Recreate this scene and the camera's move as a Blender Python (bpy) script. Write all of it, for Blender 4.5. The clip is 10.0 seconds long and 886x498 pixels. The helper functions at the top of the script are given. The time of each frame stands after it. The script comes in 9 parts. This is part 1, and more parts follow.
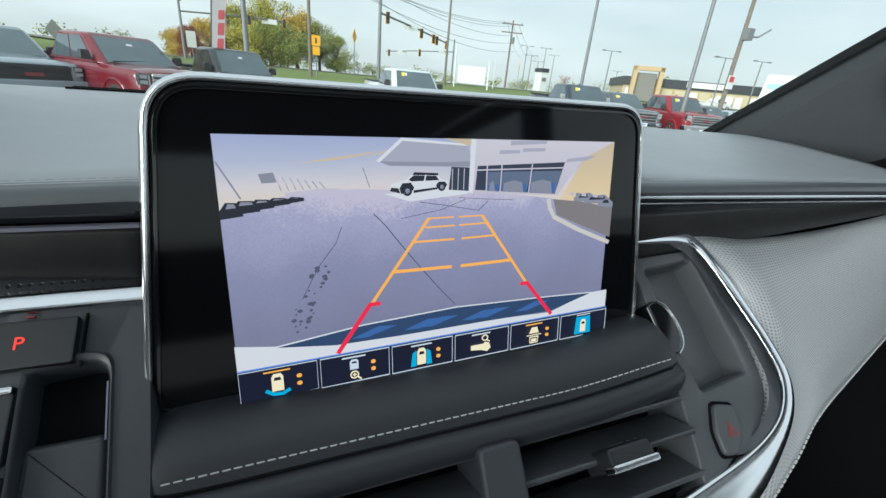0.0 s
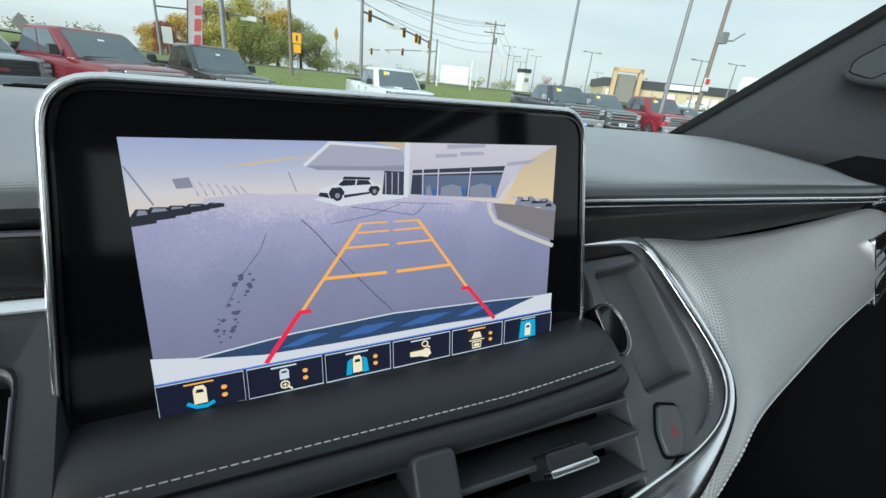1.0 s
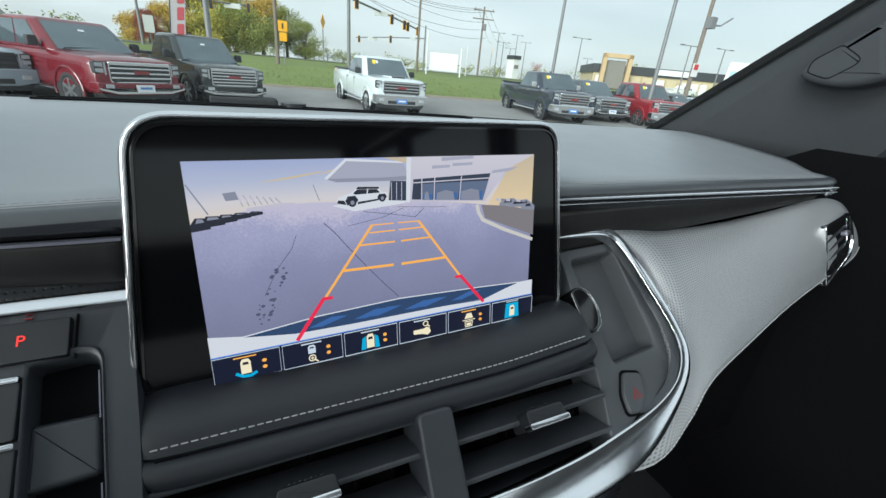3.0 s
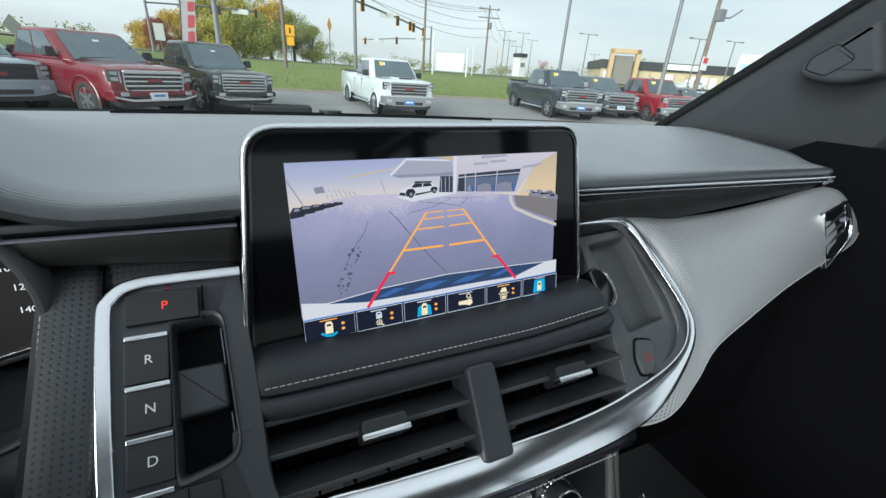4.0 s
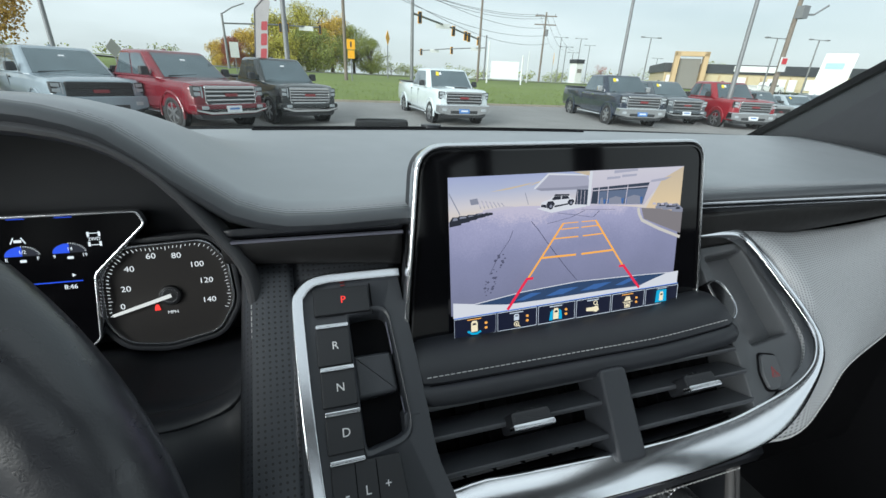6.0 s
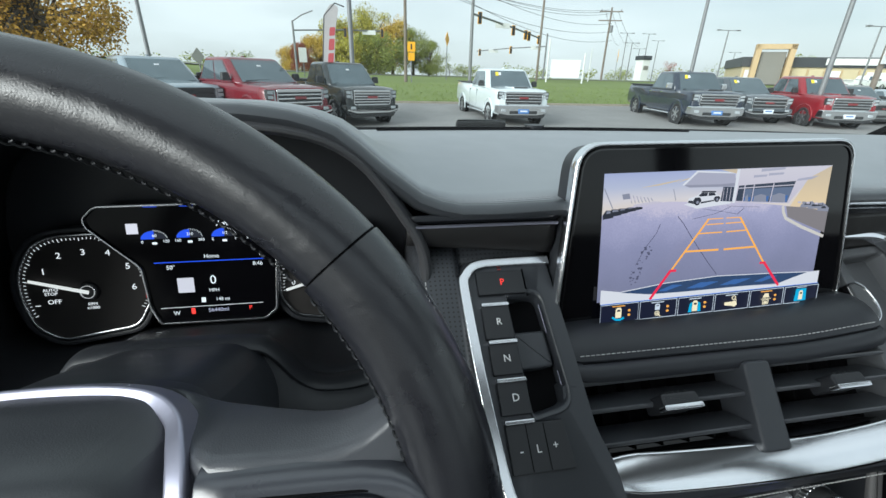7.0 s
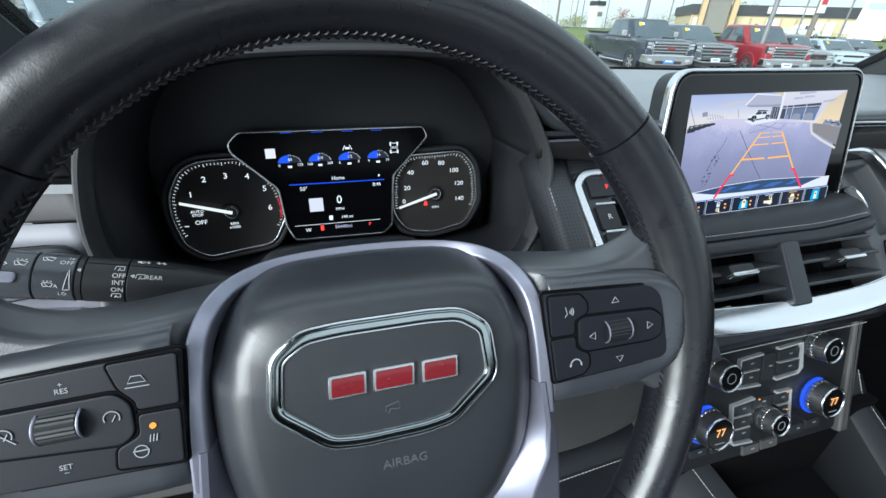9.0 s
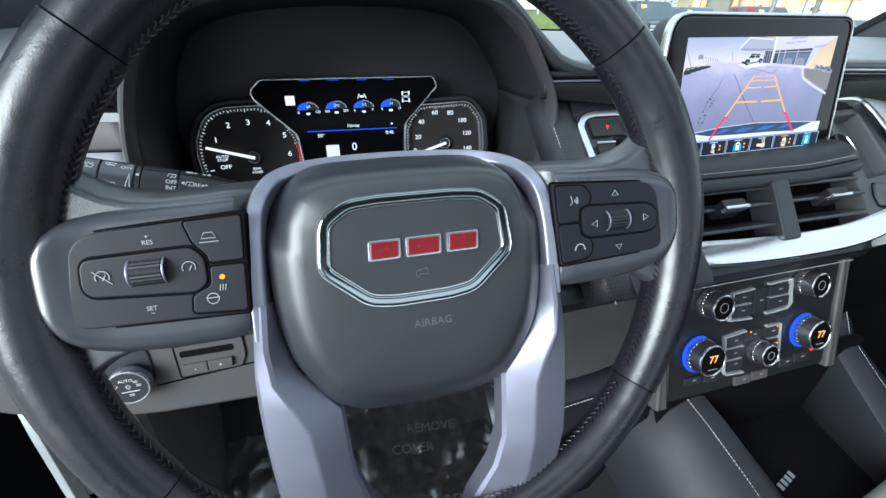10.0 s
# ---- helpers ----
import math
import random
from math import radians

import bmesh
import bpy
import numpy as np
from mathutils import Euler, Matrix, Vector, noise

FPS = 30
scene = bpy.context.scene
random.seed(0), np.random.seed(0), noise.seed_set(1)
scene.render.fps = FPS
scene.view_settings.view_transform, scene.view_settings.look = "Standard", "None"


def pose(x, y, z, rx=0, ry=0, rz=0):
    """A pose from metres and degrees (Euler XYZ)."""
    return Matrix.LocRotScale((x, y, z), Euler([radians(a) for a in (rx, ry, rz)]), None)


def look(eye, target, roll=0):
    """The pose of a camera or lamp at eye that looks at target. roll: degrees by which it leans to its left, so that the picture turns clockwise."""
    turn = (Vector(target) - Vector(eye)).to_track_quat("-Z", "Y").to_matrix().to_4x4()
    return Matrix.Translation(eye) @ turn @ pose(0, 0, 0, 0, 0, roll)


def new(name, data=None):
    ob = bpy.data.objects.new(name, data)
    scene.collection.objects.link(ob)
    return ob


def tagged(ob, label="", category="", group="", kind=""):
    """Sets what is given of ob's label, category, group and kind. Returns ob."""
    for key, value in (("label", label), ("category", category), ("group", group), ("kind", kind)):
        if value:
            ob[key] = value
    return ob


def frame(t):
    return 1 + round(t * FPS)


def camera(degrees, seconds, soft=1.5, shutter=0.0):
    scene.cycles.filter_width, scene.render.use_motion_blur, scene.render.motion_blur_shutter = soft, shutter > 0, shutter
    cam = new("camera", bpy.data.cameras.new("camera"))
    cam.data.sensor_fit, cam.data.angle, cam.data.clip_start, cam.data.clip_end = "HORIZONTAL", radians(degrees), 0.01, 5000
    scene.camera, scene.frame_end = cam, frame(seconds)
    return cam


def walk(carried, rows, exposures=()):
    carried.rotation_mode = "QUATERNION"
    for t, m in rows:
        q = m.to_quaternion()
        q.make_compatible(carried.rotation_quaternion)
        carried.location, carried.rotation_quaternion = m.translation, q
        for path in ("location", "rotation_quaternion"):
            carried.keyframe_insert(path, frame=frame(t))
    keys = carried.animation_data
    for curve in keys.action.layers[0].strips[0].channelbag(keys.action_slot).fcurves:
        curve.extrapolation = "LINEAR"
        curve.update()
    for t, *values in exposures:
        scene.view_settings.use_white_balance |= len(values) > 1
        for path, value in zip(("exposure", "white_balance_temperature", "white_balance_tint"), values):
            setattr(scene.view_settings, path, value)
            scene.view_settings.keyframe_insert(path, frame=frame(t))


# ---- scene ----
cam = camera(94.1, 10.0)
METRES, EYE, TILT, LEAN, TURN = 0.60, 1.65, -22.0, -5.0, -21.5
ROWS = [
    (0.0, 0.0, 0.0, 0.0, 0.0, 0.0, -0.0),
    (0.5, 0.0139, 0.0083, -0.0042, -0.8, -0.07, 0.18),
    (1.0, 0.0435, 0.005, 0.0049, -2.2, -0.06, 0.33),
    (1.5, 0.0413, 0.0016, 0.0048, -3.0, -0.37, 0.42),
    (2.0, 0.0429, -0.0015, 0.0027, -3.59, -0.79, 0.59),
    (2.5, 0.0388, -0.0242, 0.0113, -3.64, -1.41, 0.86),
    (4.0, -0.0111, -0.1602, -0.006, -2.06, -1.53, 2.24),
    (4.5, -0.0632, -0.1794, -0.0136, -1.16, -0.88, 2.42),
    (5.0, -0.0756, -0.1814, -0.005, 0.12, -0.56, 2.24),
    (6.5, -0.182, -0.2377, -0.0085, 8.6, -0.21, -0.12),
    (7.0, -0.2545, -0.2839, -0.0193, 11.97, -0.25, -1.0),
    (7.5, -0.3679, -0.2906, -0.0323, 12.17, -1.63, -1.3),
    (8.0, -0.4722, -0.3519, -0.0356, 10.6, -2.63, -0.85),
    (8.5, -0.5129, -0.4176, -0.0463, 8.18, -4.48, -0.08),
    (9.0, -0.4925, -0.4502, -0.088, 6.18, -6.47, 0.74),
    (9.5, -0.4918, -0.4629, -0.1417, 5.87, -7.78, 1.33),
    (10.0, -0.5061, -0.5116, -0.1726, 6.26, -7.99, 1.29),
]
walk(cam, [(t, pose(0, 0, EYE, TILT, LEAN, TURN) @ pose(METRES * x, METRES * y, METRES * z, 90 + pitch, roll, yaw)) for t, x, y, z, yaw, pitch, roll in ROWS],
     [(0.0, 0.12, 6000, 1), (2.5, 0.1, 6000, 1), (4.0, 0.14, 6050, 3), (6.5, 0.12, 6050, 3), (7.0, 0.18, 6000, 2), (8.0, 0.32, 5850, 1), (8.5, 0.38, 5800, 1), (9.0, 0.46, 5750, 1), (9.5, 0.56, 5700, 1), (10.0, 0.68, 5650, 1)])

# ---- world, sun ----
SUN_EL, SUN_ROT = radians(20), radians(238)
world = bpy.data.worlds.new("sky")
scene.world = world
world.use_nodes = True
wn, wl = world.node_tree.nodes, world.node_tree.links
bg = wn["Background"]
sky = wn.new("ShaderNodeTexSky")
sky.sky_type, sky.sun_disc = "NISHITA", False
sky.sun_elevation, sky.sun_rotation = SUN_EL, SUN_ROT
sky.air_density, sky.dust_density, sky.ozone_density = 1.0, 2.5, 1.0
tcw = wn.new("ShaderNodeTexCoord")
mpw = wn.new("ShaderNodeMapping")
mpw.inputs["Scale"].default_value = (1.0, 1.0, 4.5)
cloud = wn.new("ShaderNodeTexNoise")
cloud.inputs["Scale"].default_value, cloud.inputs["Detail"].default_value = 1.9, 7.0
cloud.inputs["Roughness"].default_value = 0.55
crw = wn.new("ShaderNodeValToRGB")
crw.color_ramp.elements[0].position, crw.color_ramp.elements[1].position = 0.30, 0.66
crw.color_ramp.elements[0].color, crw.color_ramp.elements[1].color = (0.62, 0.62, 0.62, 1), (0.96, 0.96, 0.96, 1)
mxw = wn.new("ShaderNodeMix")
mxw.data_type = "RGBA"
mxw.inputs["B"].default_value = (9.0, 9.4, 9.5, 1)
wl.new(tcw.outputs["Generated"], mpw.inputs["Vector"])
wl.new(mpw.outputs["Vector"], cloud.inputs["Vector"])
wl.new(cloud.outputs["Fac"], crw.inputs["Fac"])
wl.new(crw.outputs["Color"], mxw.inputs["Factor"])
wl.new(sky.outputs["Color"], mxw.inputs["A"])
wl.new(mxw.outputs["Result"], bg.inputs["Color"])
bg.inputs["Strength"].default_value = 0.098

sun_data = bpy.data.lights.new("sun", "SUN")
sun_data.energy, sun_data.angle, sun_data.color = 4.2, radians(42), (1.0, 0.97, 0.93)
sun = new("sun", sun_data)
sun.matrix_world = look((20 * math.sin(SUN_ROT) * math.cos(SUN_EL), 20 * math.cos(SUN_ROT) * math.cos(SUN_EL), 20 * math.sin(SUN_EL)), (0, 0, 0))


# ---- materials ----
def material(name, col, rough=0.5, metal=0.0, var=0.12, vscale=9.0, grain=0.0, gscale=900.0, kind="noise", coat=0.0, spec=0.6,
             emit=None, power=0.0, dots=0.0, dscale=330.0, rvar=0.08, alpha=1.0, trans=0.0, island=0.0, dotcol=0.35, wrinkle=0.0, gdist=0.00012, crough=0.03):
    m = bpy.data.materials.new(name)
    m.use_nodes = True
    n, l = m.node_tree.nodes, m.node_tree.links
    b = n["Principled BSDF"]
    b.inputs["Roughness"].default_value, b.inputs["Metallic"].default_value = rough, metal
    b.inputs["Coat Weight"].default_value, b.inputs["Coat Roughness"].default_value, b.inputs["Specular IOR Level"].default_value = coat, crough, spec
    b.inputs["Alpha"].default_value, b.inputs["Transmission Weight"].default_value = alpha, trans
    tc = n.new("ShaderNodeTexCoord")
    base = None
    if var or rvar:
        nz = n.new("ShaderNodeTexNoise")
        nz.inputs["Scale"].default_value, nz.inputs["Detail"].default_value = vscale, 6.0
        l.new(tc.outputs["Object"], nz.inputs["Vector"])
        mx = n.new("ShaderNodeMix")
        mx.data_type = "RGBA"
        mx.inputs["A"].default_value = (*[c * (1 - var) for c in col], 1)
        mx.inputs["B"].default_value = (*[min(1, c * (1 + var)) for c in col], 1)
        l.new(nz.outputs["Fac"], mx.inputs["Factor"])
        base = mx.outputs["Result"]
        mr = n.new("ShaderNodeMapRange")
        mr.inputs["To Min"].default_value, mr.inputs["To Max"].default_value = max(0.02, rough - rvar), min(1, rough + rvar)
        nz2 = n.new("ShaderNodeTexNoise")
        nz2.inputs["Scale"].default_value, nz2.inputs["Detail"].default_value = vscale * 3.7, 4.0
        l.new(tc.outputs["Object"], nz2.inputs["Vector"])
        l.new(nz2.outputs["Fac"], mr.inputs["Value"])
        l.new(mr.outputs["Result"], b.inputs["Roughness"])
    if island:
        g = n.new("ShaderNodeNewGeometry")
        hs = n.new("ShaderNodeHueSaturation")
        mr3 = n.new("ShaderNodeMapRange")
        mr3.inputs["To Min"].default_value, mr3.inputs["To Max"].default_value = 1 - island, 1 + island
        l.new(g.outputs["Random Per Island"], mr3.inputs["Value"])
        l.new(mr3.outputs["Result"], hs.inputs["Value"])
        l.new(base, hs.inputs["Color"])
        base = hs.outputs["Color"]
    height = None
    if grain:
        if kind == "leather":
            vo = n.new("ShaderNodeTexVoronoi")
            vo.feature = "DISTANCE_TO_EDGE"
            vo.inputs["Scale"].default_value = gscale
            height = vo.outputs["Distance"]
        else:
            vo = n.new("ShaderNodeTexNoise")
            vo.inputs["Scale"].default_value, vo.inputs["Detail"].default_value = gscale, 3.0
            height = vo.outputs["Fac"]
        l.new(tc.outputs["Object"], vo.inputs["Vector"])
        bp = n.new("ShaderNodeBump")
        bp.inputs["Strength"].default_value, bp.inputs["Distance"].default_value = grain, gdist if gscale > 100 else 0.02
        l.new(height, bp.inputs["Height"])
        if wrinkle:
            wz, wb = n.new("ShaderNodeTexNoise"), n.new("ShaderNodeBump")
            wz.inputs["Scale"].default_value, wz.inputs["Detail"].default_value, wz.inputs["Distortion"].default_value = 55.0, 5.0, 0.8
            wb.inputs["Strength"].default_value, wb.inputs["Distance"].default_value = wrinkle, 0.0012
            l.new(tc.outputs["Object"], wz.inputs["Vector"])
            l.new(wz.outputs["Fac"], wb.inputs["Height"])
            l.new(wb.outputs["Normal"], bp.inputs["Normal"])
        l.new(bp.outputs["Normal"], b.inputs["Normal"])
    if dots:
        vd = n.new("ShaderNodeTexVoronoi")
        vd.inputs["Scale"].default_value, vd.inputs["Randomness"].default_value = dscale, 0.0
        l.new(tc.outputs["UV"], vd.inputs["Vector"])
        vd.voronoi_dimensions = "2D"
        st = n.new("ShaderNodeMapRange")
        st.inputs["From Min"].default_value, st.inputs["From Max"].default_value = dots * 0.7, dots
        l.new(vd.outputs["Distance"], st.inputs["Value"])
        md = n.new("ShaderNodeMix")
        md.data_type = "RGBA"
        md.inputs["A"].default_value = (*[c * dotcol for c in col], 1)
        l.new(base, md.inputs["B"])
        l.new(st.outputs["Result"], md.inputs["Factor"])
        base = md.outputs["Result"]
        b2 = n.new("ShaderNodeBump")
        b2.inputs["Strength"].default_value, b2.inputs["Distance"].default_value = 0.5, 0.0003
        l.new(st.outputs["Result"], b2.inputs["Height"])
        if grain:
            l.new(bp.outputs["Normal"], b2.inputs["Normal"])
        l.new(b2.outputs["Normal"], b.inputs["Normal"])
    if base:
        l.new(base, b.inputs["Base Color"])
    else:
        b.inputs["Base Color"].default_value = (*col, 1)
    if emit:
        b.inputs["Emission Color"].default_value, b.inputs["Emission Strength"].default_value = (*emit, 1), power
    return m


def glow(name, col, power=1.0):
    """A lit picture element behind the glossy cover of a screen or dial."""
    return material(name, (0.01, 0.01, 0.01), rough=0.35, var=0, rvar=0, emit=col, power=power, spec=0.2)


# top pad's black leather lightened to grey for the sheen of the sky
M_PAD = material("sky_lit_dash_leather", (0.27, 0.285, 0.305), 0.40, var=0.10, vscale=6, grain=0.25, gscale=1500, kind="leather", spec=1.0)
M_BOLSTER = material("bolster_leather", (0.013, 0.0145, 0.0195), 0.44, var=0.15, vscale=14, grain=0.3, gscale=1100, kind="leather")
M_RAIL = material("console_leather", (0.020, 0.022, 0.026), 0.52, var=0.15, vscale=14, grain=0.3, gscale=1100, kind="leather", spec=0.4)
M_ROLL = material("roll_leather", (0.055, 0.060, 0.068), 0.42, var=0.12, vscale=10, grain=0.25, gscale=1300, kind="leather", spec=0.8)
M_GRAIN = material("perforated_vinyl", (0.42, 0.43, 0.45), 0.36, spec=1.0, var=0.06, vscale=5, grain=0.15, gscale=1500, kind="leather", dots=0.34, dscale=360, dotcol=0.42)
M_PERF = material("perforated_leather", (0.036, 0.039, 0.046), 0.42, var=0.10, vscale=14, grain=0.2, gscale=1200, kind="leather", dots=0.24, dscale=260, dotcol=0.1)
M_WHEEL = material("wheel_leather", (0.014, 0.0145, 0.019), 0.30, var=0.30, vscale=22, grain=0.45, gscale=800, kind="leather", rvar=0.12, spec=0.80, wrinkle=0.30)
M_PLASTIC = material("soft_plastic", (0.034, 0.037, 0.044), 0.42, var=0.10, vscale=10, grain=0.25, gscale=2200)
M_GREYPL = material("grey_plastic", (0.082, 0.080, 0.081), 0.5, var=0.08, vscale=8, grain=0.3, gscale=1800)
M_DARK = material("black_plastic", (0.024, 0.026, 0.031), 0.45, var=0.1, vscale=10, grain=0.2, gscale=1800)
# near-black of joints, and shade painted into glovebox, walls, ducts and tray
M_VOID = material("black_joints_and_shade", (0.004, 0.004, 0.005), 0.8, var=0.1, vscale=5, spec=0.1)
M_PIANO = material("gloss_black", (0.006, 0.006, 0.007), 0.08, var=0, rvar=0, coat=0.3)
M_BEZEL = material("screen_black_glass", (0.004, 0.004, 0.005), 0.07, var=0, rvar=0, spec=0.35)
M_ALC = material("alcove_plastic", (0.064, 0.068, 0.075), 0.5, var=0.06, vscale=10, grain=0.3, gscale=2000)
M_CHROME = material("satin_chrome", (0.80, 0.81, 0.84), 0.20, metal=1.0, var=0.04, vscale=30, rvar=0.05)
M_POLISH = material("polished_metal", (0.88, 0.89, 0.92), 0.14, metal=1.0, var=0.03, vscale=30, rvar=0.03)
M_HUB = material("hub_vinyl", (0.019, 0.021, 0.027), 0.42, var=0.10, vscale=10, grain=0.55, gscale=950, kind="leather", spec=0.8, gdist=0.0002, coat=0.45, crough=0.36)
M_SPTOP = material("spoke_leather", (0.060, 0.063, 0.073), 0.36, var=0.15, vscale=18, grain=0.5, gscale=900, kind="leather", spec=1.0, gdist=0.0002, wrinkle=0.12)
M_HOOD = material("hood_edge_plastic", (0.060, 0.061, 0.066), 0.46, var=0.08, vscale=10, grain=0.3, gscale=1800)
M_ENDP = material("end_panel_plastic", (0.25, 0.25, 0.285), 0.48, var=0.06, vscale=8, grain=0.35, gscale=1500)
M_MARK = material("switch_print", (0.36, 0.37, 0.40), 0.5, var=0.08, vscale=60)
M_BLADE = material("vent_blade_plastic", (0.046, 0.049, 0.056), 0.36, var=0.08, vscale=12, grain=0.15, gscale=2000, spec=0.8)
M_SPSILV = material("spoke_silver", (0.27, 0.27, 0.345), 0.42, metal=0.75, var=0.05, vscale=30, rvar=0.06)
M_SPOKE = material("satin_black_spoke", (0.044, 0.047, 0.058), 0.30, var=0.08, vscale=12, grain=0.12, gscale=2000, spec=1.0)
M_BADGE = material("dark_polished_metal", (0.40, 0.44, 0.46), 0.10, metal=1.0, var=0.05, vscale=20, rvar=0.02)
M_SILVER = material("satin_silver", (0.37, 0.37, 0.46), 0.40, metal=0.75, var=0.05, vscale=30, rvar=0.06)
M_TRIM = material("dark_wood_trim", (0.014, 0.0135, 0.014), 0.48, var=0.4, vscale=40, grain=0.3, gscale=600)
M_TRIML = material("satin_wood_trim", (0.26, 0.25, 0.26), 0.36, metal=0.4, var=0.3, vscale=40, grain=0.3, gscale=600)
M_SWITCH = material("switch_black", (0.012, 0.013, 0.019), 0.50, var=0.08, vscale=20, grain=0.15, gscale=2400, spec=0.35)
M_BTN = material("button_black", (0.010, 0.011, 0.014), 0.48, var=0.08, vscale=20, grain=0.15, gscale=2400)
M_THREAD = material("light_thread", (0.50, 0.50, 0.50), 0.8, var=0.15, vscale=200)
M_THREADG = material("grey_thread", (0.20, 0.205, 0.21), 0.8, var=0.15, vscale=200)
M_PILLAR = material("pillar_cloth", (0.044, 0.048, 0.055), 0.85, var=0.08, vscale=20, grain=0.3, gscale=1800)
M_ROOF = material("headliner_cloth", (0.20, 0.20, 0.205), 0.95, var=0.06, vscale=15, grain=0.3, gscale=900)
M_CARPET = material("floor_carpet", (0.018, 0.018, 0.019), 0.95, var=0.3, vscale=60, grain=0.6, gscale=700)
M_FILM = bpy.data.materials.new("clear_plastic_film")
M_FILM.use_nodes = True
fn, fl_ = M_FILM.node_tree.nodes, M_FILM.node_tree.links
fn.clear()
f_out, f_mix, f_tr, f_gl = fn.new("ShaderNodeOutputMaterial"), fn.new("ShaderNodeMixShader"), fn.new("ShaderNodeBsdfTransparent"), fn.new("ShaderNodeBsdfGlossy")
f_tr.inputs["Color"].default_value, f_gl.inputs["Color"].default_value, f_gl.inputs["Roughness"].default_value = (0.9, 0.91, 0.92, 1), (0.95, 0.97, 1.0, 1), 0.24
f_mix.inputs["Fac"].default_value = 0.34
fl_.new(f_tr.outputs[0], f_mix.inputs[1]), fl_.new(f_gl.outputs[0], f_mix.inputs[2]), fl_.new(f_mix.outputs[0], f_out.inputs["Surface"])
M_WHITE = material("white_print", (0.75, 0.75, 0.75), 0.5, var=0.05, vscale=30)
M_GREYPRINT = material("grey_print", (0.30, 0.31, 0.33), 0.5, var=0.05, vscale=30)
M_RED = material("red_enamel", (0.17, 0.004, 0.010), 0.25, var=0.1, vscale=40, coat=0.5)
M_HAZ = material("hazard_red", (0.28, 0.02, 0.02), 0.5, var=0.05)
M_WPAINT = material("white_door_paint", (0.72, 0.73, 0.74), 0.25, var=0.03, coat=0.6)
M_WIND = bpy.data.materials.new("windshield_glass")
M_WIND.use_nodes = True
gn, gl = M_WIND.node_tree.nodes, M_WIND.node_tree.links
gn.clear()
g_out, g_mix, g_tr, g_df = gn.new("ShaderNodeOutputMaterial"), gn.new("ShaderNodeMixShader"), gn.new("ShaderNodeBsdfTransparent"), gn.new("ShaderNodeBsdfDiffuse")
g_tr.inputs["Color"].default_value, g_df.inputs["Color"].default_value = (0.95, 0.975, 0.97, 1), (0.85, 0.90, 0.90, 1)
# small white diffuse share imitates the glare veil over the outside view
g_mix.inputs["Fac"].default_value = 0.045
gl.new(g_tr.outputs[0], g_mix.inputs[1]), gl.new(g_df.outputs[0], g_mix.inputs[2]), gl.new(g_mix.outputs[0], g_out.inputs["Surface"])

G_WHITE = glow("lit_white", (0.92, 0.95, 1.0), 0.9)
G_RED = glow("lit_red", (1.0, 0.05, 0.04), 1.2)
G_AMBER = glow("lit_amber", (1.0, 0.30, 0.03), 1.4)
G_BLUE = glow("lit_blue", (0.02, 0.08, 0.75), 1.0)
G_ORANGE = glow("lit_orange", (1.0, 0.42, 0.14), 1.2)


# ---- mesh helpers ----
def V(*a):
    return Vector(a)


def frame_m(o, v):
    """A frame at o with its x along the world's x and its y along v; its z points to the driver's side."""
    u, v = Vector((1, 0, 0)), Vector(v).normalized()
    w = u.cross(v)
    m = Matrix((u, v, w)).transposed().to_4x4()
    m.translation = o
    return m


def thing(name, m=None, label="", category="", group="", kind=""):
    ob = new(name)
    ob.empty_display_size = 0.02
    if m is not None:
        ob.matrix_basis = m
    return tagged(ob, label, category, group, kind)


def part(name, bm, mtl, parent=None, label="", smooth=True, angle=38, kind="", category=""):
    bmesh.ops.recalc_face_normals(bm, faces=bm.faces[:])
    me = bpy.data.meshes.new(name)
    bm.to_mesh(me)
    bm.free()
    me.materials.append(mtl)
    if smooth:
        me.shade_smooth()
        me.set_sharp_from_angle(angle=radians(angle))
    ob = new(name, me)
    ob.parent = parent
    if smooth and name not in ("body", "cab") and any(p.loop_total > 6 for p in me.polygons):
        md = ob.modifiers.new("flat_faces", "WEIGHTED_NORMAL")
        md.keep_sharp = True
    return tagged(ob, label, category, "", kind)


def area2(p):
    return sum(p[i - 1][0] * p[i][1] - p[i][0] * p[i - 1][1] for i in range(len(p)))


def rnd(pts, r, n=5):
    """Round the corners of a closed 2D outline; r: one radius or one for each corner."""
    out, k = [], len(pts)
    for i in range(k):
        rr = r[i] if isinstance(r, (list, tuple)) else r
        p, a, b = Vector(pts[i]), Vector(pts[i - 1]), Vector(pts[(i + 1) % k])
        da, db = a - p, b - p
        ra, rb = min(rr, da.length * 0.49), min(rr, db.length * 0.49)
        if rr <= 0:
            out.append(tuple(p))
            continue
        s, e = p + da.normalized() * ra, p + db.normalized() * rb
        for j in range(n + 1):
            t = j / n
            q = s * (1 - t) ** 2 + p * 2 * t * (1 - t) + e * t * t
            out.append(tuple(q))
    return out


def rect(cx, cy, w, h, r=0.0, n=4):
    p = [(cx - w / 2, cy - h / 2), (cx + w / 2, cy - h / 2), (cx + w / 2, cy + h / 2), (cx - w / 2, cy + h / 2)]
    return rnd(p, r, n) if r else p


def circle(cx, cy, r, n=24, a0=0.0, a1=360.0):
    full = abs(a1 - a0) >= 360
    return [(cx + r * math.cos(radians(a0 + (a1 - a0) * i / (n if full else n - 1))),
             cy + r * math.sin(radians(a0 + (a1 - a0) * i / (n if full else n - 1)))) for i in range(n)]


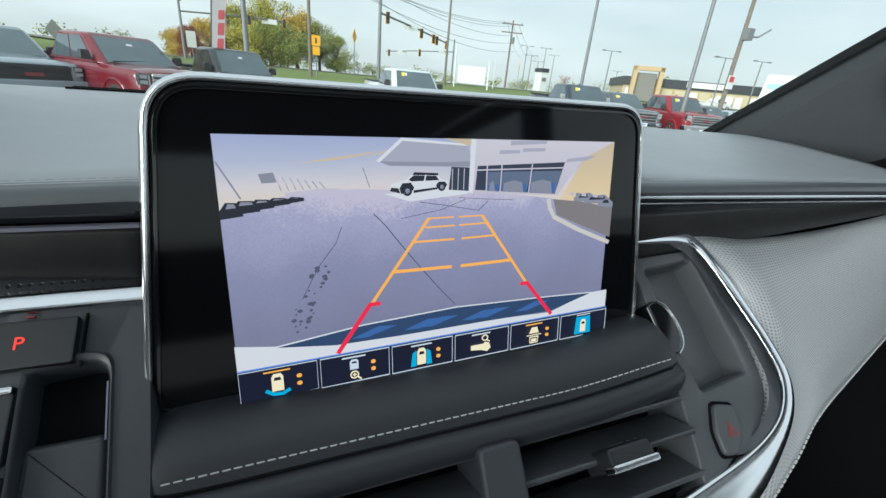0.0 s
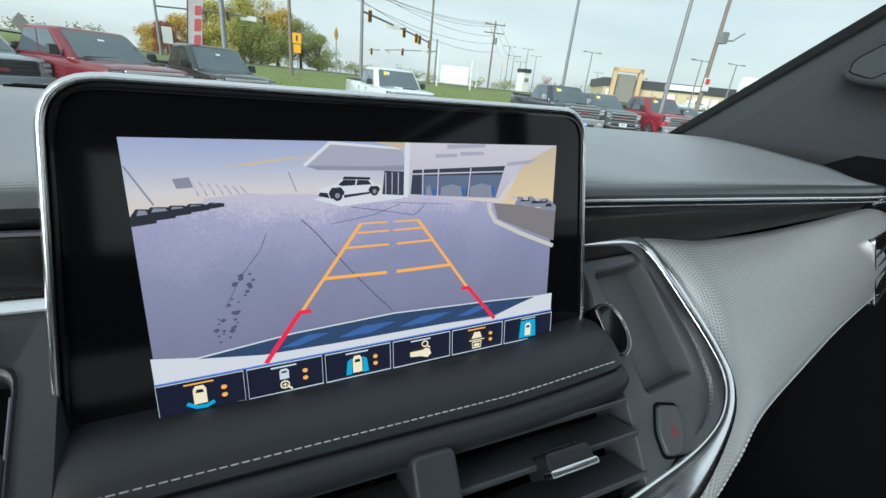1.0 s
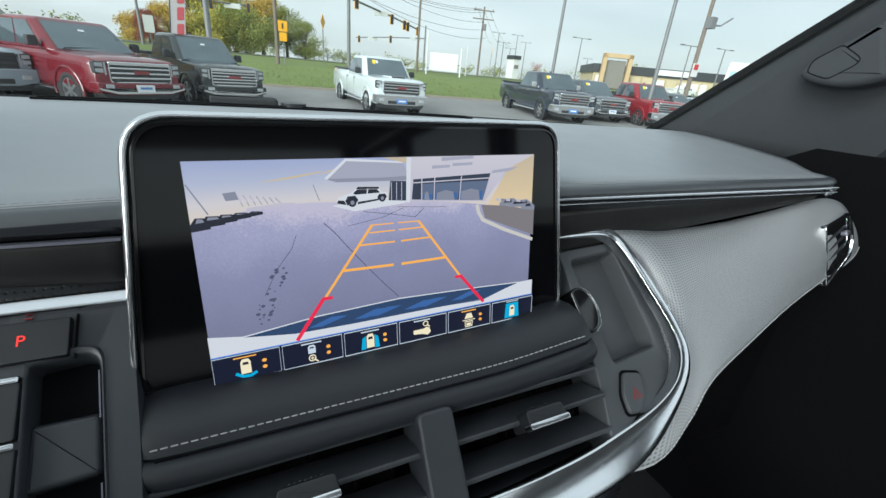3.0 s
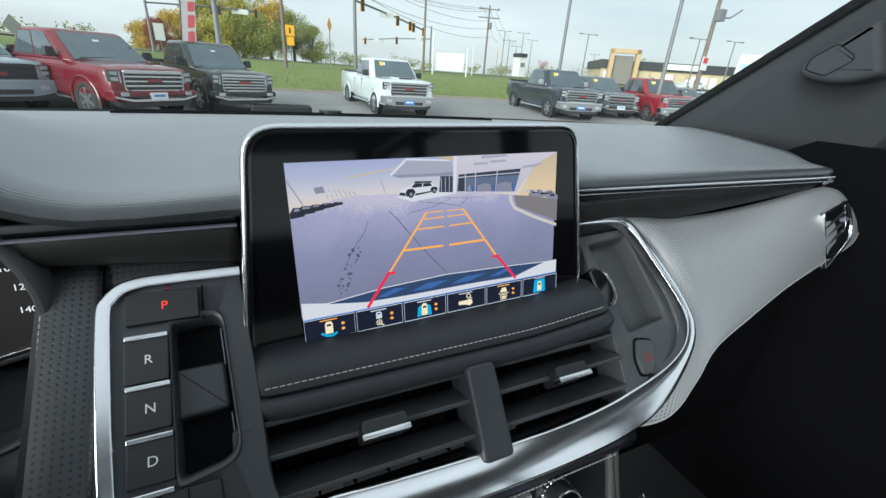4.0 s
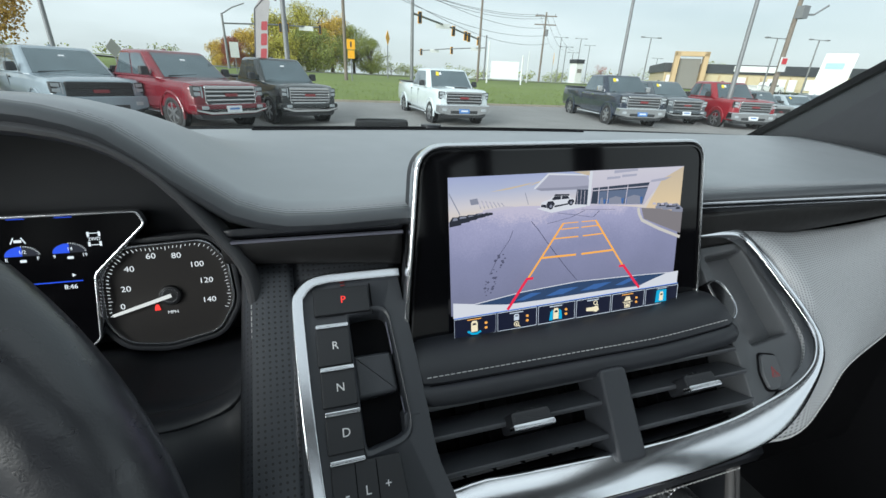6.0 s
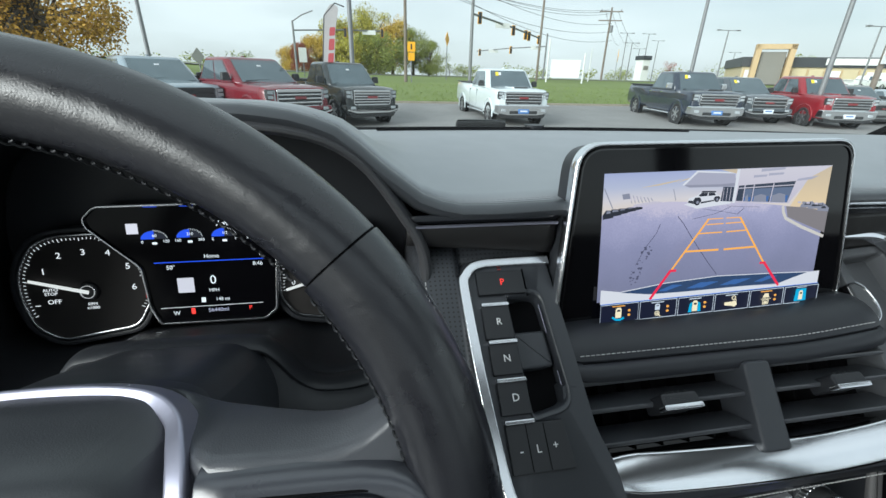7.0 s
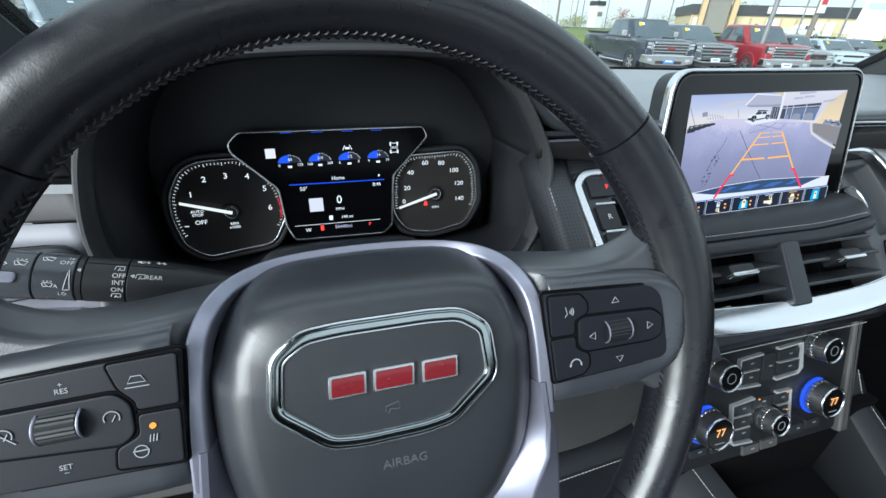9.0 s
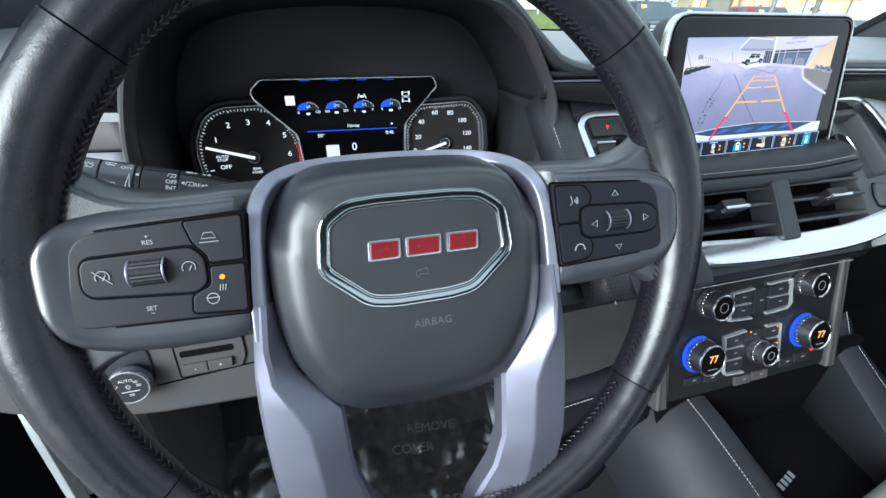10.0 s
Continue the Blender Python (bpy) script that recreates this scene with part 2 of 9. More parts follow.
def inset(pts, d):
    if area2(pts) < 0:
        d = -d
    out, k = [], len(pts)
    for i in range(k):
        a, p, b = Vector(pts[i - 1]), Vector(pts[i]), Vector(pts[(i + 1) % k])
        e, f = p - a, b - p
        if e.length < 1e-9 or f.length < 1e-9:
            out.append(tuple(p))
            continue
        e.normalize(), f.normalize()
        n1, n2 = Vector((-e.y, e.x)), Vector((-f.y, f.x))
        m = n1 + n2
        m = m / max(0.5, m.length_squared) * 2 if m.length > 1e-6 else n1
        out.append(tuple(p + m * d))
    return out


def ccw(pts):
    area = sum(pts[i - 1][0] * pts[i][1] - pts[i][0] * pts[i - 1][1] for i in range(len(pts)))
    return list(pts) if area > 0 else list(pts)[::-1]


def stack(bm, rings, cap0=True, cap1=True, closed=True):
    """Skin a list of rings of 3D points, all with the same count."""
    vs = [[bm.verts.new(p) for p in r] for r in rings]
    k = len(rings[0])
    for a, b in zip(vs, vs[1:]):
        for i in range(k if closed else k - 1):
            j = (i + 1) % k
            bm.faces.new((a[i], a[j], b[j], b[i]))
    if cap0 and closed:
        bm.faces.new(vs[0][::-1])
    if cap1 and closed:
        bm.faces.new(vs[-1])
    return vs


def prism(bm, pts, w0, w1, bev=0.0, steps=2):
    """An outline raised from height w0 to w1, with a rounded front edge."""
    rings = [[(x, y, w0) for x, y in pts]]
    if bev:
        for j in range(steps + 1):
            a = math.pi / 2 * j / steps
            q = inset(pts, bev * (1 - math.cos(a)))
            rings.append([(x, y, w1 - bev + bev * math.sin(a)) for x, y in q])
    else:
        rings.append([(x, y, w1) for x, y in pts])
    stack(bm, rings)
    return bm


def solid(pts, w0, w1, bev=0.0, steps=2):
    return prism(bmesh.new(), pts, w0, w1, bev, steps)


def sweep(path, profile, closed=False, normal=(0, 0, 1), bm=None, caps=True):
    """Carry a closed 2D profile (across, along the normal) along a 3D path."""
    bm = bm or bmesh.new()
    path, nv, k = [Vector(p) for p in path], Vector(normal), len(path)
    rings = []
    for i, p in enumerate(path):
        a = path[i - 1] if (closed or i) else p
        b = path[(i + 1) % k] if (closed or i < k - 1) else p
        t = (b - a).normalized()
        s = t.cross(nv).normalized()
        w = s.cross(t)
        rings.append([p + s * x + w * y for x, y in profile])
    if closed:
        rings.append(rings[0])
        vs = [[bm.verts.new(q) for q in r] for r in rings[:-1]]
        vs.append(vs[0])
        m = len(profile)
        for a, b in zip(vs, vs[1:]):
            for i in range(m):
                j = (i + 1) % m
                bm.faces.new((a[i], a[j], b[j], b[i]))
    else:
        stack(bm, rings, caps, caps)
    return bm


def smooth_path(pts, n=6, closed=False):
    p = [Vector(q) for q in pts]
    k, out = len(p), []
    for i in range(k if closed else k - 1):
        a, b, c, d = (p[(i - 1) % k], p[i], p[(i + 1) % k], p[(i + 2) % k]) if closed else (p[max(i - 1, 0)], p[i], p[i + 1], p[min(i + 2, k - 1)])
        for j in range(n):
            t = j / n
            out.append(0.5 * (2 * b + (c - a) * t + (2 * a - 5 * b + 4 * c - d) * t * t + (3 * b - a - 3 * c + d) * t ** 3))
    if not closed:
        out.append(p[-1])
    return out


def ell(a, b, n=12, rot=0.0):
    return [(a * math.cos(2 * math.pi * i / n + rot), b * math.sin(2 * math.pi * i / n + rot)) for i in range(n)]


def tube(path, r, n=10, closed=False, normal=(0, 0, 1), bm=None):
    return sweep(path, ell(r, r, n), closed, normal, bm)


def grid(rows, uv=False, thick=0.0):
    """A skin through rows of 3D points; with uv: its length and breadth in metres as coordinates."""
    bm = bmesh.new()
    vs = [[bm.verts.new(p) for p in r] for r in rows]
    lay = bm.loops.layers.uv.new("UVMap") if uv else None
    for i in range(len(rows) - 1):
        for j in range(len(rows[0]) - 1):
            bm.faces.new((vs[i][j], vs[i][j + 1], vs[i + 1][j + 1], vs[i + 1][j]))
    if uv:
        mid = len(rows) // 2
        us = [0.0]
        for j in range(1, len(rows[0])):
            us.append(us[-1] + (Vector(rows[mid][j]) - Vector(rows[mid][j - 1])).length)
        mj = len(rows[0]) // 2
        ws = [0.0]
        for i in range(1, len(rows)):
            ws.append(ws[-1] + (Vector(rows[i][mj]) - Vector(rows[i - 1][mj])).length)
        look_up = {}
        for i, r in enumerate(vs):
            for j, v in enumerate(r):
                look_up[v] = (us[j], ws[i])
        for f in bm.faces:
            for lp in f.loops:
                lp[lay].uv = look_up[lp.vert]
    return bm


def thicken(ob, t, off=-1.0):
    md = ob.modifiers.new("thickness", "SOLIDIFY")
    md.thickness, md.offset = min(t, 0.0016), 0.0
    return ob


def interp(x, xs, ys):
    return float(np.interp(x, xs, ys))


def box(bm, c, s, m=None):
    r = bmesh.ops.create_cube(bm, size=1.0)
    bmesh.ops.scale(bm, vec=s, verts=r["verts"])
    if m is not None:
        bmesh.ops.transform(bm, matrix=m, verts=r["verts"])
    bmesh.ops.translate(bm, vec=c, verts=r["verts"])
    return bm


def stitches(path, step, length, r, normal=(0, 0, 1), lift=0.0):
    """A row of short thread stitches laid along a path."""
    bm = bmesh.new()
    path = [Vector(p) for p in path]
    acc, nv = 0.0, Vector(normal).normalized()
    for a, b in zip(path, path[1:]):
        d = (b - a).length
        t = (b - a).normalized() if d else Vector((1, 0, 0))
        while acc < d:
            c = a + t * acc + nv * lift
            sweep([c - t * length / 2, c - t * length * 0.3 + nv * r * 0.4, c + t * length * 0.3 + nv * r * 0.4, c + t * length / 2], ell(r, r, 5), normal=nv, bm=bm)
            acc += step
        acc -= d
    return bm


def text(name, body, size, x, y, w, mtl, parent, rz=0.0, depth=0.0001, sx=1.0, align="CENTER", label=""):
    cu = bpy.data.curves.new(name, "FONT")
    cu.body, cu.size, cu.align_x, cu.align_y, cu.extrude, cu.resolution_u = body, size, align, "CENTER", depth, 3
    tmp = bpy.data.objects.new(name + "_src", cu)
    scene.collection.objects.link(tmp)
    me = bpy.data.meshes.new_from_object(tmp.evaluated_get(bpy.context.evaluated_depsgraph_get()))
    bpy.data.objects.remove(tmp)
    bpy.data.curves.remove(cu)
    me.materials.clear()
    me.materials.append(mtl)
    me.name = name
    ob = new(name, me)
    ob.parent = parent
    ob.matrix_basis = pose(x, y, w, 0, 0, rz) @ Matrix.Diagonal((sx, 1, 1, 1))
    return tagged(ob, label)


def flat(name, pts, w, mtl, parent, d=0.0002, label=""):
    return part(name, solid(pts, w - d, w), mtl, parent, label, smooth=False)


def stroke(name, pts, width, w, mtl, parent, d=0.0002, closed=False, label=""):
    return part(name, sweep([(x, y, w - d / 2) for x, y in pts], [(-width / 2, -d / 2), (width / 2, -d / 2), (width / 2, d / 2), (-width / 2, d / 2)], closed), mtl, parent, label, smooth=False)

# ---- cabin shell ----
EDGE_X = [-0.85, -0.62, -0.57, -0.545, -0.52, -0.50, -0.475, -0.45, -0.40, -0.336, -0.28, -0.253, -0.229, -0.214, -0.192, -0.165, -0.142, -0.109, -0.057, 0.2, 0.5, 0.8]
EDGE_Z = [1.600, 1.600, 1.606, 1.618, 1.634, 1.648, 1.659, 1.665, 1.669, 1.670, 1.669, 1.665, 1.658, 1.647, 1.627, 1.606, 1.597, 1.596, 1.598, 1.597, 1.594, 1.590]


def edge(x):
    return interp(x, EDGE_X, EDGE_Z)


def edge_y(x):
    return interp(x, [-0.8, -0.62, 0.1, 0.25, 0.65, 0.69, 0.708], [0.24, 0.21, 0.209, 0.215, 0.219, 0.221, 0.226])


def back_y(x):
    return 0.645 - 0.13 * ((x - 0.06) / 0.75) ** 2


def ease(t):
    t = min(1, max(0, t))
    return t * t * (3 - 2 * t)


dash = thing("dashboard", label="black leather-trimmed dashboard below the windshield", category="dashboard")
XS = [-0.72 + 0.72 * i / 48 for i in range(48)] + [0.0 + 0.708 * i / 32 for i in range(33)]


def normal2(x):
    a, b = edge(x - 0.008), edge(x + 0.008)
    t = Vector((0.016, b - a)).normalized()
    return Vector((t.y, -t.x))


rows = []
for a, b in ((0.011, 0.030), (0.0135, 0.012), (0.0125, 0.000), (0.0090, -0.0055), (0.0050, -0.0075), (0.0020, -0.006), (0.0005, -0.003), (0.0, 0.003)):
    rows.append([(x + normal2(x).x * a, edge_y(x) + b, edge(x) + normal2(x).y * a) for x in XS])
for j in range(1, 15):
    t = j / 14
    row = []
    for x in XS:
        yf, yb = edge_y(x) + 0.003, back_y(x)
        y = yf + (yb - yf) * t
        flat_z = 1.600 + 0.010 * ease(t * 1.4)
        z = flat_z + (edge(x) - 1.600) * (1 - ease((y - yf - 0.03) / 0.26)) - 0.02 * ease((t - 0.86) / 0.14)
        wide = max(0, x - 0.5) / 0.208 * 0.075 * ease((y - yf) / 0.10)
        row.append((x + wide, y, z))
    rows.append(row)
thicken(part("top_pad", grid(rows[7:]), M_PAD, dash, "black grained leather top pad, sky sheen in its grey"), 0.003)
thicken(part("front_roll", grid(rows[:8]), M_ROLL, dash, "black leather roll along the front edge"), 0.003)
part("top_stitching", stitches([(x, edge_y(x) + 0.010, edge(x) + 0.0006) for x in XS if x > -0.25], 0.0048, 0.0034, 0.0004), M_THREADG, dash, "grey thread along the pad edge")
part("seam", tube([(x, edge_y(x) + 0.0055, edge(x) + 0.0002) for x in XS if x > -0.25], 0.0008, 6), M_BOLSTER, dash)
# defroster slot and light sensor near the glass
bm = bmesh.new()
for off in (0.0, 0.020):
    sweep([(-0.19 + 0.53 * i / 20, back_y(-0.19 + 0.53 * i / 20) - 0.072 + off, 1.6112) for i in range(21)], rect(0, 0, 0.006, 0.003), bm=bm)
part("defroster_slot", bm, M_VOID, dash)
part("light_sensor", sweep([(0.078, 0.600, 1.607), (0.078, 0.600, 1.613), (0.078, 0.600, 1.616)], ell(0.017, 0.013, 16), normal=(0, 1, 0)), M_DARK, dash)
# lower firewall skin, added black so that no light leaks under the pad
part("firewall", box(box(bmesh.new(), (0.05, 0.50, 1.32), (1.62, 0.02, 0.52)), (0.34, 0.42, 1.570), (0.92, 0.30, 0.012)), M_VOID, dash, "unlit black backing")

# trim strip between the cluster and the screen
def strip(name, xa, xb, y, z0, z1, mtl, label, dy=0.0, n=14, thick=0.006, zl=0.0, zr=0.0):
    rws = []
    for t in (0, 0.12, 0.5, 0.88, 1):
        bulge = 0.003 * math.sin(math.pi * t)
        rws.append([(xa + (xb - xa) * i / n, y + dy * i / n - bulge + 0.004 * (1 - t), z0 + (z1 - z0) * t + (zl * (1 - i / n) + zr * i / n) * (1 - t)) for i in range(n + 1)])
    return thicken(part(name, grid(rws), mtl, dash, label), thick, 1.0)


strip("trim_strip", -0.178, -0.055, 0.208, 1.552, 1.580, M_TRIM, "dark open-pore wood strip", zl=0.012)
part("trim_line", sweep([(-0.178, 0.204, 1.5815), (-0.055, 0.204, 1.5815)], rect(0, 0, 0.003, 0.0016)), M_SILVER, dash, "thin satin metal line")
strip("trim_strip", 0.245, 0.712, 0.2185, 1.530, 1.574, M_TRIM, "dark open-pore wood strip", dy=0.016, zr=0.026)
for z, r in ((1.5800, 0.0019), (1.5750, 0.0008)):
    part("trim_line", sweep([(0.215 + 0.494 * i / 12, 0.2095 + 0.006 * i / 12, z + 0.0085 * (1 - i / 12)) for i in range(13)] + [(0.714, 0.218, z - 0.001), (0.717, 0.222, z - 0.005), (0.717, 0.227, z - 0.013)], ell(0.0022, r, 10)), M_CHROME, dash, "bright metal line")
strip("under_pad", 0.245, 0.706, 0.217, 1.571, 1.590, M_BOLSTER, "", dy=0.008, thick=0.01)
strip("under_pad", -0.178, -0.055, 0.206, 1.5825, 1.590, M_BOLSTER, "", thick=0.01)
# left end of the dashboard with its trim and vent
strip("trim_strip", -0.72, -0.553, 0.226, 1.531, 1.560, M_TRIML, "satin grey trim strip", dy=-0.014)
part("trim_line", sweep([(-0.72, 0.222, 1.5635), (-0.553, 0.206, 1.5605)], rect(0, 0, 0.004, 0.007)), M_CHROME, dash, "bright metal line")
strip("end_panel", -0.72, -0.562, 0.228, 1.37, 1.530, M_ENDP, "light grey grained side panel", dy=-0.014, thick=0.02)
strip("upper_end", -0.72, -0.556, 0.226, 1.566, 1.594, M_BOLSTER, "", dy=-0.016, thick=0.02)

# soft perforated passenger pad that sweeps from the vents to the side outlet
PT = smooth_path([(0.262, 0.222, 1.553), (0.335, 0.222, 1.548), (0.413, 0.229, 1.539), (0.52, 0.236, 1.538), (0.61, 0.236, 1.546), (0.70, 0.237, 1.556), (0.76, 0.239, 1.556), (0.81, 0.236, 1.544), (0.842, 0.224, 1.514), (0.853, 0.214, 1.488)], 6)
PB = smooth_path([(0.225, 0.108, 1.388), (0.285, 0.093, 1.396), (0.325, 0.100, 1.420), (0.362, 0.112, 1.443), (0.45, 0.132, 1.450), (0.56, 0.156, 1.456), (0.68, 0.180, 1.457), (0.77, 0.196, 1.458), (0.83, 0.205, 1.467), (0.852, 0.211, 1.480)], 6)
PM = smooth_path([(0.345, 0.200, 1.500), (0.356, 0.160, 1.492), (0.385, 0.163, 1.495), (0.45, 0.178, 1.502), (0.55, 0.190, 1.506), (0.64, 0.199, 1.511), (0.72, 0.204, 1.510), (0.785, 0.212, 1.506), (0.835, 0.213, 1.498), (0.8528, 0.2125, 1.485)], 6)
rows = []
for j in range(13):
    t = j / 12
    row = []
    for a, m, b in zip(PT, PM, PB):
        c = m * 2 - (a + b) * 0.5
        row.append(a * (1 - t) ** 2 + c * (2 * t * (1 - t)) + b * t * t)
    rows.append(row)
rows.append([p + V(0, 0.006, -0.007) for p in PB])
rows.append([p + V(0, 0.03, -0.010) for p in PB])
pad = thicken(part("passenger_pad", grid(rows, uv=True), M_GRAIN, dash, "dark grey perforated soft vinyl pad"), 0.004, 1.0)
LOW = [p + V(0, -0.0008, 0.003) for p in PB]
part("pad_stitching", stitches(LOW, 0.0042, 0.0030, 0.0006, (0, -0.8, 0.6), 0.0006), M_THREAD, dash, "light grey thread along the lower edge")
# soft lip under the bright strip
rows = []
for a, b, c in ((0, 0.010, 0.004), (0.004, 0.002, 0.0), (0.012, -0.003, 0.0), (0.022, -0.001, 0.0), (0.030, 0.006, 0), (0.034, 0.016, 0), (0.034, 0.06, 0)):
    rows.append([(-0.36 + 0.60 * i / 30, 0.089 + b + 0.02 * max(0, (0.06 - i / 30) * 8), 1.410 - a - 0.012 * (1 - i / 30) ** 2) for i in range(31)])
thicken(part("lower_lip", grid(rows), M_BOLSTER, dash, "black leather lip"), 0.004, 1.0)
part("lip_stitching", stitches([(-0.05 + 0.275 * i / 20, 0.0895, 1.381 - 0.002 * (1 - i / 20)) for i in range(21)], 0.0042, 0.0030, 0.0005, (0, -1, 0), 0.0005), M_THREAD, dash)
# glovebox and lower passenger side, their deep shade put into a near-black colour
part("glovebox_door", solid(rnd([(0.24, 1.10), (0.80, 1.10), (0.80, 1.40), (0.30, 1.40)], 0.02), 0, 0.03, 0.008), M_VOID, dash, "glovebox door, shade put into its near-black colour").matrix_basis = pose(0, 0.27, 0, 90, 0, 0)

# side air outlet at the end of the pad
OU, OVV = Vector((0.985, 0.137, 0.10)).normalized(), Vector((-0.10, 0.30, 0.94))
OVV = (OVV - OU * OVV.dot(OU)).normalized()
OM = Matrix((OU, OVV, OU.cross(OVV))).transposed().to_4x4()
OM.translation = (0.760, 0.2060, 1.499)
outlet = thing("side_air_vent", OM, "side air vent with a bright metal surround and black slats", "air vent")
OV = rnd([(-0.047, -0.050), (0.048, -0.026), (0.056, -0.004), (0.043, 0.036), (-0.050, 0.035)], [0.004, 0.010, 0.010, 0.008, 0.004])
# shallow near-black block, its colour giving the shade inside the outlet
part("duct", solid(inset(OV, 0.001), -0.020, 0.0012), M_VOID, outlet)
part("frame", sweep([(x, y, 0.001) for x, y in inset(OV, 0.0006)], rnd([(-0.0026, -0.006), (0.0026, -0.006), (0.0020, 0.0030), (-0.0020, 0.0030)], 0.0008, 2), True), M_POLISH, outlet)
part("lower_reflector", solid(ccw(rnd([(-0.046, -0.0470), (0.046, -0.0245), (0.053, -0.004), (0.041, 0.032), (0.030, 0.032), (0.034, 0.000), (0.022, -0.011), (-0.047, -0.026)], [0.002, 0.008, 0.008, 0.004, 0.003, 0.010, 0.010, 0.002])), 0.0, 0.0024, 0.0008), M_POLISH, outlet, "bright curved metal lower lip")
for k in range(3):
    part("slat", solid(rect(0.0, 0.0, 0.068, 0.0030, 0.0010), -0.003, 0.0036, 0.0008), M_PLASTIC, outlet).matrix_basis = pose(-0.011 + 0.001 * k, -0.010 + 0.0135 * k, 0.0, 10, 0, 7)
part("tab", solid(rect(0.018, 0.012, 0.014, 0.006, 0.002), 0.0, 0.0085, 0.002), M_SILVER, outlet)

# ---- windshield pillars, roof, doors, floor ----
def pillar(name, sx, x0, x1, label):
    rws = []
    for i in range(13):
        z = 1.575 + 0.50 * i / 12
        ya = 0.575 - (z - 1.61) * (1.42 if sx > 0 else 1.6)
        yb = 0.257 - (z - 1.60) * 0.62
        yb = min(yb, ya - 0.07)
        xa, xb = x0 - sx * (0.16 if sx > 0 else 0.10) * (z - 1.6), x1 - sx * 0.22 * (z - 1.6)
        rw = [(xa + sx * 0.03, ya + 0.05, z), (xa + sx * 0.004, ya + 0.012, z), (xa, ya, z)]
        for t in (0.12, 0.3, 0.5, 0.7, 0.88, 1.0):
            bow = -sx * 0.012 * math.sin(math.pi * t)
            rw.append((xa + (xb - xa) * t ** 0.8 + bow, ya + (yb - ya) * t, z))
        rw.append((xb + sx * 0.02, yb - 0.004, z))
        rw.append((xb + sx * 0.06, yb + 0.03, z))
        rws.append(rw)
    ob = part(name, grid(rws), M_PILLAR, None, label, kind="structure", category="pillar")
    return thicken(ob, 0.006, 1.0 * -sx)


pillar("pillar_right", 1, 0.822, 0.875, "grey cloth-covered windshield pillar")
pillar("pillar_left", -1, -0.705, -0.78, "grey cloth-covered windshield pillar")
# black ceramic border along the glass
part("trim", sweep([(0.815 - 0.16 * (z - 1.6), 0.590 - (z - 1.61) * 1.42, z) for z in (1.58, 1.7, 1.8, 1.9, 2.05)], rect(0, 0, 0.012, 0.012)), M_VOID, None, "black painted border around the windshield", kind="structure", category="trim")
part("trim", sweep([(-0.698 + 0.10 * (z - 1.6), 0.590 - (z - 1.61) * 1.6, z) for z in (1.58, 1.7, 1.8, 1.9, 2.05)], rect(0, 0, 0.012, 0.012)), M_VOID, None, "black painted border around the windshield", kind="structure", category="trim")
part("trim", sweep([(x, back_y(x) + 0.012, 1.592 + 0.003) for x in [-0.70 + 1.48 * i / 20 for i in range(21)]], rect(0, 0, 0.03, 0.02)), M_VOID, None, "black painted border around the windshield", kind="structure", category="trim")
rows = []
for j in range(9):
    t = j / 8
    z = 1.598 + 0.44 * t
    rows.append([(xx, back_y(xx) + 0.020 - (z - 1.598) * 1.28 + 0.05 * (1 - ((xx - 0.04) / 0.78) ** 2) * t, z) for xx in [-0.70 + 0.10 * (z - 1.6) + (1.52 - 0.26 * (z - 1.6)) * i / 16 for i in range(17)]])
glass = part("window_1", grid(rows), M_WIND, None, "clear windshield glass with a faint white glare veil mixed in", kind="structure", category="windshield")
glass.visible_shadow = False
PODM = Matrix(((0, 0, -1, 0.785), (-1, 0, 0, 0), (0, 1, 0, 0), (0, 0, 0, 1)))
pod = thing("pillar_speaker", PODM, "tweeter cover moulded on the windshield pillar", "speaker cover")
PO = rnd([(-0.268, 1.791), (-0.287, 1.774), (-0.313, 1.756), (-0.337, 1.737), (-0.347, 1.718), (-0.333, 1.709), (-0.292, 1.702), (-0.261, 1.708), (-0.239, 1.718)], [0.01, 0.02, 0.02, 0.012, 0.014, 0.014, 0.02, 0.02, 0.01], 4)
PN = rnd([(-0.305, 1.713), (-0.279, 1.733), (-0.276, 1.741), (-0.303, 1.758), (-0.332, 1.737), (-0.334, 1.721)], [0.006, 0.005, 0.008, 0.005, 0.006, 0.006], 3)
part("housing", solid(PO, -0.03, 0.012, 0.010, 4), M_PILLAR, pod)
part("grille", solid(inset(PN, 0.0008), 0.0105, 0.0126, 0.0008), M_PILLAR, pod)
part("gap", sweep([(x, y, 0.0119) for x, y in PN], rect(0, 0, 0.0012, 0.0008), True), M_VOID, pod)

roof = part("ceiling", box(box(box(box(bmesh.new(), (0.05, -1.515, 2.05), (1.56, 1.39, 0.03)), (0.05, -0.275, 2.05), (1.56, 0.19, 0.03)), (-0.585, -0.595, 2.05), (0.29, 0.45, 0.03)), (0.685, -0.595, 2.05), (0.29, 0.45, 0.03)), M_ROOF, None, "dark grey cloth headliner with an open sunroof", kind="structure", category="ceiling")
part("wall_rear", box(box(box(bmesh.new(), (0.05, -2.2, 1.28), (1.6, 0.04, 0.5)), (-0.66, -2.2, 1.78), (0.12, 0.04, 0.5)), (0.76, -2.2, 1.78), (0.12, 0.04, 0.5)), M_PILLAR, None, "rear panel of the cabin around the rear window", kind="structure", category="wall")
